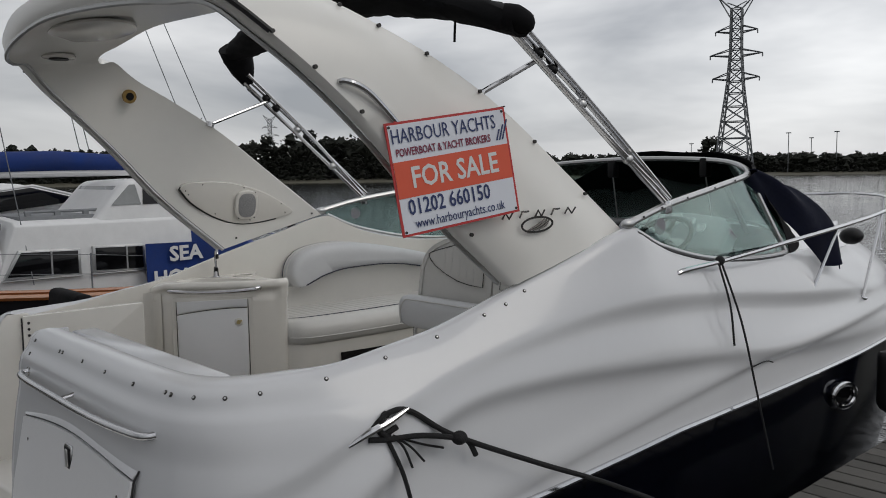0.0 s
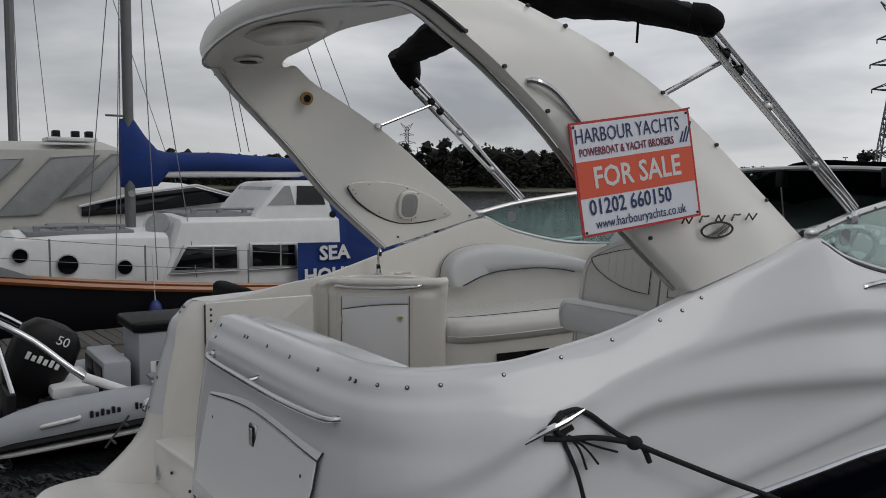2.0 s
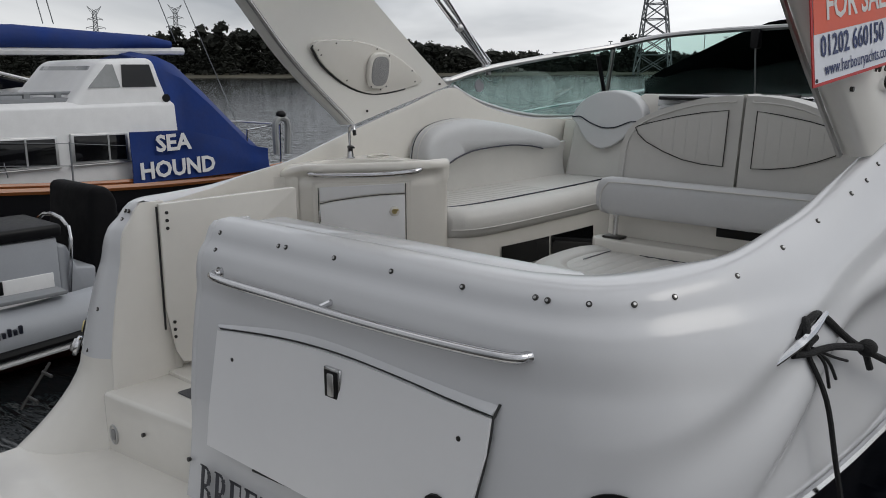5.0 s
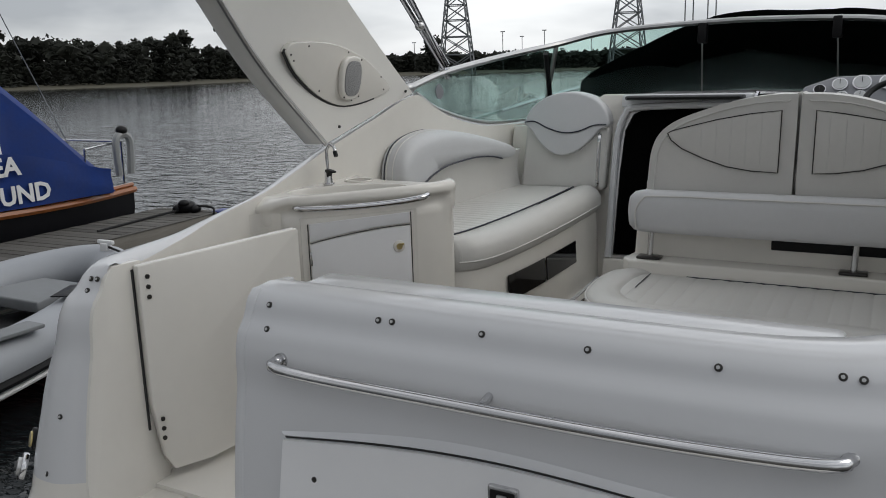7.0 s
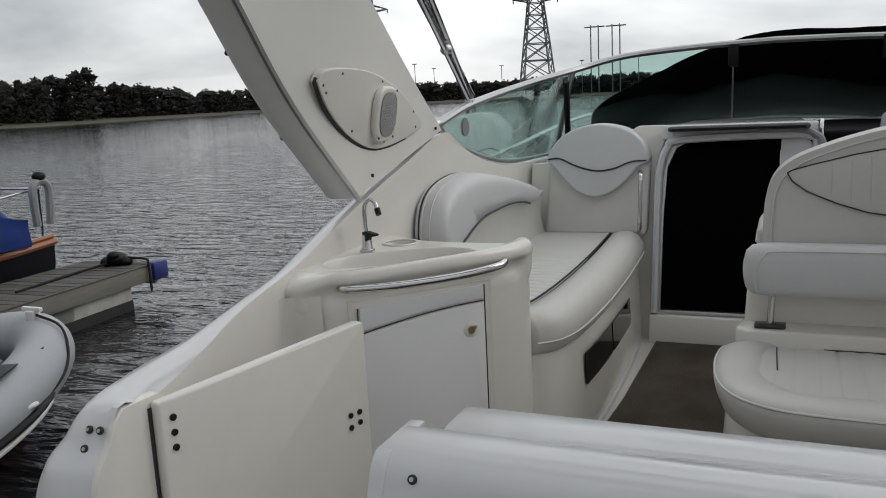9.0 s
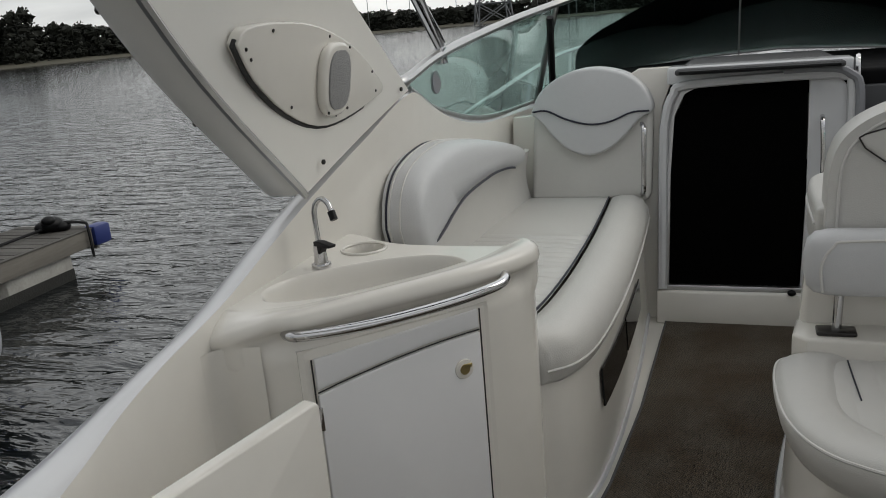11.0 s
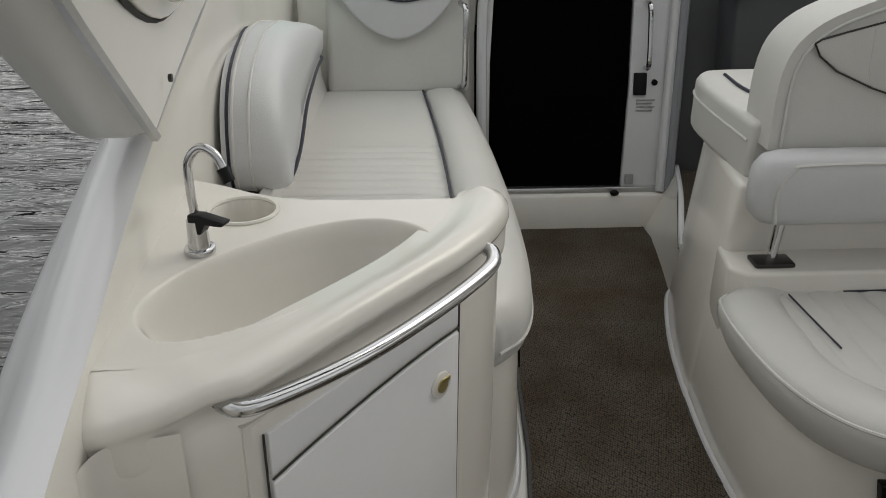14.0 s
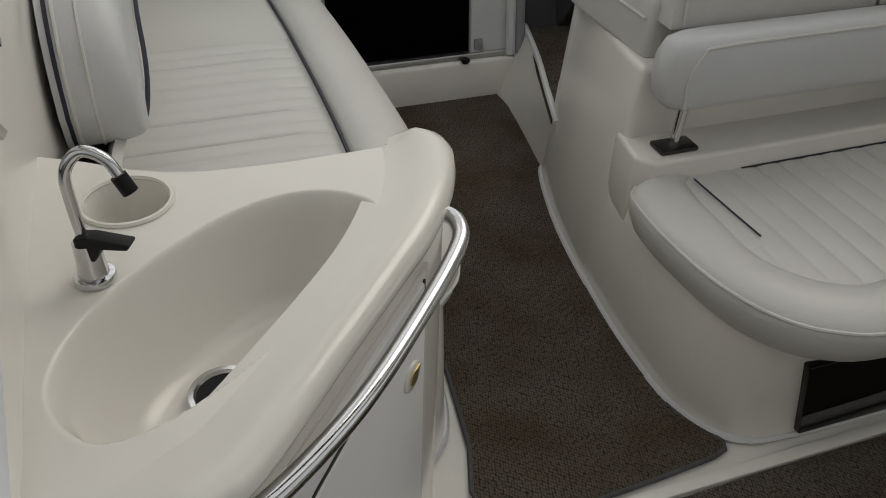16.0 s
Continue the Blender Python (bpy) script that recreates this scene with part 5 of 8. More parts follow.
def build_mooring():
    cl = thing("deck_cleat", (1.41, 0.67, 1.36), "polished steel mooring cleat on the white coaming", "cleat")
    part("bar", tube([(1.43, 0.50, 1.36), (1.465, 0.58, 1.405), (1.475, 0.66, 1.43), (1.478, 0.75, 1.462)], [0.008, 0.014, 0.014, 0.008], 8, 5), CHROME, cl)
    for p in ((1.40, 0.64, 1.395), (1.405, 0.705, 1.42)):
        part("leg", tube([p, (p[0] + 0.045, p[1], p[2] + 0.008)], 0.011, 8), CHROME, cl)
    rp = thing("mooring_rope", (1.45, 0.8, 1.35), "black mooring rope knotted round the cleat", "rope")
    part("line", tube([(1.445, 0.60, 1.41), (1.46, 0.68, 1.46), (1.465, 0.78, 1.44), (1.52, 0.95, 1.32), (1.62, 1.35, 1.13), (1.72, 1.75, 0.95), (1.95, 2.3, 0.66)], 0.0115, 8, 6), ROPE, rp)
    part("line", tube([(1.45, 0.58, 1.37), (1.47, 0.66, 1.36), (1.50, 0.80, 1.35), (1.545, 0.95, 1.315), (1.53, 1.02, 1.28), (1.54, 1.05, 1.22)], 0.0115, 8, 6), ROPE, rp)
    part("coil", tube([(1.42, 0.60, 1.43), (1.46, 0.62, 1.40), (1.46, 0.66, 1.37), (1.43, 0.69, 1.40), (1.45, 0.66, 1.455), (1.47, 0.62, 1.42), (1.46, 0.64, 1.38), (1.47, 0.70, 1.40)], 0.012, 8, 6), ROPE, rp)
    part("knot", ball((1.55, 0.95, 1.318), 0.03, 0.035, 0.028, 10), ROPE, rp)
    for q in ((0.80, 1.25), (0.74, 1.24), (0.9, 1.28)):
        part("frayed_tail", tube([(1.47, 0.68, 1.37), (1.50, (0.68 + q[0]) / 2, 1.32), (1.51, q[0], q[1])], 0.005, 6, 4), ROPE, rp)
    part("fall", tube([(1.46, 0.655, 1.37), (1.52, 0.69, 1.22), (1.555, 0.72, 1.02), (1.60, 0.73, 0.8), (1.62, 0.74, 0.6)], 0.0085, 6, 5), ROPE, rp)
    rp2 = thing("mooring_rope", (1.47, 3.08, 1.83), "thin dark line tied to the side rail hanging down", "rope")
    part("line", tube([(1.475, 3.08, 1.84), (1.585, 3.12, 1.5), (1.665, 3.16, 1.1), (1.75, 3.2, 0.66)], 0.006, 6, 5), ROPE, rp2)
    part("tail", tube([(1.475, 3.05, 1.84), (1.57, 3.02, 1.6), (1.61, 3.0, 1.38)], 0.006, 6, 5), ROPE, rp2)
    part("knot", ball((1.475, 3.07, 1.84), 0.028, 0.03, 0.028, 10), ROPE, rp2)
    part("loose_end", tube([(1.64, 3.15, 1.24), (1.65, 3.3, 1.25), (1.65, 3.38, 1.23)], 0.004, 6, 4), ROPE, rp2)
    fd = thing("fender", (1.72, 5.0, 0.5), "dark rope fender hanging between hull and pontoon", "fender")
    part("body", tube([(1.68, 5.2, 1.05), (1.70, 5.2, 0.98), (1.71, 5.18, 0.62), (1.70, 5.18, 0.55)], [0.04, 0.12, 0.12, 0.04], 14, 4), RUBBER, fd)


build_mooring()

# ---------------------------------------------------------------- gate door
def build_gate():
    gd = thing("transom_gate", (-1.1, 0.1, 0.82), "open cream transom gate folded back against the coaming", "gate")
    a, b = Vector((-1.172, 0.125, 0)), Vector((-1.0, 0.755, 0))
    d = (b - a).normalized()
    nrm = Vector((d.y, -d.x, 0))
    prof = [(0, 1.585), (0.64, 1.61), (0.648, 1.60), (0.648, 0.95), (0.50, 0.86), (0.2, 0.83), (0.06, 0.84), (0.03, 0.9), (0.0, 1.1)]
    bm = prism(prof, 0, 0.035, "z", 0.006)
    M = Matrix.Translation(a) @ Matrix((d, Vector((0, 0, 1)), nrm)).transposed().to_4x4()
    part("leaf", moved(bm, M), GEL_IN, gd)
    part("seal", tube([a + d * -0.004 + Vector((0, 0, 1.57)), a + d * -0.004 + Vector((0, 0, 1.0))], 0.006, 6), SEAM, gd)
    for z in (1.545, 1.51, 1.475, 1.04, 1.005, 0.97):
        p = a + d * 0.03 + nrm * 0.037 + Vector((0, 0, z))
        part("hinge_screw", disc(p, nrm, 0.008, 0.006, 8), SNAP, gd)
    for u, z in ((0.605, 1.36), (0.605, 1.33), (0.57, 1.36), (0.57, 1.325)):
        p = a + d * u + nrm * 0.037 + Vector((0, 0, z))
        part("latch_screw", disc(p, nrm, 0.008, 0.006, 8), SNAP, gd)


build_gate()

# ---------------------------------------------------------------- galley unit with sink
def build_galley():
    gl = thing("galley_unit", (-1.0, 1.25, 0.80), "cream moulded cockpit galley with sink and locker", "galley unit")
    ZT = 1.672
    # the rolled lip: outer and inner edge
    lip_out = smooth_path([(-1.41, 0.935, 0), (-1.365, 0.94, 0), (-1.32, 0.942, 0), (-1.25, 0.955, 0), (-1.18, 0.985, 0), (-1.13, 1.018, 0), (-1.0, 1.165, 0), (-0.90, 1.278, 0), (-0.835, 1.352, 0), (-0.775, 1.44, 0), (-0.74, 1.515, 0), (-0.728, 1.565, 0), (-0.737, 1.602, 0), (-0.768, 1.624, 0), (-0.815, 1.63, 0)], 6)
    lip_in = smooth_path([(-1.44, 1.03, 0), (-1.40, 1.03, 0), (-1.35, 1.03, 0), (-1.28, 1.04, 0), (-1.22, 1.065, 0), (-1.175, 1.095, 0), (-1.06, 1.215, 0), (-0.965, 1.325, 0), (-0.91, 1.405, 0), (-0.868, 1.485, 0), (-0.85, 1.54, 0), (-0.842, 1.57, 0), (-0.838, 1.59, 0), (-0.835, 1.60, 0), (-0.832, 1.605, 0)], 6)
    c0, c1 = Vector((-1.295, 1.13, 0)), Vector((-0.925, 1.45, 0))
    ax = (c1 - c0).normalized()
    pr = Vector((-ax.y, ax.x, 0))
    mid = (c0 + c1) / 2
    cup = Vector((-1.242, 1.556, 0))
    def height(p):
        q = p - mid
        a, b = q.dot(ax) / 0.25, q.dot(pr)
        bow = 0.082 if b < 0 else 0.145
        rr = (abs(a) ** 2.3 + abs(b / bow) ** 2.3) ** (1 / 2.3)
        z = ZT
        if rr < 1.08:
            t = min(1, max(0, (1.08 - rr) / 0.6))
            k = 1 - (1 - t) ** 2.4
            z -= 0.155 * k * min(1, t / 0.14) ** 0.6
        dc = (p - cup).length
        if dc < 0.062:
            z -= 0.085 * min(1, (0.062 - dc) / 0.012)
        return z
    inx, iny = [p.x for p in lip_in], [p.y for p in lip_in]
    def top(u, v):
        y0 = itp(u, inx, iny) - itp(u, (-1.34, -1.18), (0.002, 0.02))
        y1 = itp(u, (-1.41, -1.365, -1.30, -1.24, -1.18, -1.12, -1.0, -0.83), (1.735, 1.725, 1.69, 1.65, 1.622, 1.608, 1.60, 1.602))
        p = Vector((u, y0 + (y1 - y0) * v, 0))
        return (p.x, p.y, height(p))
    part("worktop", sheet(top, lin(-1.40, -0.836, 190), lin(0, 1, 200)), GEL_IN, gl, "smooth cream moulded worktop with a deep sink", 60)
    rings = []
    for k, (o, n) in enumerate(zip(lip_out, lip_in)):
        w = (n - o)
        wid = w.length
        w.normalize()
        h = itp(o.y, (0.94, 1.15, 1.45, 1.57, 1.64), (0.008, 0.013, 0.020, 0.023, 0.022)) * (0.75 if o.x < -1.3 else 1)
        e = itp(o.x, (-1.3, -1.2), (0, 1)) * (1 if o.y < 1.50 else max(0, 1 - (o.y - 1.50) / 0.05))
        h *= itp(k, (len(lip_out) - 9, len(lip_out) - 1), (1, 0.25))
        r = [(wid + 0.03, -0.005), (wid + 0.01, -0.0012), (wid * 0.9, 0.002), (wid * 0.76, h * 0.3), (wid * 0.6, h * 0.62), (wid * 0.42, h * 0.92), (wid * 0.27, h), (wid * 0.12, h * 0.72), (wid * 0.03, h * 0.2), (0.0, -0.016), (0.003, -0.026), (0.006 + 0.014 * e, -0.036), (0.006 + 0.026 * e, -0.05), (0.006 + 0.026 * e, -0.066), (0.007 + 0.02 * e, -0.082), (0.010 + 0.008 * e, -0.095), (0.018, -0.12), (0.018, -0.3), (0.018, -0.6), (0.018, -0.875)]
        drop = itp(o.x, (-1.36, -1.20), (0.045, 0.0))
        rings.append([(o.x + w.x * s, o.y + w.y * s, ZT + z - drop * (1 - min(1, s / wid)) - itp(o.x + w.x * s, (-1.44, -1.40), (0.05, 0.0))) for s, z in r])
    fil = smooth_path([(-1.352, 0.875, 0), (-1.345, 0.92, 0), (-1.325, 0.947, 0), (-1.29, 0.957, 0), (-1.24, 0.968, 0)], 5)
    def corner(u, v):
        return (fil[u].x, fil[u].y, 0.80 + v * 0.81)
    part("corner_fillet", sheet(corner, list(range(len(fil))), lin(0, 1, 24)), GEL_IN, gl, "", 70)
    part("front", loft(rings, ring_closed=False, caps=False), GEL_IN, gl, "cream moulded front with a rolled lip", 70)
    back = [(x, itp(x, (-1.41, -1.365, -1.30, -1.24, -1.18, -1.12, -1.0, -0.83), (1.735, 1.725, 1.69, 1.65, 1.622, 1.608, 1.60, 1.602))) for x in lin(-1.40, -0.832, 36)]
    part("back_panel", sheet(lambda u, v: (back[u][0], back[u][1], ZT - 0.003 - v * 0.4), list(range(36)), [0, 1]), GEL_IN, gl)
    # drain
    dr = part("drain_ring", tube([(mid.x + 0.045 * math.cos(a) - 0.046, mid.y + 0.045 * math.sin(a) - 0.018, ZT - 0.147) for a in [2 * math.pi * k / 20 for k in range(20)]], 0.007, 6, closed=True), CHROME, gl)
    part("drain_hole", disc((mid.x - 0.046, mid.y - 0.018, ZT - 0.150), (0, 0, 1), 0.042, 0.008, 18), BLACK, gl)
    ring = [(cup.x + 0.065 * math.cos(a), cup.y + 0.065 * math.sin(a), ZT + 0.002) for a in [2 * math.pi * k / 28 for k in range(28)]]
    part("cup_rim", tube(ring, 0.0045, 6, closed=True), GEL_IN, gl)
    # locker door
    a, b = Vector((-1.13, 1.018, 0)), Vector((-0.835, 1.352, 0))
    d = (b - a).normalized()
    nrm = Vector((d.y, -d.x, 0))
    L = (b - a).length
    M = Matrix.Translation(a - nrm * 0.016) @ Matrix((d, Vector((0, 0, 1)), nrm)).transposed().to_4x4()
    def arc(z0, z1, n=9):
        return [(L * k / (n - 1), z0 + (z1 - z0) * math.sin(math.pi / 2 * k / (n - 1)) ** 0.9) for k in range(n)]
    drawer = arc(1.482, 1.526)[::-1]
    part("fascia", moved(prism([(0, 1.56), (L, 1.575)] + drawer, -0.03, 0.006, "z", 0.003), M), GEL_PANEL, gl)
    dp = [(p[0], p[1] - 0.012) for p in drawer]
    door = part("locker_door", moved(prism([(0, 0.86), (L, 0.86)] + dp, -0.03, 0.008, "z", 0.003), M), GEL_PANEL, gl, "plain white locker door")
    part("seam", moved(tube([(p[0], p[1] - 0.006, 0.005) for p in drawer], 0.002, 6), M), SEAM, gl)
    part("seam", moved(tube([(-0.006, 1.56, 0.002), (-0.006, 0.86, 0.0)], 0.002, 6), M), SEAM, gl)
    part("seam", moved(tube([(L + 0.006, 1.575, 0.002), (L + 0.006, 0.86, 0.0)], 0.0022, 6), M), SEAM, gl)
    part("door_surround", moved(box(-0.035, L + 0.035, 0.84, 1.585, -0.05, -0.004), M), GEL_IN, gl)
    lock = part("lock_bezel", moved(disc((L - 0.055, 1.427, 0.009), (0, 0, 1), 0.027, 0.007, 20, 0.003), M), GEL_IN, door)
    part("lock_core", moved(merge(disc((L - 0.055, 1.427, 0.0135), (0, 0, 1), 0.014, 0.004, 16), box(L - 0.058, L - 0.034, 1.430, 1.440, 0.0115, 0.0155, 0.001)), M), GOLD, lock)
    part("catch", moved(box(-0.006, 0.004, 1.38, 1.44, 0.004, 0.012, 0.002), M), CHROME, door)
    # grab rail
    rl = thing("galley_grab_rail", (-1.0, 1.18, 1.62), "thick polished steel rail curved along the galley front", "rail")
    part("rail_tube", tube([(-1.195, 1.03, 1.632), (-1.185, 1.0, 1.631), (-1.14, 1.0, 1.63), (-1.01, 1.105, 1.627), (-0.88, 1.248, 1.629), (-0.795, 1.352, 1.638), (-0.778, 1.398, 1.644), (-0.79, 1.425, 1.647), (-0.825, 1.435, 1.648)], 0.0135, 10, 6), CHROME, rl)
    for q in ((-1.193, 1.025, 1.632), (-0.815, 1.433, 1.648)):
        part("flange", disc(q, (0.75, -0.66, 0), 0.024, 0.008, 16, 0.002), CHROME, rl)
    # tap
    tp = thing("tap", (-1.288, 1.381, ZT), "small chrome goose-neck tap with black lever", "tap")
    x, y = -1.288, 1.381
    part("base", disc((x, y, ZT + 0.006), (0, 0, 1), 0.027, 0.012, 20, 0.003), CHROME, tp)
    part("body", tube([(x, y, ZT + 0.01), (x, y, ZT + 0.03), (x, y, ZT + 0.062)], [0.020, 0.018, 0.0165], 16), CHROME, tp)
    part("spout_collar", disc((x, y, ZT + 0.064), (0, 0, 1), 0.012, 0.014, 14, 0.003), CHROME, tp)
    part("spout", tube([(x, y, ZT + 0.05), (x - 0.003, y, ZT + 0.12), (x, y, ZT + 0.165), (x + 0.022, y - 0.003, ZT + 0.19), (x + 0.048, y - 0.012, ZT + 0.18), (x + 0.062, y - 0.02, ZT + 0.152)], 0.0075, 10, 6), CHROME, tp)
    part("spout_tip", tube([(x + 0.058, y - 0.018, ZT + 0.16), (x + 0.068, y - 0.024, ZT + 0.138)], 0.0105, 10), BLACK, tp)
    part("lever", moved(prism([(-0.022, -0.022), (0.0, -0.022), (0.012, -0.002), (0.046, 0.0), (0.05, 0.008), (0.0, 0.014), (-0.022, 0.012)], -0.012, 0.012, "y", 0.003), Matrix.Translation((x + 0.012, y - 0.008, ZT + 0.062)) @ Matrix.Rotation(radians(-25), 4, "Z")), BLACK, tp)


build_galley()

# ---------------------------------------------------------------- lounge
def build_lounge():
    lg = thing("chaise_lounge", (-1.0, 2.5, 0.80), "white vinyl chaise lounge with navy piping on a moulded base", "lounge seat")
    outer = smooth_path([(-0.735, 1.60, 0), (-0.665, 1.68, 0), (-0.625, 1.85, 0), (-0.607, 2.2, 0), (-0.61, 2.7, 0), (-0.625, 3.1, 0), (-0.64, 3.40, 0)], 6)
    def wall(u, v):
        p = outer[u]
        return (p.x - 0.03 + 0.02 * (v - 0.5), p.y, 1.27 + (0.795 - 1.27) * v)
    part("base_wall", sheet(wall, list(range(len(outer))), lin(0, 1, 6), 0.012), GEL_IN, lg)
    part("base_kick", tube([(p.x - 0.008, p.y, 0.812) for p in outer], 0.012, 6), GEL, lg)
    for y0, y1 in ((1.93, 2.38), (2.41, 2.90)):
        part("vent", sheet(lambda u, v: (itp(u, [p.y for p in outer], [p.x for p in outer]) - 0.0165 + 0.02 * v * 0.28, u, 1.17 - 0.014 * (u - 1.9) - 0.13 * v), lin(y0, y1, 6), [0, 1], 0.006), TINT, lg, "dark louvred vent")
    # seat cushion with a front roll
    rings = []
    for p in outer:
        e = min(1, (p.y - 1.585) / 0.05)
        e2 = min(1, (3.43 - p.y) / 0.03)
        t = 1.415
        x = p.x
        r = [(x - 0.10, 1.245), (x - 0.03, 1.247), (x - 0.002, 1.27), (x + 0.006, 1.31), (x + 0.002, 1.355), (x - 0.025, 1.395), (x - 0.07, t), (x - 0.12, t), (x - 0.165, t - 0.012), (x - 0.18, t - 0.035), (x - 0.18, 1.245)]
        rings.append([(q[0], p.y, q[1]) for q in r])
    part("front_roll", loft(rings), VINYL, lg, "", 60)
    part("piping", tube([(p.x - 0.183, p.y, 1.404) for p in outer], 0.0045, 6), PIPING, lg, "dark navy piping")
    part("piping", tube([(p.x + 0.006, p.y, 1.30) for p in outer], 0.004, 6), PIPE_W, lg)
    # pleated middle of the seat
    ys = lin(1.62, 3.42, 420)
    def seat(u, v):
        y = u
        x0 = itp(y, [p.y for p in outer], [p.x for p in outer]) - 0.185
        x1 = itp(y, (1.6, 2.1, 3.4), (-1.35, -1.34, -1.27))
        pleat = 0.0105 * abs(math.sin(math.pi * y / 0.062)) ** 0.3 if 1.7 < y < 2.72 else 0.0065
        e = min(1, 8 * v, 8 * (1 - v)) if 1.7 < y < 2.72 else 1
        return (x0 + (x1 - x0) * v, y, 1.392 + pleat * e)
    part("pleated_cushion", sheet(seat, ys, lin(0, 1, 12)), VINYL, lg, "cross-pleated white vinyl", 60)
    # side bolster
    prof = [(1.925, 1.63), (1.94, 1.70), (1.985, 1.765), (2.07, 1.812), (2.22, 1.84), (2.42, 1.845), (2.7, 1.812), (2.95, 1.768), (3.2, 1.715), (3.34, 1.675), (3.39, 1.64), (3.36, 1.605), (3.25, 1.60), (3.1, 1.614), (2.85, 1.648), (2.6, 1.655), (2.35, 1.648), (2.2, 1.620), (2.09, 1.573), (2.02, 1.541), (1.96, 1.556)]
    loop = smooth_path([(0, y, z) for y, z in prof + prof[:1]], 4)[:-1]
    def bolster(x, s):
        out = []
        for p in loop:
            zc = itp(p.y, (1.93, 2.2, 2.5, 2.9, 3.39), (1.65, 1.70, 1.72, 1.70, 1.64))
            out.append((itp(p.y, (1.93, 2.3, 2.7), (-1.35, -1.365, -1.39)) + x * itp(p.y, (1.93, 2.05, 2.3, 2.7, 3.4), (0.76, 0.80, 0.875, 1.0, 0.92)), 2.72 + (p.y - 2.72) * (1 - (1 - s) * 0.07), zc + (p.z - zc) * (s if p.z > zc else 1 - (1 - s) * 0.14)))
        return out
    rings = [bolster(x, s) for x, s in ((0, 1.0), (0.05, 1.01), (0.095, 1.0), (0.125, 0.975), (0.15, 0.92), (0.17, 0.82), (0.183, 0.66), (0.19, 0.45), (0.193, 0.2))]
    part("side_bolster", loft(rings), VINYL_GREY, lg, "puffed pale grey side bolster", 70)
    crease = [(-1.222, 2.0, 1.548), (-1.203, 2.05, 1.562), (-1.192, 2.12, 1.592), (-1.188, 2.20, 1.622), (-1.189, 2.35, 1.651), (-1.188, 2.55, 1.660), (-1.188, 2.75, 1.659), (-1.19, 2.95, 1.640), (-1.20, 3.08, 1.618), (-1.21, 3.14, 1.606)]
    part("piping", tube(crease, 0.0052, 6, 5), PIPING, lg, "dark navy piping")
    for x, s, mat, rr in ((0.02, 1.012, PIPING, 0.004), (0.035, 1.014, PIPE_W, 0.004), (0.085, 1.006, PIPE_W, 0.0032)):
        ring = bolster(x, s)
        part("piping", tube((ring[-6:] + ring[:34]), rr, 6), mat, lg)
    def pad(u, v):
        zt = itp(u, (1.66, 1.93, 2.02, 2.1, 2.3, 2.85, 3.1, 3.44), (1.52, 1.55, 1.555, 1.59, 1.648, 1.652, 1.618, 1.64))
        xb = itp(u, (1.66, 2.36, 2.54, 2.94, 3.44), (-1.285, -1.27, -1.255, -1.245, -1.215))
        xt = itp(u, (1.66, 1.95, 2.1, 3.44), (-1.30, -1.25, -1.215, -1.215))
        return (xt + (xb - xt) * v - 0.022 * math.sin(math.pi * v), u, zt + (1.392 - zt) * v)
    part("side_pad", sheet(pad, lin(1.66, 3.44, 60), lin(0, 1, 10), -0.02), VINYL, lg, "", 60)
    part("piping", tube([pad(u, 1.0) for u in lin(1.68, 3.42, 30)], 0.003, 6), SPEAKER, lg)
    # headrest back
    def lean(z):
        return 3.42 + (z - 1.40) * 0.30
    prof = []
    for x, z in ((-1.21, 1.38), (-0.63, 1.38), (-0.625, 1.6), (-0.625, 1.80), (-0.66, 1.89), (-0.74, 1.96), (-0.86, 1.995), (-0.98, 1.995), (-1.09, 1.96), (-1.17, 1.89), (-1.205, 1.80), (-1.21, 1.6)):
        prof.append((x, z))
    pts = [(p.x, p.y) for p in smooth_path([(x, z, 0) for x, z in prof[1:]] + [(-1.21, 1.38, 0)], 3)]
    bm = prism(pts, 0, 0.12, "y", 0.03, 4)
    for v in bm.verts:
        v.co.y += lean(v.co.z)
    part("backrest", bm, VINYL, lg, "", 60)
    head = [(p.x, p.y) for p in smooth_path([(-1.213, 1.80, 0), (-1.16, 1.765, 0), (-1.09, 1.685, 0), (-1.01, 1.625, 0), (-0.92, 1.600, 0), (-0.83, 1.625, 0), (-0.75, 1.685, 0), (-0.68, 1.765, 0), (-0.622, 1.80, 0), (-0.655, 1.895, 0), (-0.74, 1.966, 0), (-0.86, 2.002, 0), (-0.98, 2.002, 0), (-1.09, 1.966, 0), (-1.175, 1.895, 0), (-1.213, 1.80, 0)], 4)][:-1]
    bm = prism(head, -0.045, 0.10, "y", 0.035, 5)
    for v in bm.verts:
        v.co.y += lean(v.co.z)
    part("headrest", bm, VINYL_GREY, lg, "", 70)
    wav = [(-1.20, 1.815), (-1.13, 1.818), (-1.03, 1.775), (-0.92, 1.748), (-0.82, 1.757), (-0.72, 1.795), (-0.635, 1.80)]
    part("piping", tube([(x, lean(z) - 0.05, z) for x, z in wav], 0.0048, 6, 5), PIPING, lg, "dark navy piping")
    gr = thing("lounge_grab_rail", (-0.64, 3.42, 1.5), "short vertical steel grab rail beside the headrest", "rail")
    part("rail_tube", tube([(-0.668, 3.47, 1.74), (-0.655, 3.42, 1.73), (-0.652, 3.40, 1.69), (-0.655, 3.375, 1.47), (-0.66, 3.39, 1.425), (-0.67, 3.43, 1.41)], 0.012, 8, 5), CHROME, gr)


build_lounge()

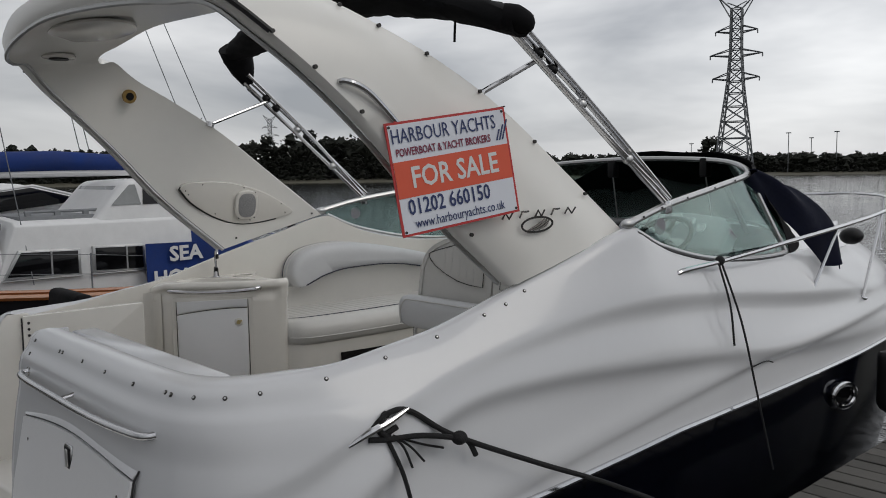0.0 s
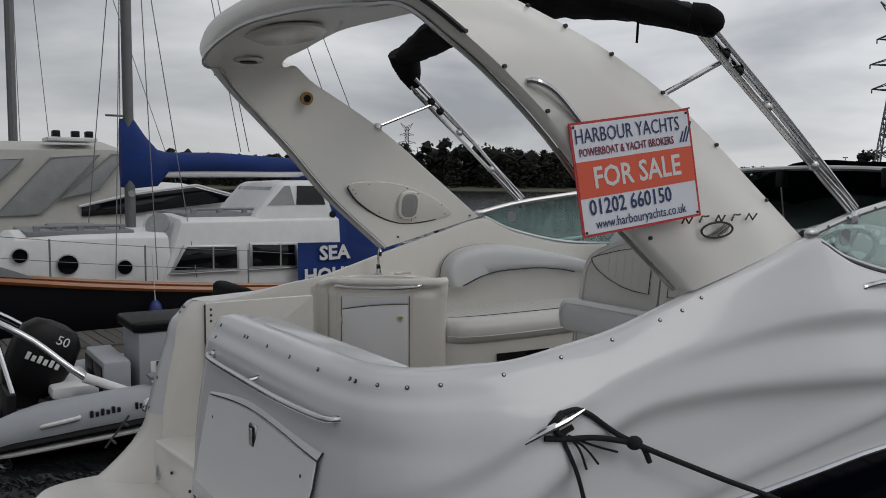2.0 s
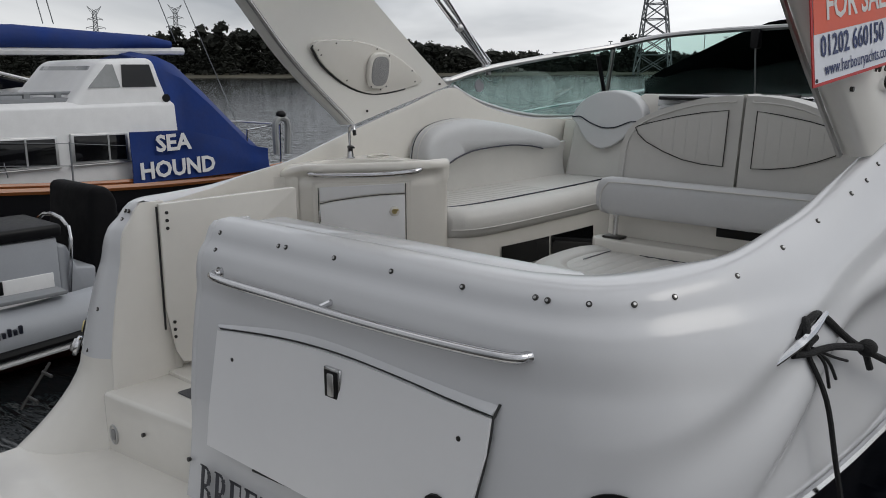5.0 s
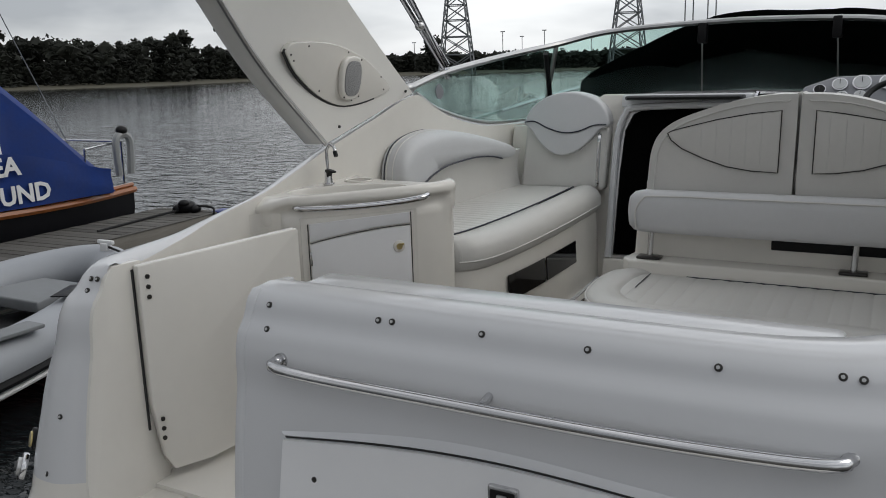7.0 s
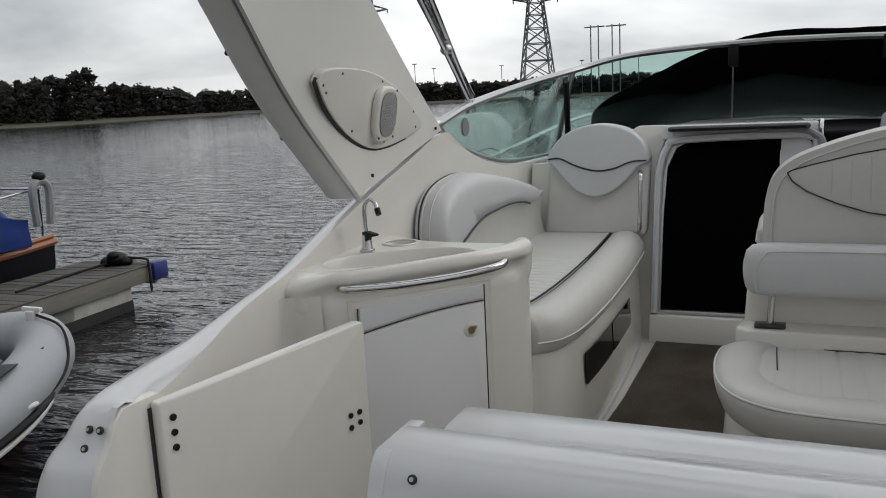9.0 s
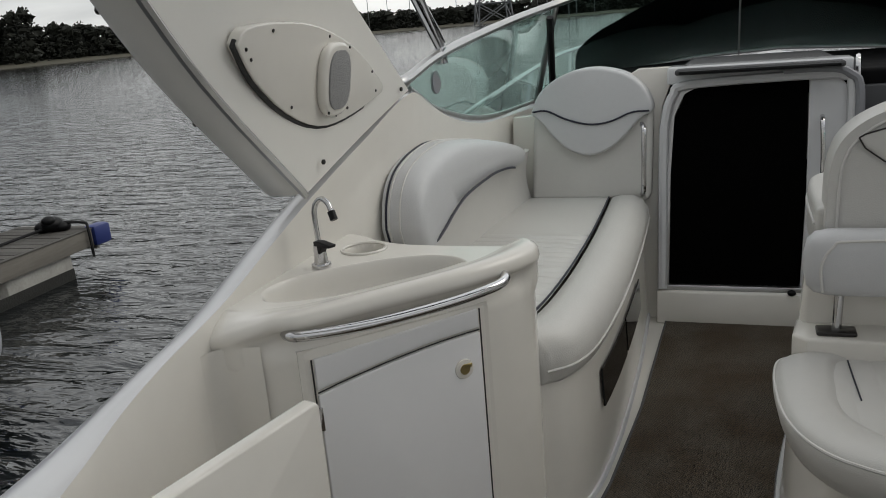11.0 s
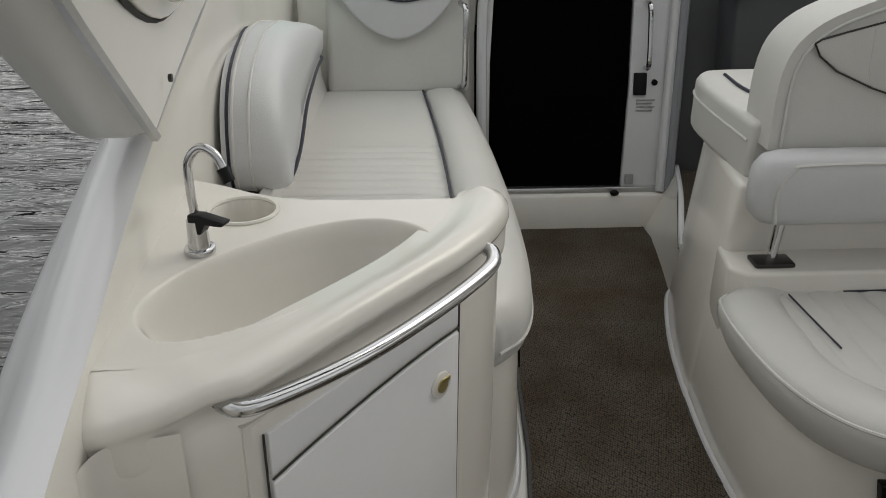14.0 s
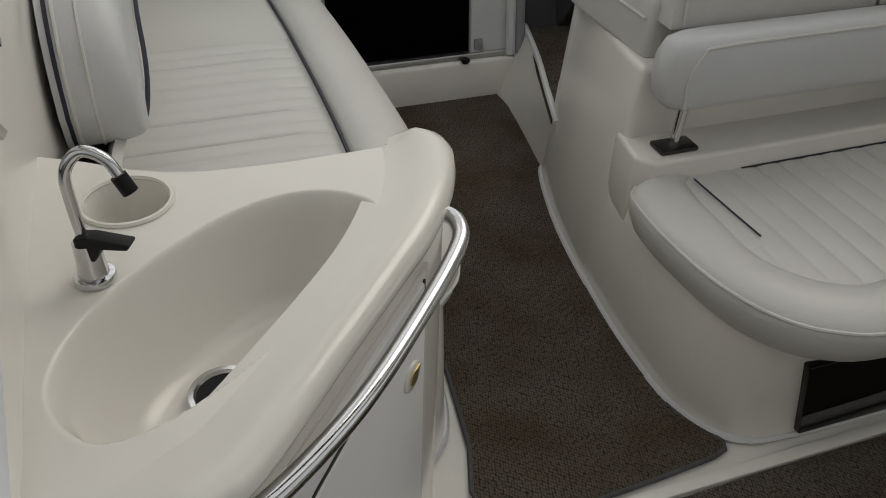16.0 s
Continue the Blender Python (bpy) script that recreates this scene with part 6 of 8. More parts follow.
# ---------------------------------------------------------------- bulkhead and cabin door
def build_bulkhead():
    def slant(z):
        return 3.36 + (z - 0.97) * 0.22
    def panel(pts, d0, d1, w=0.006):
        bm = prism(pts, d0, d1, "y", w)
        for v in bm.verts:
            v.co.y += slant(v.co.z)
        return bm
    # wall round the doorway
    wall = thing("cabin_bulkhead", (0, 3.4, 0.8), "cream moulded bulkhead round the cabin entrance", "bulkhead")
    part("side_panel", panel([(-1.32, 0.80), (-0.60, 0.80), (-0.60, 1.60), (-0.585, 1.80), (-0.54, 1.93), (-0.47, 1.965), (-0.47, 1.985), (-0.70, 1.985), (-0.85, 1.90), (-1.0, 1.80), (-1.33, 1.78)], 0.06, 0.12), GEL_IN, wall)
    part("threshold", panel([(-0.60, 0.80), (0.22, 0.80), (0.22, 0.955), (-0.60, 0.955)], -0.02, 0.12, 0.012), GEL_IN, wall)
    part("header", panel([(-0.56, 1.905), (0.24, 1.905), (0.24, 1.985), (-0.56, 1.985)], 0.0, 0.15, 0.012), GEL, wall)
    part("door_frame", tube([(-0.575, slant(0.96), 0.96), (-0.575, slant(1.6), 1.6), (-0.565, slant(1.76), 1.76), (-0.53, slant(1.86), 1.86), (-0.45, slant(1.905) - 0.01, 1.905), (0.1, slant(1.92) - 0.01, 1.92), (0.20, slant(1.91), 1.91), (0.235, slant(1.86), 1.86), (0.225, slant(1.5), 1.5), (0.205, slant(0.96), 0.96)], 0.022, 8, 5), GEL, wall)
    part("right_panel", panel([(0.22, 0.80), (1.30, 0.80), (1.30, 1.86), (0.25, 1.86), (0.24, 1.4)], 0.02, 0.12), DASH_DARK, wall)
    part("frame_edge", tube([(-0.05, slant(1.945) - 0.02, 1.945), (0.14, slant(1.945) - 0.02, 1.943), (0.225, slant(1.92) - 0.02, 1.915), (0.262, slant(1.84) - 0.02, 1.84), (0.255, slant(1.5) - 0.02, 1.5), (0.235, slant(0.97) - 0.02, 0.97)], 0.02, 8, 5), GREY_GEL, wall, "dark grey edge of the entrance")
    door = thing("cabin_door", (-0.2, 3.4, 0.96), "sliding cabin door with a flat black sheet for the dark opening", "door")
    # flat sheet across the doorway, coloured black for the dark inside
    opening_pts = [(-0.545, 0.975), (0.03, 0.975), (0.05, 1.4), (0.055, 1.86), (0.0, 1.895), (-0.40, 1.88), (-0.48, 1.85), (-0.525, 1.75), (-0.54, 1.5)]
    part("black_panel", panel(opening_pts, 0.03, 0.045, 0.002), BLACK_MAT, door, "flat black sheet standing for the dark doorway")
    part("bottom_track", panel([(-0.56, 0.955), (0.20, 0.955), (0.20, 0.978), (-0.56, 0.978)], 0.0, 0.06, 0.003), ALLOY, door)
    part("stile", panel([(0.035, 0.975), (0.20, 0.975), (0.205, 1.4), (0.225, 1.85), (0.19, 1.90), (0.06, 1.90), (0.055, 1.4)], 0.012, 0.05, 0.006), GEL, door, "white door stile with handle and latch")
    part("edge_strip", panel([(-0.565, 0.975), (-0.545, 0.975), (-0.54, 1.5), (-0.525, 1.76), (-0.48, 1.86), (-0.40, 1.90), (-0.42, 1.915), (-0.52, 1.87), (-0.55, 1.76), (-0.562, 1.5)], 0.01, 0.05, 0.002), ALLOY, door)
    part("pull_handle", tube([(0.115, slant(1.73) + 0.01, 1.735), (0.115, slant(1.71) - 0.035, 1.715), (0.118, slant(1.6) - 0.04, 1.6), (0.118, slant(1.48) - 0.035, 1.49), (0.118, slant(1.46) + 0.01, 1.47)], 0.011, 8, 4), CHROME, door)
    part("latch", panel([(0.07, 1.36), (0.125, 1.36), (0.125, 1.45), (0.07, 1.45)], 0.0, 0.02, 0.004), BLACK, door)
    part("keyhole", disc((0.16, slant(1.41) + 0.01, 1.41), (0, 1, 0), 0.013, 0.01, 12), BLACK, door)
    for k in range(4):
        part("notice_line", panel([(0.085, 1.335 - 0.014 * k), (0.165 - 0.01 * (k % 2), 1.335 - 0.014 * k), (0.165 - 0.01 * (k % 2), 1.341 - 0.014 * k), (0.085, 1.341 - 0.014 * k)], 0.009, 0.013, 0), SPEAKER, door)
    part("stopper", ball((0.0, slant(0.94) - 0.015, 0.962), 0.02, 0.014, 0.014, 10), BLACK, door)
    part("vent_clip", panel([(0.05, 0.99), (0.085, 0.99), (0.085, 1.03), (0.05, 1.03)], 0.0, 0.015, 0.002), SPEAKER, door)
    pole = thing("entry_grab_pole", (0.26, 3.5, 1.5), "tall polished steel grab pole beside the cabin door", "grab pole")
    part("pole_tube", tube([(0.275, 3.60, 1.50), (0.27, 3.54, 1.53), (0.262, 3.545, 1.70), (0.255, 3.57, 1.94), (0.258, 3.62, 1.985)], 0.013, 8, 5), CHROME, pole)
    # dash over the entrance
    dash = thing("dashboard", (0, 4.0, 1.97), "dark dashboard shelf under the windscreen", "dashboard")
    part("shelf", prism([(-0.98, 3.82), (-0.6, 3.74), (-0.5, 3.62), (0.28, 3.62), (0.42, 3.62), (1.25, 3.55), (1.30, 4.1), (1.0, 4.55), (0.5, 4.9), (-0.5, 4.9), (-0.9, 4.55), (-1.0, 4.1)], 1.83, 1.93, "z", 0.02), CANVAS_BLACK, dash)
    part("hatch_slide", prism([(-0.52, 3.5), (0.2, 3.5), (0.16, 4.3), (-0.48, 4.3)], 1.952, 1.978, "z", 0.01), STEP_MAT, dash)
    part("hatch_lip", box(-0.5, 0.18, 3.47, 3.51, 1.957, 1.973, 0.006), BLACK, dash)


build_bulkhead()


def build_helm():
    hm = thing("helm_console", (0.75, 3.4, 1.4), "grey helm console with round gauges and switches", "helm console")
    part("pod_base", prism([(3.28, 1.2), (3.55, 0.82), (3.62, 0.82), (3.62, 1.86), (3.36, 1.84)], 0.42, 1.28, "x", 0.02), DASH_DARK, hm)
    M = Matrix.Translation((0.90, 3.46, 1.925)) @ Matrix.Rotation(radians(-38), 4, "X")
    part("gauge_panel", moved(prism([(-0.40, -0.12), (0.42, -0.12), (0.44, 0.04), (0.36, 0.13), (0.1, 0.16), (-0.22, 0.15), (-0.38, 0.08)], -0.06, 0.05, "y", 0.02), M), GREY_GEL, hm, "curved grey gauge panel")
    part("lower_panel", moved(prism([(-0.27, -0.085), (-0.24, -0.115), (-0.18, -0.125), (0.14, -0.12), (0.2, -0.09), (0.14, -0.052), (-0.1, -0.045), (-0.22, -0.055)], -0.068, -0.056, "y", 0.004), M), VINYL_GREY, hm)
    for gx, gz, r in ((-0.29, 0.045, 0.034), (-0.19, 0.08, 0.042), (-0.175, 0.0, 0.034), (-0.08, 0.09, 0.05), (0.05, 0.09, 0.05), (0.16, 0.07, 0.04), (0.25, 0.03, 0.036), (-0.085, 0.005, 0.032)):
        g = part("gauge", moved(disc((gx, -0.066, gz), (0, 1, 0), r, 0.02, 20, 0.003), M), CHROME, hm)
        part("dial", moved(disc((gx, -0.076, gz), (0, 1, 0), r * 0.82, 0.006, 20), M), BLACK if gx < -0.18 and gz < 0.05 else DIAL, g)
        part("needle", moved(box(gx - 0.0015, gx + 0.0015, -0.082, -0.079, gz, gz + r * 0.7), M), SEAM, g)
    for k in range(6):
        part("switch", moved(disc((-0.18 + 0.052 * k, -0.072, -0.086), (0, 1, 0), 0.010, 0.012, 10), M), BLACK, hm)
    part("warning_label", moved(box(-0.33, -0.24, -0.068, -0.063, -0.165, -0.14), Matrix.Translation((0.92, 3.42, 1.95)) @ Matrix.Rotation(radians(-20), 4, "X")), DIAL, hm, "small pale warning label")
    part("label_line", moved(box(-0.325, -0.245, -0.0695, -0.067, -0.155, -0.150), Matrix.Translation((0.92, 3.42, 1.95)) @ Matrix.Rotation(radians(-20), 4, "X")), SIGN_MAROON, hm)
    part("cup_holder", disc((0.42, 3.36, 1.82), (0, 0, 1), 0.06, 0.06, 18, 0.006), GREY_GEL, hm)
    wh = thing("steering_wheel", (0.9, 3.15, 1.95), "black and white steering wheel with three spokes", "steering wheel")
    W = Matrix.Translation((1.03, 3.17, 1.94)) @ Matrix.Rotation(radians(-52), 4, "X")
    part("rim", moved(tube([(0.185 * math.cos(a), 0, 0.185 * math.sin(a)) for a in [2 * math.pi * k / 36 for k in range(36)]], 0.016, 10, closed=True), W), BLACK, wh)
    for a in (90, 210, 330):
        part("spoke", moved(tube([(0, 0.02, 0), (0.09 * math.cos(radians(a)), 0.015, 0.09 * math.sin(radians(a))), (0.18 * math.cos(radians(a)), 0, 0.18 * math.sin(radians(a)))], [0.024, 0.02, 0.015], 8), W), BLACK, wh)
    part("hub", moved(disc((0, 0.005, 0), (0, 1, 0), 0.05, 0.04, 20, 0.008), W), GREY_GEL, wh)
    part("column", moved(tube([(0, 0, 0), (0, 0.34, 0)], 0.03, 10), W), BLACK, wh)


build_helm()

# ---------------------------------------------------------------- helm seat and after bench
def build_seats():
    bs = thing("seat_base", (0.6, 2.2, 0.80), "cream moulded base under helm seat and after bench", "seat base")
    edge = smooth_path([(1.28, 2.74, 0), (0.25, 2.74, 0), (0.12, 2.735, 0), (0.055, 2.69, 0), (-0.035, 2.36, 0), (-0.085, 2.0, 0), (-0.10, 1.75, 0), (-0.085, 1.57, 0), (0.0, 1.44, 0), (0.2, 1.41, 0), (0.6, 1.405, 0), (1.28, 1.40, 0)], 5)
    lowb = [(p.x, p.y) for p in edge]
    bm = prism(lowb, 0.795, 1.15, "z", 0.015)
    for v in bm.verts:
        if v.co.x < 0.5:
            v.co.x += 0.045 * (v.co.z - 0.8) / 0.7
    part("lower_base", bm, GEL_IN, bs)
    part("kick_trim", tube([(x - 0.006, y, 0.812) for x, y in lowb[5:-4]], 0.010, 6), GEL, bs)
    upper = [(1.28, 2.742), (0.25, 2.743), (0.12, 2.738)] + [(p.x - 0.004, p.y) for p in edge if 2.1 < p.y < 2.72 and p.x < 0.1] + [(-0.075, 2.075), (1.28, 2.075)]
    bm = prism(upper, 0.797, 1.50, "z", 0.02)
    for v in bm.verts:
        if v.co.x < 0.5:
            v.co.x += 0.045 * (v.co.z - 0.8) / 0.7
        if v.co.y > 2.5:
            v.co.y -= 0.02 * (v.co.z - 0.8) / 0.7
    part("upper_base", bm, GEL_IN, bs)
    part("bench_back_shelf", prism([(1.28, 2.12), (-0.05, 2.12), (-0.07, 1.98), (-0.03, 1.94), (1.28, 1.94)], 1.10, 1.302, "z", 0.012), GEL_IN, bs)
    part("shelf_notch", box(0.565, 1.22, 2.066, 2.08, 1.366, 1.42, 0.003), BLACK, bs)
    part("bench_vent", prism([(0.135, 0.828), (0.75, 0.815), (0.75, 1.05), (0.085, 1.068)], 1.396, 1.44, "y", 0.004), TINT, bs, "dark smoked panel under the bench")
    lo = smooth_path([(0.045, 2.60, 0.80), (0.085, 2.85, 0.80), (0.12, 3.1, 0.80), (0.145, 3.36, 0.80)], 4)
    hi = smooth_path([(0.035, 2.60, 1.055), (0.115, 2.85, 1.05), (0.195, 3.1, 1.05), (0.275, 3.40, 1.05)], 4)
    step = part("footwell_side", sheet(lambda u, v: lo[u].lerp(hi[u], v), list(range(len(lo))), lin(0, 1, 5), 0.012), GEL_IN, bs)
    part("footwell_rim", tube([p + Vector((0.006, 0, 0.004)) for p in hi], 0.012, 8), GEL, step)
    part("footwell_carpet", prism([(0.05, 2.66), (0.29, 3.42), (1.2, 3.42), (1.2, 2.70)], 1.02, 1.042, "z", 0.004), CARPET, bs, "woven carpet on the raised helm footwell")
    # bench cushion
    bn = thing("after_bench", (0.6, 1.7, 1.15), "white pleated vinyl bench cushion with navy piping", "bench seat")
    ol = smooth_path([(-0.09, 1.945, 0), (-0.125, 1.90, 0), (-0.135, 1.75, 0), (-0.115, 1.56, 0), (-0.06, 1.42, 0), (0.03, 1.335, 0), (0.18, 1.29, 0), (0.6, 1.275, 0), (1.25, 1.27, 0)], 5)
    rings = []
    for p in ol:
        d = Vector((max(0.0, min(1.0, (0.35 - p.x) / 0.35)), max(0.0, min(1.0, (1.75 - p.y) / 0.3)), 0))
        d = d.normalized() if d.length > 0 else Vector((1, 0, 0))
        r = []
        for off, z in ((0.10, 1.12), (0.055, 1.122), (0.036, 1.14), (0.018, 1.18), (0.010, 1.215), (0.013, 1.238), (0.037, 1.254), (0.085, 1.264), (0.135, 1.26), (0.17, 1.248), (0.18, 1.22), (0.18, 1.12)):
            q = p + d * off
            r.append((q.x, q.y, z))
        rings.append(r)
    part("edge_roll", loft(rings), VINYL, bn, "", 60)
    def pleats(u, v):
        pl = 0.006 * abs(math.sin(math.pi * u / 0.07)) ** 0.4
        y0 = 1.395 + 1.3 * max(0, 0.14 - u)
        return (u, y0 + v * (1.96 - y0), 1.238 + pl + 0.006 * math.sin(math.pi * v))
    part("pleated_middle", sheet(pleats, lin(-0.03, 1.26, 280), lin(0, 1, 8)), VINYL, bn, "pleated white vinyl", 60)
    part("piping", tube([(0.078, 1.92, 1.249), (0.08, 1.80, 1.251), (0.084, 1.655, 1.253)], 0.0024, 6, 5), PIPING, bn, "dark navy piping")
    part("piping", tube([(r[5][0], r[5][1], r[5][2]) for r in rings], 0.0045, 6), PIPE_W, bn)
    part("piping", tube([(0.235, 1.936, 1.2445), (0.6, 1.937, 1.2445), (1.2, 1.937, 1.2445)], 0.003, 6), PIPING, bn, "dark navy piping")
    # roll backrest on posts
    rb = thing("bench_backrest", (0.6, 1.98, 1.30), "padded white vinyl roll backrest on steel posts", "backrest")
    rings = []
    for k, x in enumerate([-0.045, -0.035, -0.015, 0.02, 0.06] + lin(0.1, 1.25, 12)):
        s = (0.25, 0.7, 0.9, 0.98, 1.0)[k] if k < 5 else 1.0
        cy, cz = 1.99, 1.525
        rings.append([(x, cy + 0.062 * s * math.copysign(abs(math.cos(a)) ** 0.7, math.cos(a)), cz + 0.098 * s * math.copysign(abs(math.sin(a)) ** 0.7, math.sin(a))) for a in [2 * math.pi * j / 20 for j in range(20)]])
    part("roll", loft(rings), VINYL_GREY, rb, "", 70)
    part("piping", tube([(0.005, 1.928, 1.45), (0.0, 1.93, 1.53), (0.03, 1.935, 1.585), (0.08, 1.94, 1.60), (0.4, 1.94, 1.603), (1.25, 1.94, 1.603)], 0.0045, 6, 4), PIPE_W, rb)
    for x in (0.052, 0.896):
        pt = part("post", tube([(x, 2.0, 1.30), (x + 0.006, 2.0, 1.45)], 0.0135, 10), CHROME, rb)
        part("foot_plate", box(x - 0.055, x + 0.055, 1.965, 2.03, 1.302, 1.316, 0.006), SNAP, pt)
    # two helm seat backs
    for k, (x0, x1) in enumerate(((0.015, 0.635), (0.65, 1.25))):
        st = thing("helm_chair", ((x0 + x1) / 2, 2.2, 1.5), "white vinyl helm seat with a quilted back panel", "seat", "helm seats")
        mx = (lambda x: x) if k == 0 else (lambda x: x0 + x1 - x)
        ol2 = smooth_path([(mx(x1), 1.60, 0), (mx(x1), 2.0, 0), (mx(x1 - 0.02), 2.035, 0), (mx(x1 - 0.2), 2.02, 0), (mx(x0 + 0.22), 1.965, 0), (mx(x0 + 0.08), 1.90, 0), (mx(x0 + 0.015), 1.80, 0), (mx(x0), 1.60, 0)], 5)
        bm = prism([(p.x, p.y) for p in ol2], 0.0, 0.16, "y", 0.03, 4)
        for v in bm.verts:
            v.co.y += 2.06 + (v.co.z - 1.6) * 0.12
        part("backrest", bm, VINYL, st, "", 60)
        edge = [(p.x, 2.055 + (p.y - 1.6) * 0.12, p.y) for p in ol2]
        mid_x, inset = (x0 + x1) / 2, []
        for p in ol2[7:]:
            q = Vector((p.x - mid_x, p.y - 1.70, 0))
            inset.append((mid_x + q.x * 0.90, 2.056 + (p.y - 1.6) * 0.12, max(1.6, 1.70 + q.y * 0.91)))
        part("piping", tube(inset, 0.0042, 6), PIPE_W, st)
        tri = [(mx(x0 + 0.083), 1.868), (mx(x0 + 0.10), 1.878), (mx(x0 + 0.16), 1.895), (mx(x0 + 0.30), 1.93), (mx(x0 + 0.44), 1.955), (mx(x1 - 0.06), 1.968), (mx(x1 - 0.06), 1.705), (mx(x0 + 0.45), 1.71), (mx(x0 + 0.35), 1.725), (mx(x0 + 0.25), 1.757), (mx(x0 + 0.15), 1.80), (mx(x0 + 0.10), 1.838)]
        bm = prism(tri, -0.009, 0.02, "y", 0.006, 3)
        for v in bm.verts:
            v.co.y += 2.06 + (v.co.z - 1.6) * 0.12
        part("quilted_panel", bm, VINYL, st, "", 60)
        part("panel_piping", tube([(x, 2.052 + (z - 1.6) * 0.12, z) for x, z in tri + tri[:1]], 0.0026, 6), SNAP, st)
        for j in range(1, 6):
            x = mx(x0 + 0.17 + 0.063 * j)
            za, zb = itp(0.17 + 0.063 * j, (0.1, 0.3, 0.56), (1.87, 1.922, 1.96)), itp(0.17 + 0.063 * j, (0.15, 0.25, 0.35, 0.6), (1.81, 1.767, 1.735, 1.715))
            part("seam", tube([(x, 2.051 + (za - 1.6) * 0.12, za), (x, 2.051 + (zb - 1.6) * 0.12, zb)], 0.0016, 5), PIPE_W, st)
        sx0, sx1 = (x0 - 0.02, x1) if k == 0 else (x0, x1 + 0.02)
        bm = prism([(p.x, p.y) for p in smooth_path([(sx0, 2.12, 0), (sx0, 2.5, 0), (sx0 + 0.04, 2.66, 0), (sx0 + 0.15, 2.71, 0), (sx1 - 0.1, 2.71, 0), (sx1, 2.66, 0), (sx1, 2.12, 0)], 4)], 1.49, 1.655, "z", 0.035, 4)
        part("seat_cushion", bm, VINYL, st, "", 60)
        part("piping", tube([(p.x, p.y, 1.60) for p in smooth_path([(sx0 - 0.002, 2.14, 0), (sx0 - 0.002, 2.5, 0), (sx0 + 0.04, 2.665, 0), (sx0 + 0.15, 2.713, 0), (sx1 - 0.1, 2.713, 0)], 4)], 0.004, 6), PIPE_W, st)
        part("piping", tube([(sx0 + 0.11, 2.62, 1.657), (sx0 + 0.10, 2.45, 1.659), (sx0 + 0.13, 2.25, 1.658)], 0.0055, 6, 4), PIPING, st, "dark navy piping")


build_seats()

# ---------------------------------------------------------------- neighbours: sailing boat, cruiser, inflatable, pontoons
def build_sailing_boat():
    sb = thing("sailing_boat", (-10.3, 2.5, WATER), "white sailing boat with dark hull and varnished rubbing strake", "sailing boat")
    cx = -10.35
    Y = (-4.2, -3.4, -2.2, -0.7, 1.0, 2.85, 4.5, 6.0, 7.15)
    HW = (0.03, 0.38, 0.82, 1.15, 1.32, 1.36, 1.34, 1.22, 1.0)
    SH = (1.28, 1.18, 1.08, 0.97, 0.78, 0.62, 0.53, 0.50, 0.52)
    ys = lin(-4.2, 7.15, 40)
    rings, rows = [], []
    for y in ys:
        w, z = curve(y, Y, HW), curve(y, Y, SH)
        rows.append([(cx + w, y, z), (cx + w * 0.98, y, z - 0.3), (cx + w * 0.86, y, WATER + 0.05), (cx + w * 0.6, y, WATER - 0.3), (cx - w * 0.6, y, WATER - 0.3), (cx - w * 0.86, y, WATER + 0.05), (cx - w * 0.98, y, z - 0.3), (cx - w, y, z)])
    part("hull", loft(rows), HULL_BLACK, sb, "black painted hull")
    part("deck", sheet(lambda u, v: (cx + curve(u, Y, HW) * v, u, curve(u, Y, SH) + 0.01), ys, lin(-1, 1, 5), 0.02), DECK_GREY, sb)
    for s in (1, -1):
        part("rubbing_strake", tube([(cx + s * (curve(y, Y, HW) + 0.02), y, curve(y, Y, SH) - 0.02) for y in ys], 0.05, 6), TEAK, sb, "varnished wooden strake")
        part("toe_rail", tube([(cx + s * (curve(y, Y, HW) - 0.03), y, curve(y, Y, SH) + 0.05) for y in ys], 0.035, 6), TEAK, sb)
        part("bulwark", sheet(lambda u, v: (cx + s * (curve(u, Y, HW) - 0.01), u, curve(u, Y, SH) + 0.04 + v * itp(u, (-3.5, -0.5, 0.2), (0.24, 0.2, 0.0))), lin(-3.5, 0.2, 14), [0, 1], 0.02), DECK_GREY, sb)
    def house(y0, y1, hw0, hw1, z0, top, slope0, slope1, name, mat=LETTER_W):
        rg = []
        for y, zt in ((y0, z0 + 0.05), (y0 + slope0, top), (y1 - slope1, top), (y1, z0 + 0.05)):
            hw = hw0 + (hw1 - hw0) * (y - y0) / (y1 - y0)
            rg.append([(cx - hw, y, z0 - 0.2), (cx - hw * 0.97, y, zt - 0.06), (cx - hw * 0.86, y, zt), (cx, y, zt + 0.05), (cx + hw * 0.86, y, zt), (cx + hw * 0.97, y, zt - 0.06), (cx + hw, y, z0 - 0.2)])
        return part(name, bevelled(loft(rg), 0.02, 2, 30), mat, sb)
    house(-0.55, 2.1, 0.85, 1.15, 0.85, 1.50, 0.5, 0.05, "forward_coachroof")
    house(1.9, 5.0, 1.18, 1.2, 0.65, 1.72, 0.35, 0.05, "main_coachroof")
    # doghouse with slanted windows
    dg = part("doghouse", bevelled(loft([[(cx - 1.1, 3.35, 1.6), (cx + 1.1, 3.35, 1.6), (cx + 1.1, 4.95, 1.6), (cx - 1.1, 4.95, 1.6)], [(cx - 1.0, 3.95, 2.30), (cx + 1.0, 3.95, 2.30), (cx + 1.0, 4.75, 2.34), (cx - 1.0, 4.75, 2.34)]]), 0.11, 5), LETTER_W, sb)
    def side_x(z):
        return cx + 1.1 - (z - 1.6) / 0.72 * 0.1 + 0.012
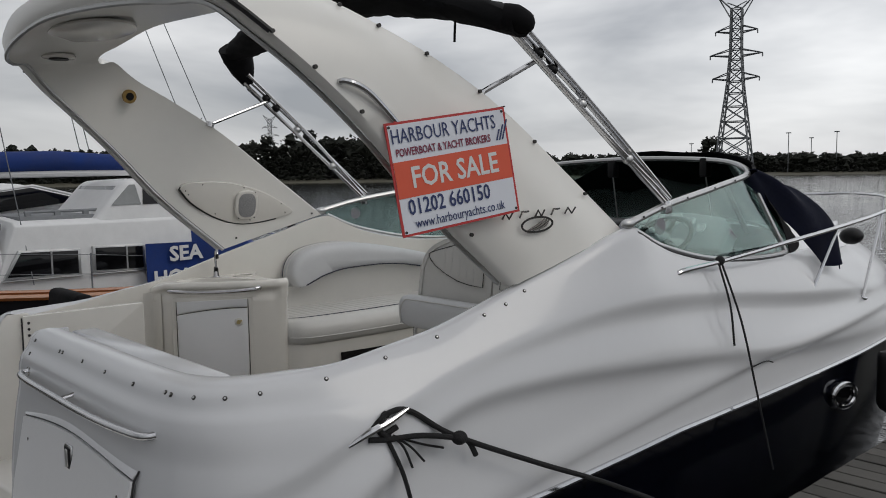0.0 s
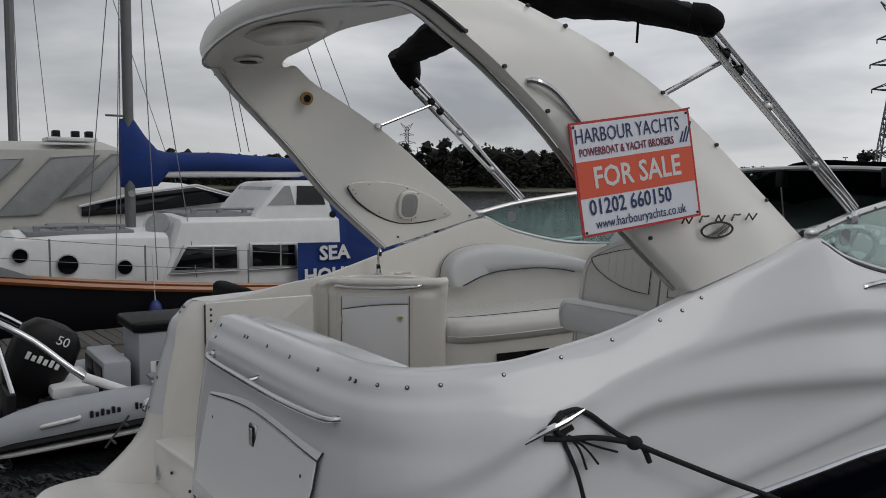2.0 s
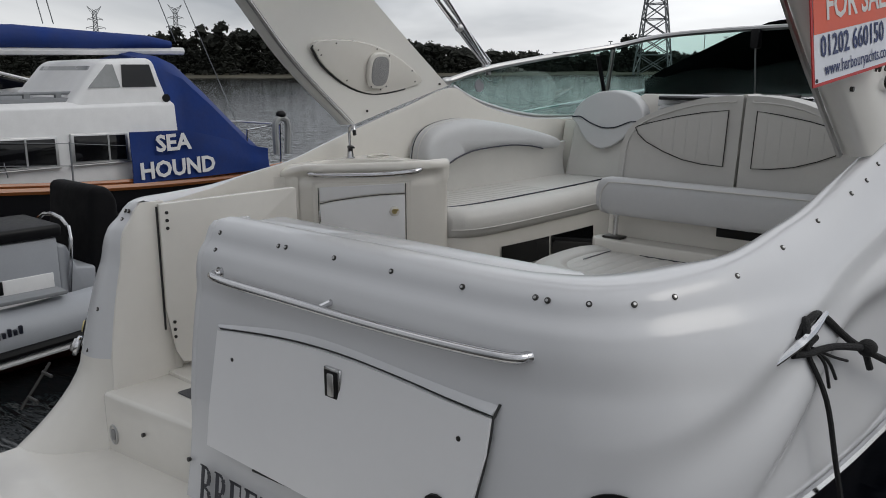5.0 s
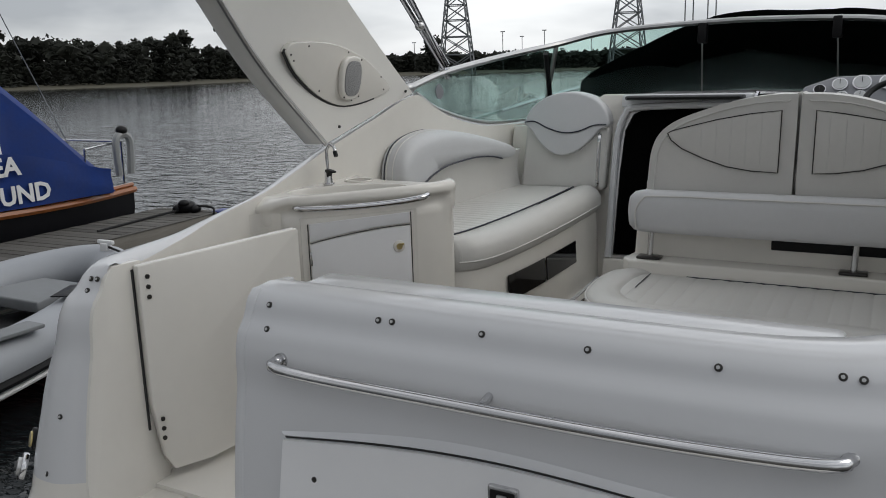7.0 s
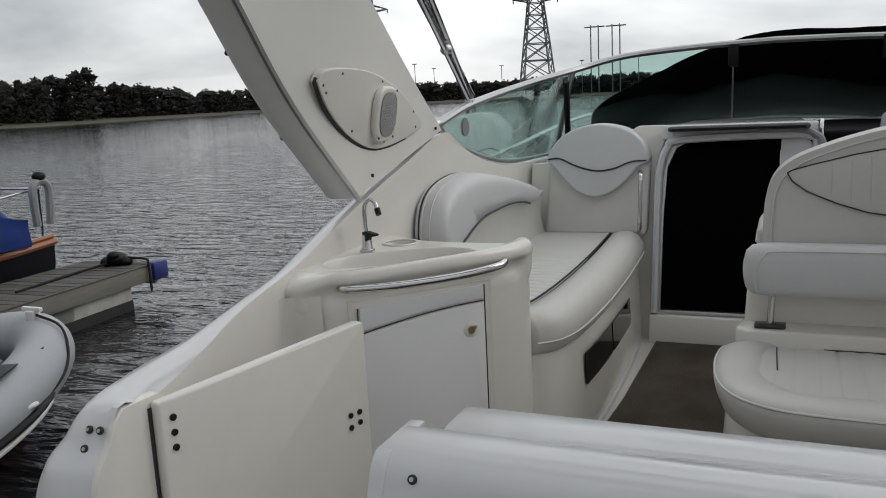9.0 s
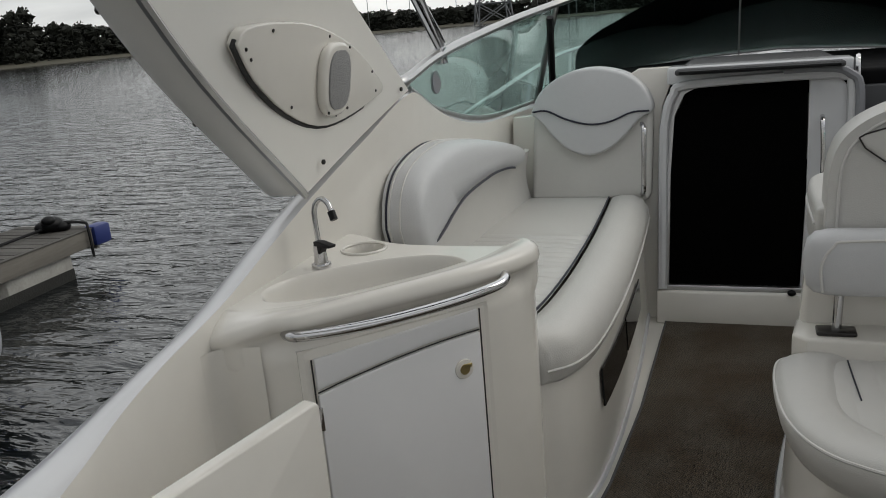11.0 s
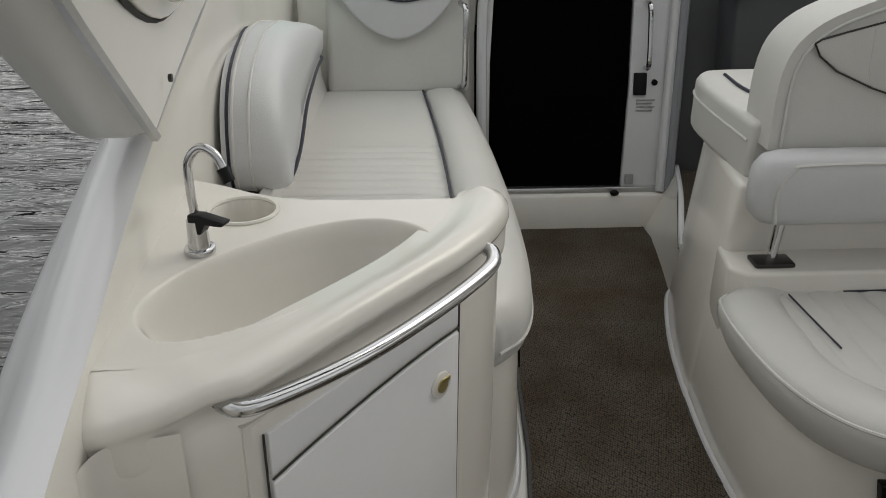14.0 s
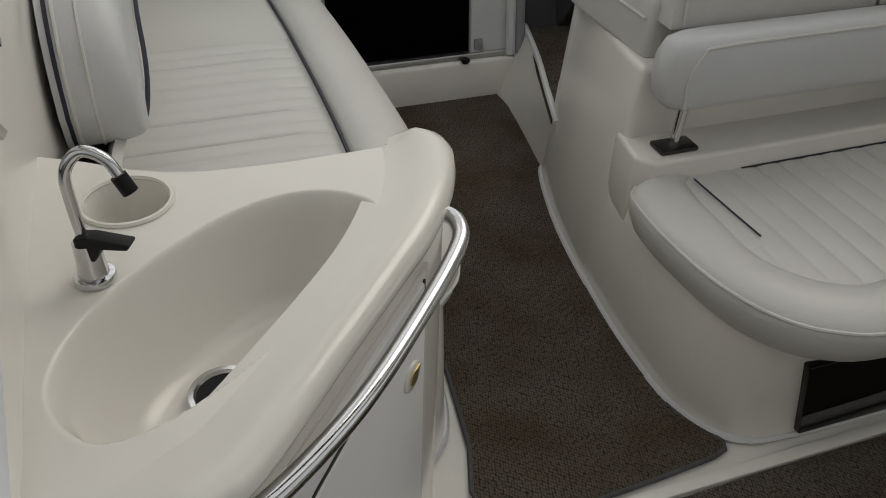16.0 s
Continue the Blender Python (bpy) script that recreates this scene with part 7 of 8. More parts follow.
    for y0, y1, k in ((3.82, 4.12, 0), (4.2, 4.68, 1)):
        part("window", loft([[(side_x(1.92), y0 - 0.12 * (1 - k), 1.92), (side_x(2.24), y0 + 0.16 * (1 - k) + 0.03, 2.24), (side_x(2.24), y1 - 0.02, 2.24), (side_x(1.92), y1 + 0.05, 1.92)], [(side_x(1.92) - 0.02, y0 - 0.12 * (1 - k), 1.92), (side_x(2.24) - 0.02, y0 + 0.16 * (1 - k) + 0.03, 2.24), (side_x(2.24) - 0.02, y1 - 0.02, 2.24), (side_x(1.92) - 0.02, y1 + 0.05, 1.92)]]), CLEAR_VINYL if k == 0 else TINT, sb)
    part("front_window", loft([[(cx - 0.85, 3.58, 1.86), (cx + 0.85, 3.58, 1.86), (cx + 0.8, 3.88, 2.22), (cx - 0.8, 3.88, 2.22)], [(cx - 0.85, 3.62, 1.85), (cx + 0.85, 3.62, 1.85), (cx + 0.8, 3.92, 2.21), (cx - 0.8, 3.92, 2.21)]]), CLEAR_VINYL, sb)
    part("vent_hole", disc((side_x(1.75), 4.86, 1.75), (1, 0, 0), 0.06, 0.02, 14), BLACK, sb)
    # cabin windows with frames
    for y0, y1, tilt in ((2.10, 3.10, 0.2), (3.36, 4.10, 0.0)):
        fr = part("window_frame", prism([(y0 - 0.05, 0.90), (y1 + 0.04, 0.88), (y1 + 0.04, 1.29), (y0 + tilt - 0.04, 1.31)], cx + 1.10, cx + 1.215, "x", 0.01), ALLOY, sb)
        part("pane", prism([(y0, 0.93), (y1, 0.91), (y1, 1.26), (y0 + tilt, 1.28)], cx + 1.15, cx + 1.222, "x", 0.006), TINT, fr)
        part("mullion", box(cx + 1.2, cx + 1.23, (y0 + y1) / 2 + 0.1, (y0 + y1) / 2 + 0.125, 0.91, 1.28), ALLOY, fr)
        part("sill", box(cx + 1.17, cx + 1.25, y0 - 0.08, y1 + 0.05, 0.865, 0.885, 0.004), ALLOY, fr)
    for y, z, r in ((0.62, 1.07, 0.14), (1.40, 1.0, 0.105), (0.0, 1.22, 0.10)):
        x = cx + itp(y, (-0.55, 2.1), (0.86, 1.16))
        po = part("porthole_ring", moved(tube([(0, r * math.cos(a), r * math.sin(a)) for a in [2 * math.pi * k / 20 for k in range(20)]], 0.02, 6, closed=True), Matrix.Translation((x, y, z))), ALLOY, sb)
        part("pane", disc((x, y, z), (1, 0, 0), r, 0.05, 18), TINT, po)
    for k, (y0, y1, z) in enumerate(((0.1, 1.6, 1.56), (2.4, 4.4, 1.79))):
        part("roof_panel", box(cx - 0.8, cx + 0.85, y0, y1, z - 0.08, z - 0.005, 0.01), DECK_GREY, sb)
        rail = part("roof_rail", tube([(cx + 0.75, y0 + 0.1, z + 0.06), (cx + 0.75, y1 - 0.1, z + 0.06)], 0.025, 6), DECK_GREY, sb)
        for q in range(5):
            yy = y0 + 0.15 + (y1 - y0 - 0.3) * q / 4
            part("rail_foot", box(cx + 0.72, cx + 0.78, yy - 0.04, yy + 0.04, z - 0.02, z + 0.06), DECK_GREY, rail)
    part("fore_hatch", box(cx - 0.35, cx + 0.35, 0.5, 1.2, 1.54, 1.62, 0.02), DECK_GREY, sb)
    part("round_hatch", disc((cx + 0.75, 1.98, 1.62), (0.6, -0.6, 0.5), 0.2, 0.06, 18, 0.01), CLEAR_VINYL, sb)
    # cockpit tent with name
    tent = []
    for y, top, hw in ((4.72, 2.36, 0.98), (4.9, 2.40, 1.02), (5.15, 2.28, 1.08), (5.6, 1.85, 1.15), (6.1, 1.35, 1.18), (6.55, 0.95, 1.16), (6.62, 0.85, 1.14)):
        tent.append([(cx - hw - 0.08, y, 0.55), (cx - hw, y, max(0.6, top - 0.25)), (cx - hw * 0.8, y, top - 0.04), (cx, y, top + 0.05), (cx + hw * 0.8, y, top - 0.04), (cx + hw, y, max(0.6, top - 0.25)), (cx + hw + 0.08, y, 0.55)])
    part("cockpit_tent", loft(tent), CANVAS_BLUE, sb, "blue canvas cockpit tent")
    def dodger(u, v):
        return (cx + 1.36 + 0.02 * math.sin(u * 5) + 0.012 * math.sin(v * 6 + u * 3), u, 0.56 + v * itp(u, (4.05, 5.0, 6.4), (0.74, 0.72, 0.35)))
    part("side_dodger", sheet(dodger, lin(4.08, 6.45, 20), lin(0, 1, 6), 0.01), CANVAS_BLUE, sb, "blue canvas dodger")
    text("boat_name", "SEA", 0.33, (cx + 1.41, 4.46, 1.0), (0, 1, 0.02), (0, 0, 1), LETTER_W, sb, 1.05, 0.004, 0.010)
    text("boat_name", "HOUND", 0.33, (cx + 1.41, 4.18, 0.62), (0, 1, 0.02), (0, 0, 1), LETTER_W, sb, 1.0, 0.004, 0.010)
    # mast, boom, sail cover
    my = 1.74
    mast = part("mast", tube([(cx, my, 1.4), (cx, my, 13.0)], 0.085, 10), MAST_ALLOY, sb)
    part("winch", disc((cx + 0.1, my, 2.1), (1, 0, 0), 0.06, 0.08, 10), CHROME, mast)
    part("spreader", tube([(cx, my - 0.35, 3.35), (cx, my + 0.05, 3.35)], 0.02, 6), MAST_ALLOY, mast)
    part("boom", tube([(cx, my + 0.05, 2.42), (cx, 5.85, 2.46)], 0.06, 8), LETTER_W, sb)
    rg = []
    for y, lo, hi, w in ((my - 0.14, 2.2, 3.3, 0.10), (my + 0.06, 2.18, 3.34, 0.16), (my + 0.25, 2.2, 3.05, 0.17), (my + 0.45, 2.22, 2.82, 0.17), (my + 0.62, 2.45, 2.78, 0.16), (3.2, 2.47, 2.80, 0.15), (4.3, 2.47, 2.74, 0.14), (5.2, 2.49, 2.70, 0.11), (5.62, 2.5, 2.62, 0.07)):
        rg.append([(cx + w * math.cos(a), y, (lo + hi) / 2 + (hi - lo) / 2 * math.sin(a)) for a in [2 * math.pi * k / 12 for k in range(12)]])
    part("sail_cover", loft(rg), CANVAS_BLUE, sb, "blue canvas sail cover")
    for k, (a, b) in enumerate((((cx, my, 12.9), (cx, -4.1, 1.3)), ((cx, my, 12.9), (cx, 7.1, 0.6)), ((cx, my, 12), (cx + 1.25, my + 0.1, 0.8)), ((cx, my, 12), (cx - 1.25, my + 0.1, 0.8)), ((cx, my, 8), (cx + 1.22, my - 0.5, 0.85)), ((cx, my, 8), (cx + 1.25, my + 0.7, 0.8)), ((cx, my, 8), (cx - 1.22, my - 0.5, 0.85)), ((cx, my, 12.8), (cx + 0.05, 3.6, 2.82)), ((cx, my, 12.8), (cx + 0.05, 5.7, 2.6)), ((cx, my, 12.8), (cx + 0.05, 3.75, 2.82)), ((cx, my, 11), (cx, -2.6, 1.2)))):
        part("rigging_wire", tube([a, b], 0.008, 5), GALV, sb)
    wire = []
    for y in (-3.6, -2.4, -0.9, 0.35, 1.65, 3.25):
        w, z = curve(y, Y, HW), curve(y, Y, SH)
        part("stanchion", tube([(cx + w - 0.04, y, z), (cx + w - 0.04, y, z + 0.62)], 0.014, 6), GALV, sb)
        wire.append((cx + w - 0.04, y, z + 0.60))
    part("guard_wire", tube(wire + [(cx + 1.25, 4.1, 1.1)], 0.005, 5), GALV, sb)
    part("guard_wire", tube([(x, y, z - 0.3) for x, y, z in wire], 0.005, 5), GALV, sb)
    part("pushpit", tube([(cx + 1.1, 6.2, 0.5), (cx + 1.12, 6.25, 1.2), (cx + 1.0, 7.0, 1.25), (cx - 1.0, 7.0, 1.25), (cx - 1.1, 6.3, 1.2)], 0.017, 8), CHROME, sb)
    part("pushpit_leg", tube([(cx + 0.95, 7.02, 0.5), (cx + 1.0, 7.0, 1.25)], 0.017, 8), CHROME, sb)
    lb = thing("lifebuoy_light", (cx + 1.02, 7.0, 1.0), "white horseshoe buoy bag hung on the stern rail", "buoy")
    part("bag", tube([(cx + 1.06, 6.86, 0.75), (cx + 1.08, 6.84, 1.25), (cx + 1.08, 6.97, 1.36), (cx + 1.08, 7.1, 1.25), (cx + 1.06, 7.08, 0.75)], 0.055, 8, 4), CLEAR_VINYL, lb)
    part("cap", ball((cx + 1.08, 6.97, 1.42), 0.08, 0.1, 0.07, 10), BLACK, lb)
    for y in (-0.45, 1.75):
        fd = thing("fender", (cx + 1.42, y, 0.2), "blue teardrop fender hanging on a white line", "fender", "blue fenders")
        part("body", tube([(cx + 1.44, y, 0.52), (cx + 1.44, y, 0.44), (cx + 1.44, y, 0.25), (cx + 1.44, y, 0.12)], [0.03, 0.09, 0.12, 0.06], 12, 4), FENDER_BLUE, fd)
        part("line", tube([(cx + 1.44, y, 0.5), (cx + 1.30, y, curve(y, Y, SH) + 0.5)], 0.008, 5), WHITE_ROPE, fd)


build_sailing_boat()


def build_cruiser():
    cr = thing("motor_cruiser", (-15, 1.5, WATER), "white motor cruiser with dark side window and cream canvas canopy", "motor boat")
    cx = -15.0
    Y, HW, SH = (-5.5, -2, 2, 5, 7.5, 8.6), (1.5, 1.6, 1.6, 1.35, 0.7, 0.05), (1.05, 1.1, 1.25, 1.45, 1.6, 1.68)
    ys = lin(-5.5, 8.6, 30)
    part("hull", loft([[(cx + curve(y, Y, HW), y, curve(y, Y, SH)), (cx + curve(y, Y, HW) * 0.85, y, WATER - 0.2), (cx - curve(y, Y, HW) * 0.85, y, WATER - 0.2), (cx - curve(y, Y, HW), y, curve(y, Y, SH))] for y in ys]), LETTER_W, cr)
    part("deck", sheet(lambda u, v: (cx + curve(u, Y, HW) * v, u, curve(u, Y, SH) + 0.015 + 0.12 * (1 - v * v)), ys, lin(-1, 1, 7), 0.02), LETTER_W, cr)
    part("rub_rail", tube([(cx + curve(y, Y, HW) + 0.02, y, curve(y, Y, SH) - 0.03) for y in ys], 0.04, 6), DECK_GREY, cr)
    rg = []
    for y, t, hw in ((0.2, 1.9, 1.42), (1.5, 2.15, 1.42), (3.0, 2.25, 1.35), (3.9, 2.2, 1.25), (5.6, 1.75, 1.0), (6.6, 1.58, 0.5)):
        rg.append([(cx - hw, y, 1.2), (cx - hw * 0.93, y, t - 0.12), (cx - hw * 0.7, y, t), (cx, y, t + 0.05), (cx + hw * 0.7, y, t), (cx + hw * 0.93, y, t - 0.12), (cx + hw, y, 1.2)])
    part("cabin", loft(rg), LETTER_W, cr)
    part("side_window", prism([(1.55, 1.60), (1.55, 1.78), (2.6, 2.02), (3.75, 2.18), (4.9, 1.88), (4.4, 1.86), (2.6, 1.66)], cx + 1.25, cx + 1.44, "x", 0.01), TINT, cr, "long dark side window")
    part("window_frame", tube([(cx + 1.45, 1.5, 1.8), (cx + 1.45, 2.6, 2.06), (cx + 1.45, 3.78, 2.22), (cx + 1.43, 5.0, 1.9)], 0.03, 6), LETTER_W, cr)
    part("deck_hatch", box(cx + 0.3, cx + 1.0, 5.0, 5.6, 1.80, 1.86, 0.02), TINT, cr)
    part("bow_rail", tube([(cx + 1.3, 4.6, 1.5), (cx + 1.3, 5.0, 1.95), (cx + 0.9, 6.8, 2.1), (cx + 0.1, 8.5, 2.15)], 0.016, 6), CHROME, cr)
    # canvas canopy with hazy windows
    rg = []
    for y, t, hw in ((-5.0, 2.0, 1.45), (-3.6, 2.9, 1.5), (0.3, 3.02, 1.48), (2.2, 3.06, 1.40), (2.5, 2.95, 1.36)):
        rg.append([(cx - hw, y, 1.15), (cx - hw * 0.9, y, t - 0.15), (cx, y, t + 0.06), (cx + hw * 0.9, y, t - 0.15), (cx + hw, y, 1.15)])
    rg.append([(cx - 1.4, 1.0, 1.5), (cx - 1.3, 1.3, 1.85), (cx, 1.4, 1.95), (cx + 1.3, 1.3, 1.85), (cx + 1.4, 1.0, 1.5)])
    part("canopy", loft(rg), CANOPY, cr, "cream canvas canopy")
    for pts in (((0.04, 1.62), (0.82, 1.66), (1.89, 2.80), (1.01, 2.72)), ((1.18, 1.95), (1.85, 2.12), (2.38, 2.80), (2.12, 2.82)), ((-1.7, 1.6), (-0.5, 1.62), (0.55, 2.70), (-0.6, 2.62))):
        w_ = part("canopy_window", prism(list(pts), cx + 1.36, cx + 1.485, "x", 0.008), CLEAR_VINYL, cr, "hazy clear vinyl window")
        part("window_binding", tube([(cx + 1.487, y, z) for y, z in pts], 0.018, 5, closed=True), DECK_GREY, w_)
    part("aerial_bar", box(cx + 0.5, cx + 1.3, 1.0, 1.9, 3.06, 3.14, 0.02), LETTER_W, cr)
    for y in (1.1, 1.45, 1.7):
        part("lamp", box(cx + 1.0, cx + 1.2, y, y + 0.14, 3.13, 3.27, 0.02), BLACK, cr)
    ms = thing("mast", (-18, 0.8, 0), "distant grey yacht mast with wires beyond the canopy", "mast")
    part("pole", tube([(-18, 0.85, 0.3), (-18, 0.85, 14)], 0.1, 8), MAST_ALLOY, ms)
    for b in ((-18, 5, 1), (-18, -4, 1), (-16.9, 0.9, 1.5), (-19.2, 0.9, 1.5), (-17, 1.6, 1.5)):
        part("wire", tube([(-18, 0.85, 13.8), b], 0.009, 5), GALV, ms)


build_cruiser()


def build_inflatable():
    rb = thing("inflatable_boat", (-5.6, 1.8, WATER), "grey rigid inflatable boat with dark trim moored at the pontoon", "inflatable boat")
    near = [(-4.80, -0.95, -0.10), (-4.80, -0.92, -0.095), (-4.83, -0.30, 0.01), (-4.85, 1.4, 0.10), (-5.02, 2.4, 0.16), (-5.32, 3.15, 0.24), (-5.72, 3.7, 0.30), (-6.15, 3.92, 0.33), (-6.55, 3.7, 0.30), (-6.78, 3.1, 0.24), (-6.68, 2.4, 0.16), (-6.55, 1.4, 0.10), (-6.5, -0.30, 0.01), (-6.53, -0.92, -0.095), (-6.53, -0.95, -0.10)]
    near = [(x, y, z - 0.06) for x, y, z in near]
    part("tube", tube(near, [0.11, 0.115] + [0.235] * 11 + [0.115, 0.11], 20, 5), TUBE_GREY, rb, "pale grey inflated tube")
    part("rubbing_strip", tube([(x + (0.24 if x > -5.7 else -0.24) * (0.42 if y < -0.9 else 0.93 if y < 3.5 else 0.5), y + (0.2 if y > 3.6 else 0), z - (0.04 if y < -0.9 else 0.075)) for x, y, z in near[1:-1]], 0.04, 8, 5), BLACK, rb)
    part("hull_stripe", tube([(x + (0.215 if x > -5.7 else -0.215) * (0.35 if y < -0.9 else 0.93 if y < 3.5 else 0.5), y + (0.2 if y > 3.6 else 0), z - (0.09 if y < -0.9 else 0.155)) for x, y, z in near[1:-1]], 0.026, 8, 5), LETTER_W, rb)
    part("keel_hull", loft([[(x, y, z - 0.02), (-5.65, y, WATER - 0.3 + max(0, y - 1.5) * 0.15), (-11.35 - x, y, z)] for x, y, z in ((-4.67, -0.6, -0.2), (-4.69, 1.5, -0.15), (-5.1, 2.7, -0.05), (-5.5, 3.3, 0.05))]), RED_HULL, rb, "dark red hull under the tubes")
    part("sole", prism([(-5.0, -0.55), (-5.05, 2.3), (-5.6, 3.35), (-6.4, 3.35), (-6.6, 2.3), (-6.35, -0.55)], -0.1, -0.02, "z"), STEP_MAT, rb)
    part("transom", box(-6.35, -5.0, -0.62, -0.54, -0.25, 0.25, 0.01), BLACK, rb)
    part("bow_pad", prism([(-5.6, 2.75), (-5.85, 3.4), (-6.4, 3.4), (-6.55, 2.75)], 0.15, 0.26, "z", 0.02), DECK_GREY, rb)
    for y in (-0.21, 2.75):
        x = -4.63 if y < 1 else -4.97
        h = part("grab_handle", tube([(x, y - 0.17, 0.0 if y < 1 else 0.10), (x + 0.04, y - 0.13, 0.02 if y < 1 else 0.13), (x + 0.04, y + 0.13, 0.05 if y < 1 else 0.15), (x, y + 0.17, 0.05 if y < 1 else 0.13)], 0.02, 8, 4), LETTER_W, rb)
    for y0, n, s in ((0.05, 6, 0.05), (0.47, 7, 0.044)):
        for k in range(n):
            part("letter_bar", box(-4.63, -4.598, y0 + k * s, y0 + k * s + s * 0.6, 0.03 + y0 * 0.06 + 0.004 * k, 0.03 + y0 * 0.06 + 0.004 * k + (0.045 if k % 2 else 0.065), 0.003), INK, rb)
    for x, y, a in ((-5.16, 2.78, 28), (-5.50, 3.42, 42)):
        part("wear_patch", moved(box(-0.09, 0.09, -0.19, 0.19, 0, 0.012, 0.005), Matrix.Translation((x, y, 0.40)) @ Matrix.Rotation(radians(a), 4, "Z")), BLACK, rb)
    part("bow_cleat", merge(box(-6.0, -5.9, 3.78, 3.86, 0.47, 0.56, 0.01), box(-6.06, -5.84, 3.80, 3.84, 0.55, 0.59, 0.01)), LETTER_W, rb)
    part("bow_line", tube([(-5.95, 3.82, 0.53), (-5.55, 3.75, 0.45), (-5.25, 3.5, 0.24), (-5.05, 3.1, 0.12), (-4.88, 2.6, 0.10)], 0.012, 6, 5), BLACK, rb)
    for y in (1.0, 2.0):
        part("tube_patch", box(-4.93, -4.72, y - 0.35, y + 0.2, 0.30, 0.335, 0.01), DECK_GREY, rb)
    st = part("jockey_seat", bevelled(box(-6.1, -5.35, 0.68, 1.42, -0.02, 0.68), 0.03), TUBE_GREY, rb, "pale grey moulded seat box")
    part("seat_cushion", bevelled(box(-6.13, -5.32, 0.62, 1.46, 0.68, 0.80), 0.035, 3), BLACK, st, "black padded seat cushion")
    part("seat_locker_door", box(-5.36, -5.335, 0.80, 1.35, 0.08, 0.36, 0.01), LETTER_W, st)
    part("locker_latch", box(-5.335, -5.32, 0.86, 0.90, 0.24, 0.36, 0.004), BLACK, st)
    part("fore_seat", bevelled(prism([(1.42, -0.02), (1.75, -0.02), (1.78, 0.34), (1.60, 0.36), (1.52, 0.58), (1.42, 0.60)], -6.05, -5.40, "x"), 0.03, 3), TUBE_GREY, rb, "pale grey moulded forward seat")
    sbn = part("stern_bench", bevelled(box(-6.25, -5.25, 0.30, 0.58, -0.02, 0.42), 0.03), TUBE_GREY, rb)
    for x in (-6.2, -5.72):
        part("bench_panel", box(x, x + 0.42, 0.285, 0.31, 0.06, 0.36, 0.01), BLACK, sbn)
    part("seat_hoop", tube([(-5.4, 1.5, 0.1), (-5.4, 1.55, 0.75), (-6.05, 1.55, 0.75), (-6.05, 1.5, 0.1)], 0.02, 8, 4), CHROME, rb)
    cs = part("console", bevelled(prism([(1.72, -0.02), (2.12, -0.02), (2.08, 0.95), (2.0, 1.07), (1.82, 1.08)], -6.4, -5.45, "x"), 0.07, 4), CANVAS_BLACK, rb, "console under a fitted black cover")
    part("cover_hem", tube([(-5.46, 1.73, 0.02), (-5.44, 1.92, 0.015), (-5.46, 2.11, 0.02)], 0.015, 6), RUBBER, cs)
    part("cross_seat", box(-6.2, -5.2, -0.2, 0.25, 0.1, 0.22, 0.03), LETTER_W, rb)
    part("a_frame", tube([(-5.05, 0.55, 0.10), (-5.05, 0.1, 0.32), (-5.2, -0.35, 0.72), (-5.4, -0.72, 0.96), (-6.1, -0.72, 0.96), (-6.3, -0.35, 0.72), (-6.4, 0.1, 0.32)], 0.035, 10, 4), CHROME, rb)
    part("a_frame_sleeve", tube([(-5.05, 0.52, 0.12), (-5.05, 0.08, 0.335)], 0.052, 10), LETTER_W, rb)
    part("a_frame_leg", tube([(-5.4, -0.72, 0.96), (-5.1, -0.55, 0.2)], 0.028, 8), CHROME, rb)
    part("nav_lamp", disc((-5.35, -0.7, 1.03), (0, 0, 1), 0.03, 0.08, 10), BLACK, rb)
    en = thing("outboard_motor", (-5.7, -0.75, 0.0), "black outboard motor tilted up at the stern", "outboard motor")
    T = Matrix.Translation((-5.62, -0.27, 0.42)) @ Matrix.Rotation(radians(-28), 4, "X") @ Matrix.Diagonal((1.0, 1.1, 1.1, 1))
    cowl = [(0.16, 0.20, -0.28), (0.21, 0.27, -0.15), (0.215, 0.30, 0.1), (0.20, 0.28, 0.28), (0.14, 0.2, 0.38), (0.05, 0.08, 0.41)]
    part("cowling", moved(loft([[(rx * math.copysign(abs(math.cos(a)) ** 0.6, math.cos(a)), ry * math.copysign(abs(math.sin(a)) ** 0.6, math.sin(a)) , z) for a in [2 * math.pi * k / 20 for k in range(20)]] for rx, ry, z in cowl]), T), BLACK, en, "glossy black cowling")
    part("midsection", moved(prism([(-0.14, -0.25), (0.16, -0.25), (0.12, -0.95), (-0.05, -1.0)], -0.09, 0.09, "x", 0.02), T), BLACK, en)
    part("cavitation_plate", moved(box(-0.12, 0.12, -0.35, 0.2, -1.0, -0.97, 0.005), T), BLACK, en)
    part("gearcase", moved(ball((0, -0.02, -1.12), 0.06, 0.26, 0.08, 12), T), BLACK, en)
    for a in (0, 120, 240):
        part("propeller_blade", moved(moved(ball((0, 0, 0.1), 0.06, 0.012, 0.1, 10), Matrix.Translation((0, -0.3, -1.12)) @ Matrix.Rotation(radians(a), 4, "Y")), T), ALLOY, en)
    for k in range(6):
        part("letter_bar", moved(box(0.213, 0.222, -0.16 + 0.055 * k, -0.125 + 0.055 * k, 0.02, 0.075 if k % 2 else 0.09, 0.002), T), LETTER_W, en)
    part("number_plate", moved(text_bm("50", 0.12), T @ Matrix.Translation((0.21, 0.02, 0.24)) @ Matrix.Rotation(radians(90), 4, "Z") @ Matrix.Rotation(radians(80), 4, "X")), LETTER_W, en)


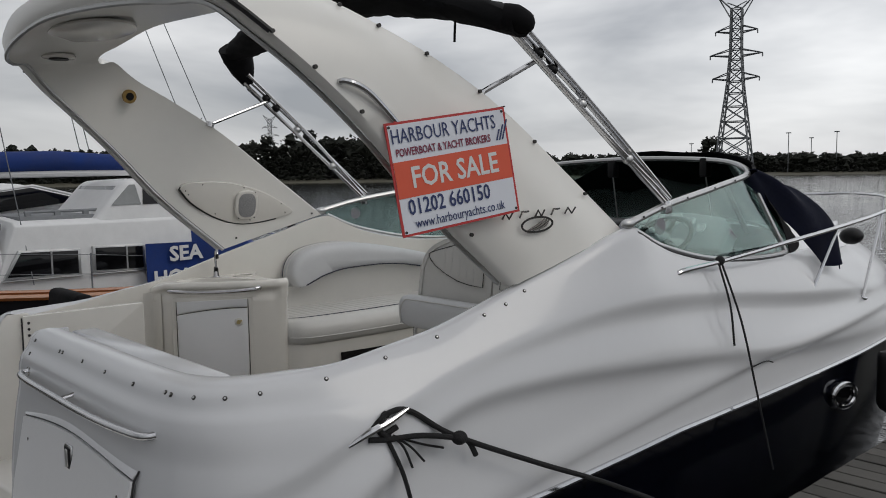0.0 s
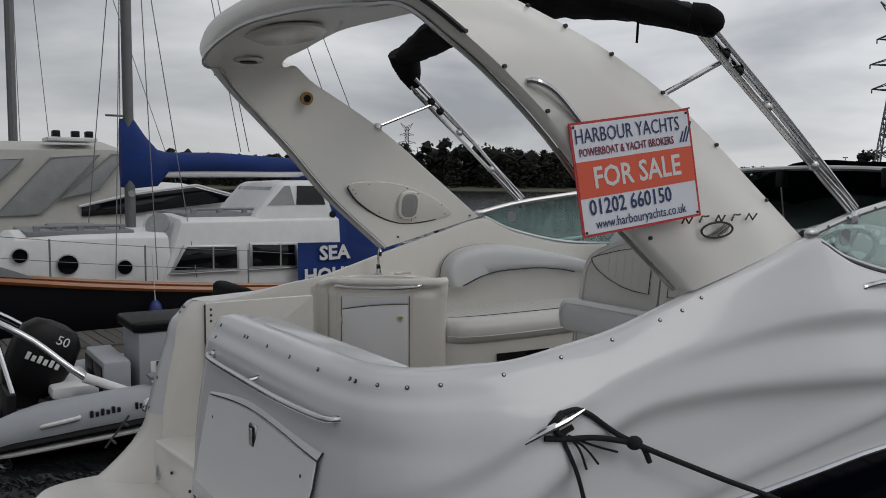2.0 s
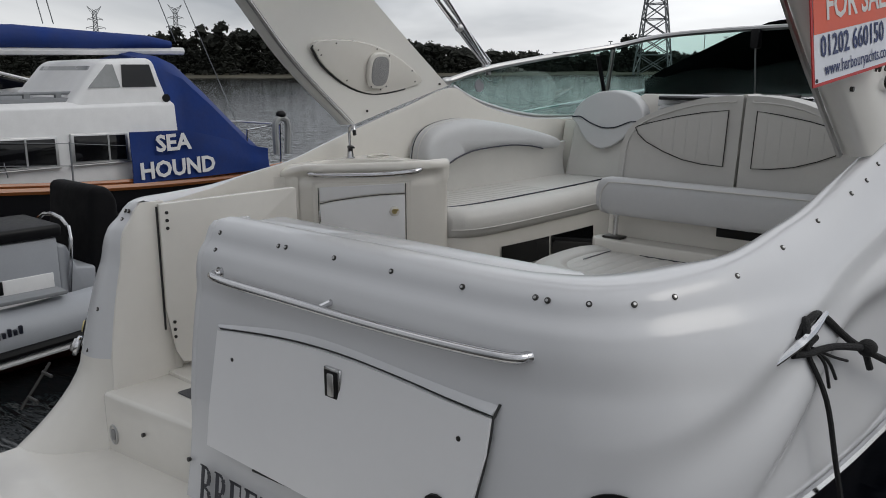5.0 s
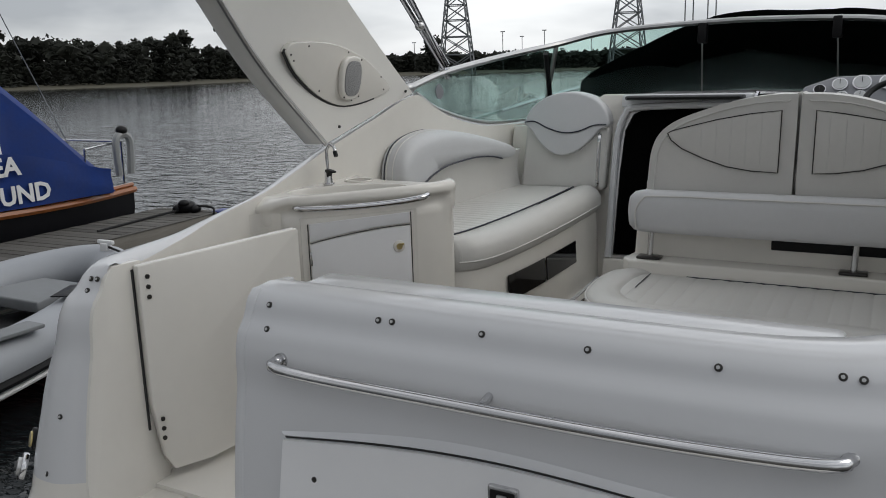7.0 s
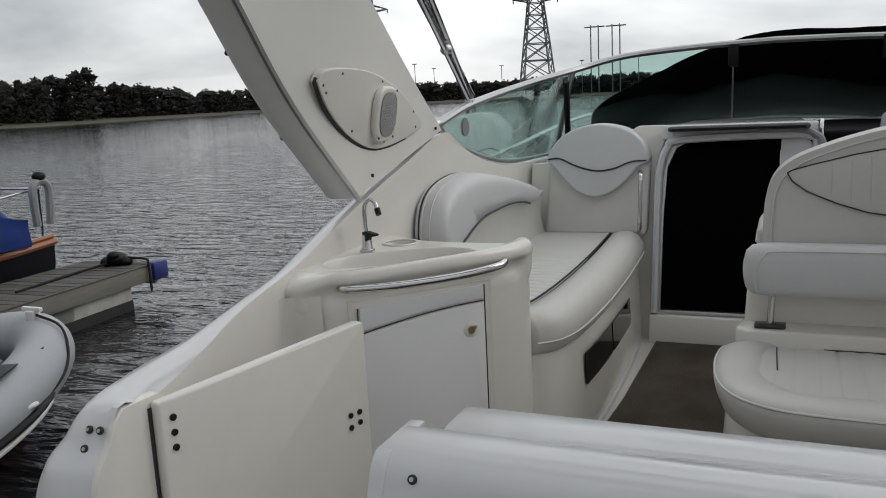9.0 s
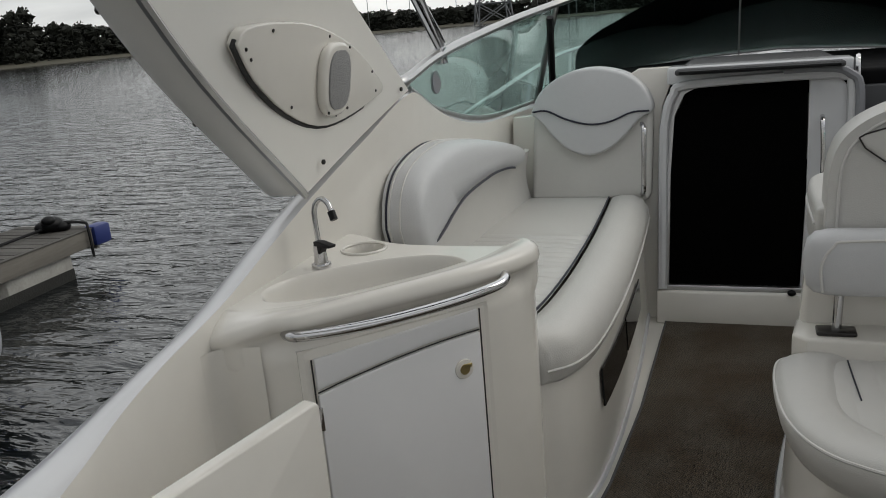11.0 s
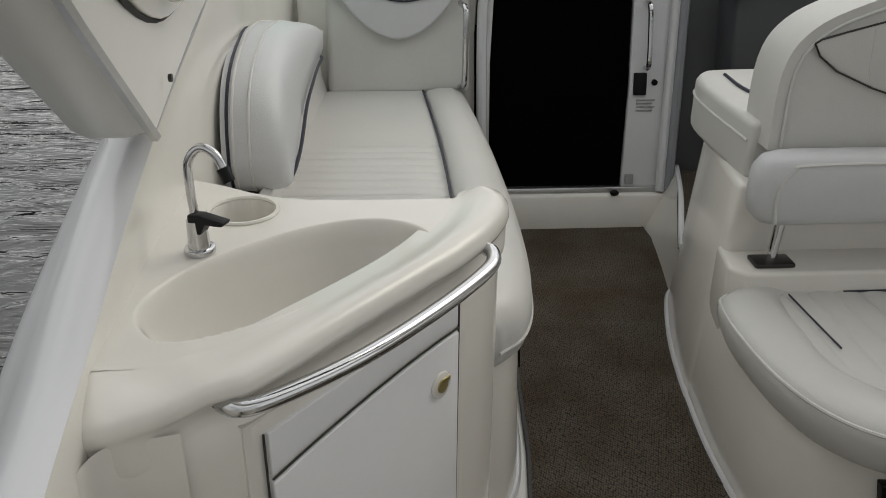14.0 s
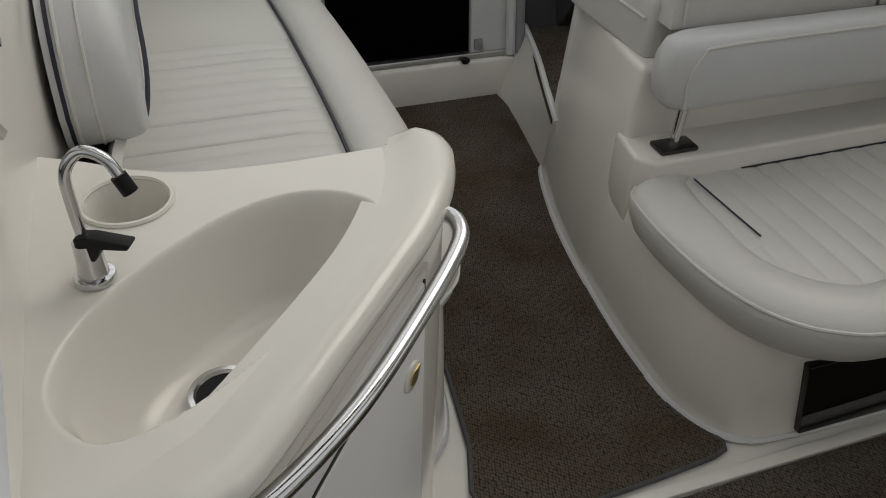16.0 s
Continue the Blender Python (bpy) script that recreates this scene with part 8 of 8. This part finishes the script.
def text_bm(body, size):
    cu = bpy.data.curves.new("tmp", "FONT")
    cu.body, cu.size, cu.extrude = body, size, 0.002
    tmp = bpy.data.objects.new("tmp_text", cu)
    scene.collection.objects.link(tmp)
    me = bpy.data.meshes.new_from_object(tmp.evaluated_get(bpy.context.evaluated_depsgraph_get()))
    bpy.data.objects.remove(tmp)
    bm = fresh()
    bm.from_mesh(me)
    return bm


build_inflatable()


def build_dock(name, M, length, width, top, label):
    """Pontoon of cross boards on beams and floats, along its own y axis."""
    dk = thing(name, tuple(M.translation), label, "pontoon", "", "structure")
    def put(n, bm, mat):
        return part(n, moved(bm, M), mat, dk)
    for x in (0.03, width - 0.09):
        put("side_beam", box(x, x + 0.06, 0, length, top - 0.24, top - 0.035), DOCK_WOOD)
    for k in range(int(length // 3)):
        put("float", box(0.02, width - 0.02, 0.3 + 3 * k, 2.9 + 3 * k, WATER - 0.25, top - 0.22, 0.03), CONCRETE)
    # black sheet added below the boards, so the gaps between them look dark
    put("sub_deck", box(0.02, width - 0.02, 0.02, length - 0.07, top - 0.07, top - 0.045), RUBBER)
    put("end_beam", box(0, width, length - 0.06, length, top - 0.30, top - 0.01, 0.01), CONCRETE)
    board = box(-width / 2, width / 2, -0.066, 0.066, -0.016, 0.016, 0.004, 1)
    first = part("board", board, DOCK_WOOD, dk)
    n = int(length / 0.145)
    for i in range(n):
        o = first if i == 0 else new("board", first.data)
        o.parent = dk
        w = M @ Matrix.Translation((width / 2, 0.08 + 0.145 * i, top - 0.018 + 0.002 * ((i * 7) % 3 - 1))) @ Matrix.Rotation(radians(0.3 * ((i * 5) % 3 - 1)), 4, "Z")
        o.matrix_local = Matrix.Translation(-dk.location) @ w
    return dk


build_dock("dock", Matrix.Translation((1.95, -3.0, 0)), 17.0, 2.7, 0.62, "weathered timber finger pontoon alongside the yacht")
build_dock("dock_cross", Matrix.Translation((1.95, -3.6, 0)) @ Matrix.Rotation(radians(90), 4, "Z") @ Matrix.Translation((0.6, 0, 0)), 2.6, 1.98, 0.62, "weathered timber pontoon across the stern")
far_dock = build_dock("dock_far", Matrix.Translation((-7.95, -6.0, 0)) @ Matrix.Rotation(radians(3.4), 4, "Z") @ Matrix.Translation((-0.25, 0, 0)), 13.4, 1.15, 0.2, "weathered grey timber pontoon between the moored boats")
FM = Matrix.Translation((-7.95, -6.0, 0)) @ Matrix.Rotation(radians(3.4), 4, "Z") @ Matrix.Translation((-0.25, 0, 0))
part("float_side", moved(box(0.0, 1.13, 5.0, 12.9, WATER - 0.25, 0.0, 0.025), FM), CONCRETE, far_dock, "pale concrete float stained along the waterline")
part("weed_band", moved(box(-0.004, 1.136, 4.99, 12.91, WATER - 0.2, WATER + 0.14, 0.02), FM), WEED, far_dock, "dark weed along the waterline of the float")
part("fascia", moved(box(1.155, 1.195, 0.0, 13.38, -0.03, 0.178, 0.006), FM), FASCIA, far_dock, "weathered timber edge board")
part("fascia_lip", moved(box(1.150, 1.203, 0.0, 13.38, 0.178, 0.196, 0.004), FM), DOCK_WOOD, far_dock)
cv = thing("dock_cleat_cover", (-8.2, 7.1, 0.2), "black covered cleat with a hanging line on the pontoon end", "cleat")
for dx, dy, dz, r in ((0, 0, 0.29, 0.13), (0.1, 0.06, 0.25, 0.09), (-0.1, -0.05, 0.26, 0.10), (0.03, -0.08, 0.35, 0.08)):
    part("cover", ball((-8.2 + dx, 7.1 + dy, dz), r, r * 1.15, r * 0.75, 10), BLACK, cv)
part("line", tube([(-8.1, 7.15, 0.3), (-7.85, 7.25, 0.27), (-7.76, 7.2, 0.2), (-7.75, 7.2, -0.15)], 0.018, 6, 4), ROPE, cv)
part("line", tube([(-8.25, 7.0, 0.25), (-8.3, 6.4, 0.22), (-8.2, 5.5, 0.21)], 0.018, 6, 4), ROPE, cv)
bm_ = thing("dock_bumper", (-7.83, 7.42, 0.1), "blue rubber corner bumper on the pontoon end", "bumper")
part("pad", box(-7.93, -7.74, 7.28, 7.56, -0.04, 0.215, 0.04), FENDER_BLUE, bm_)
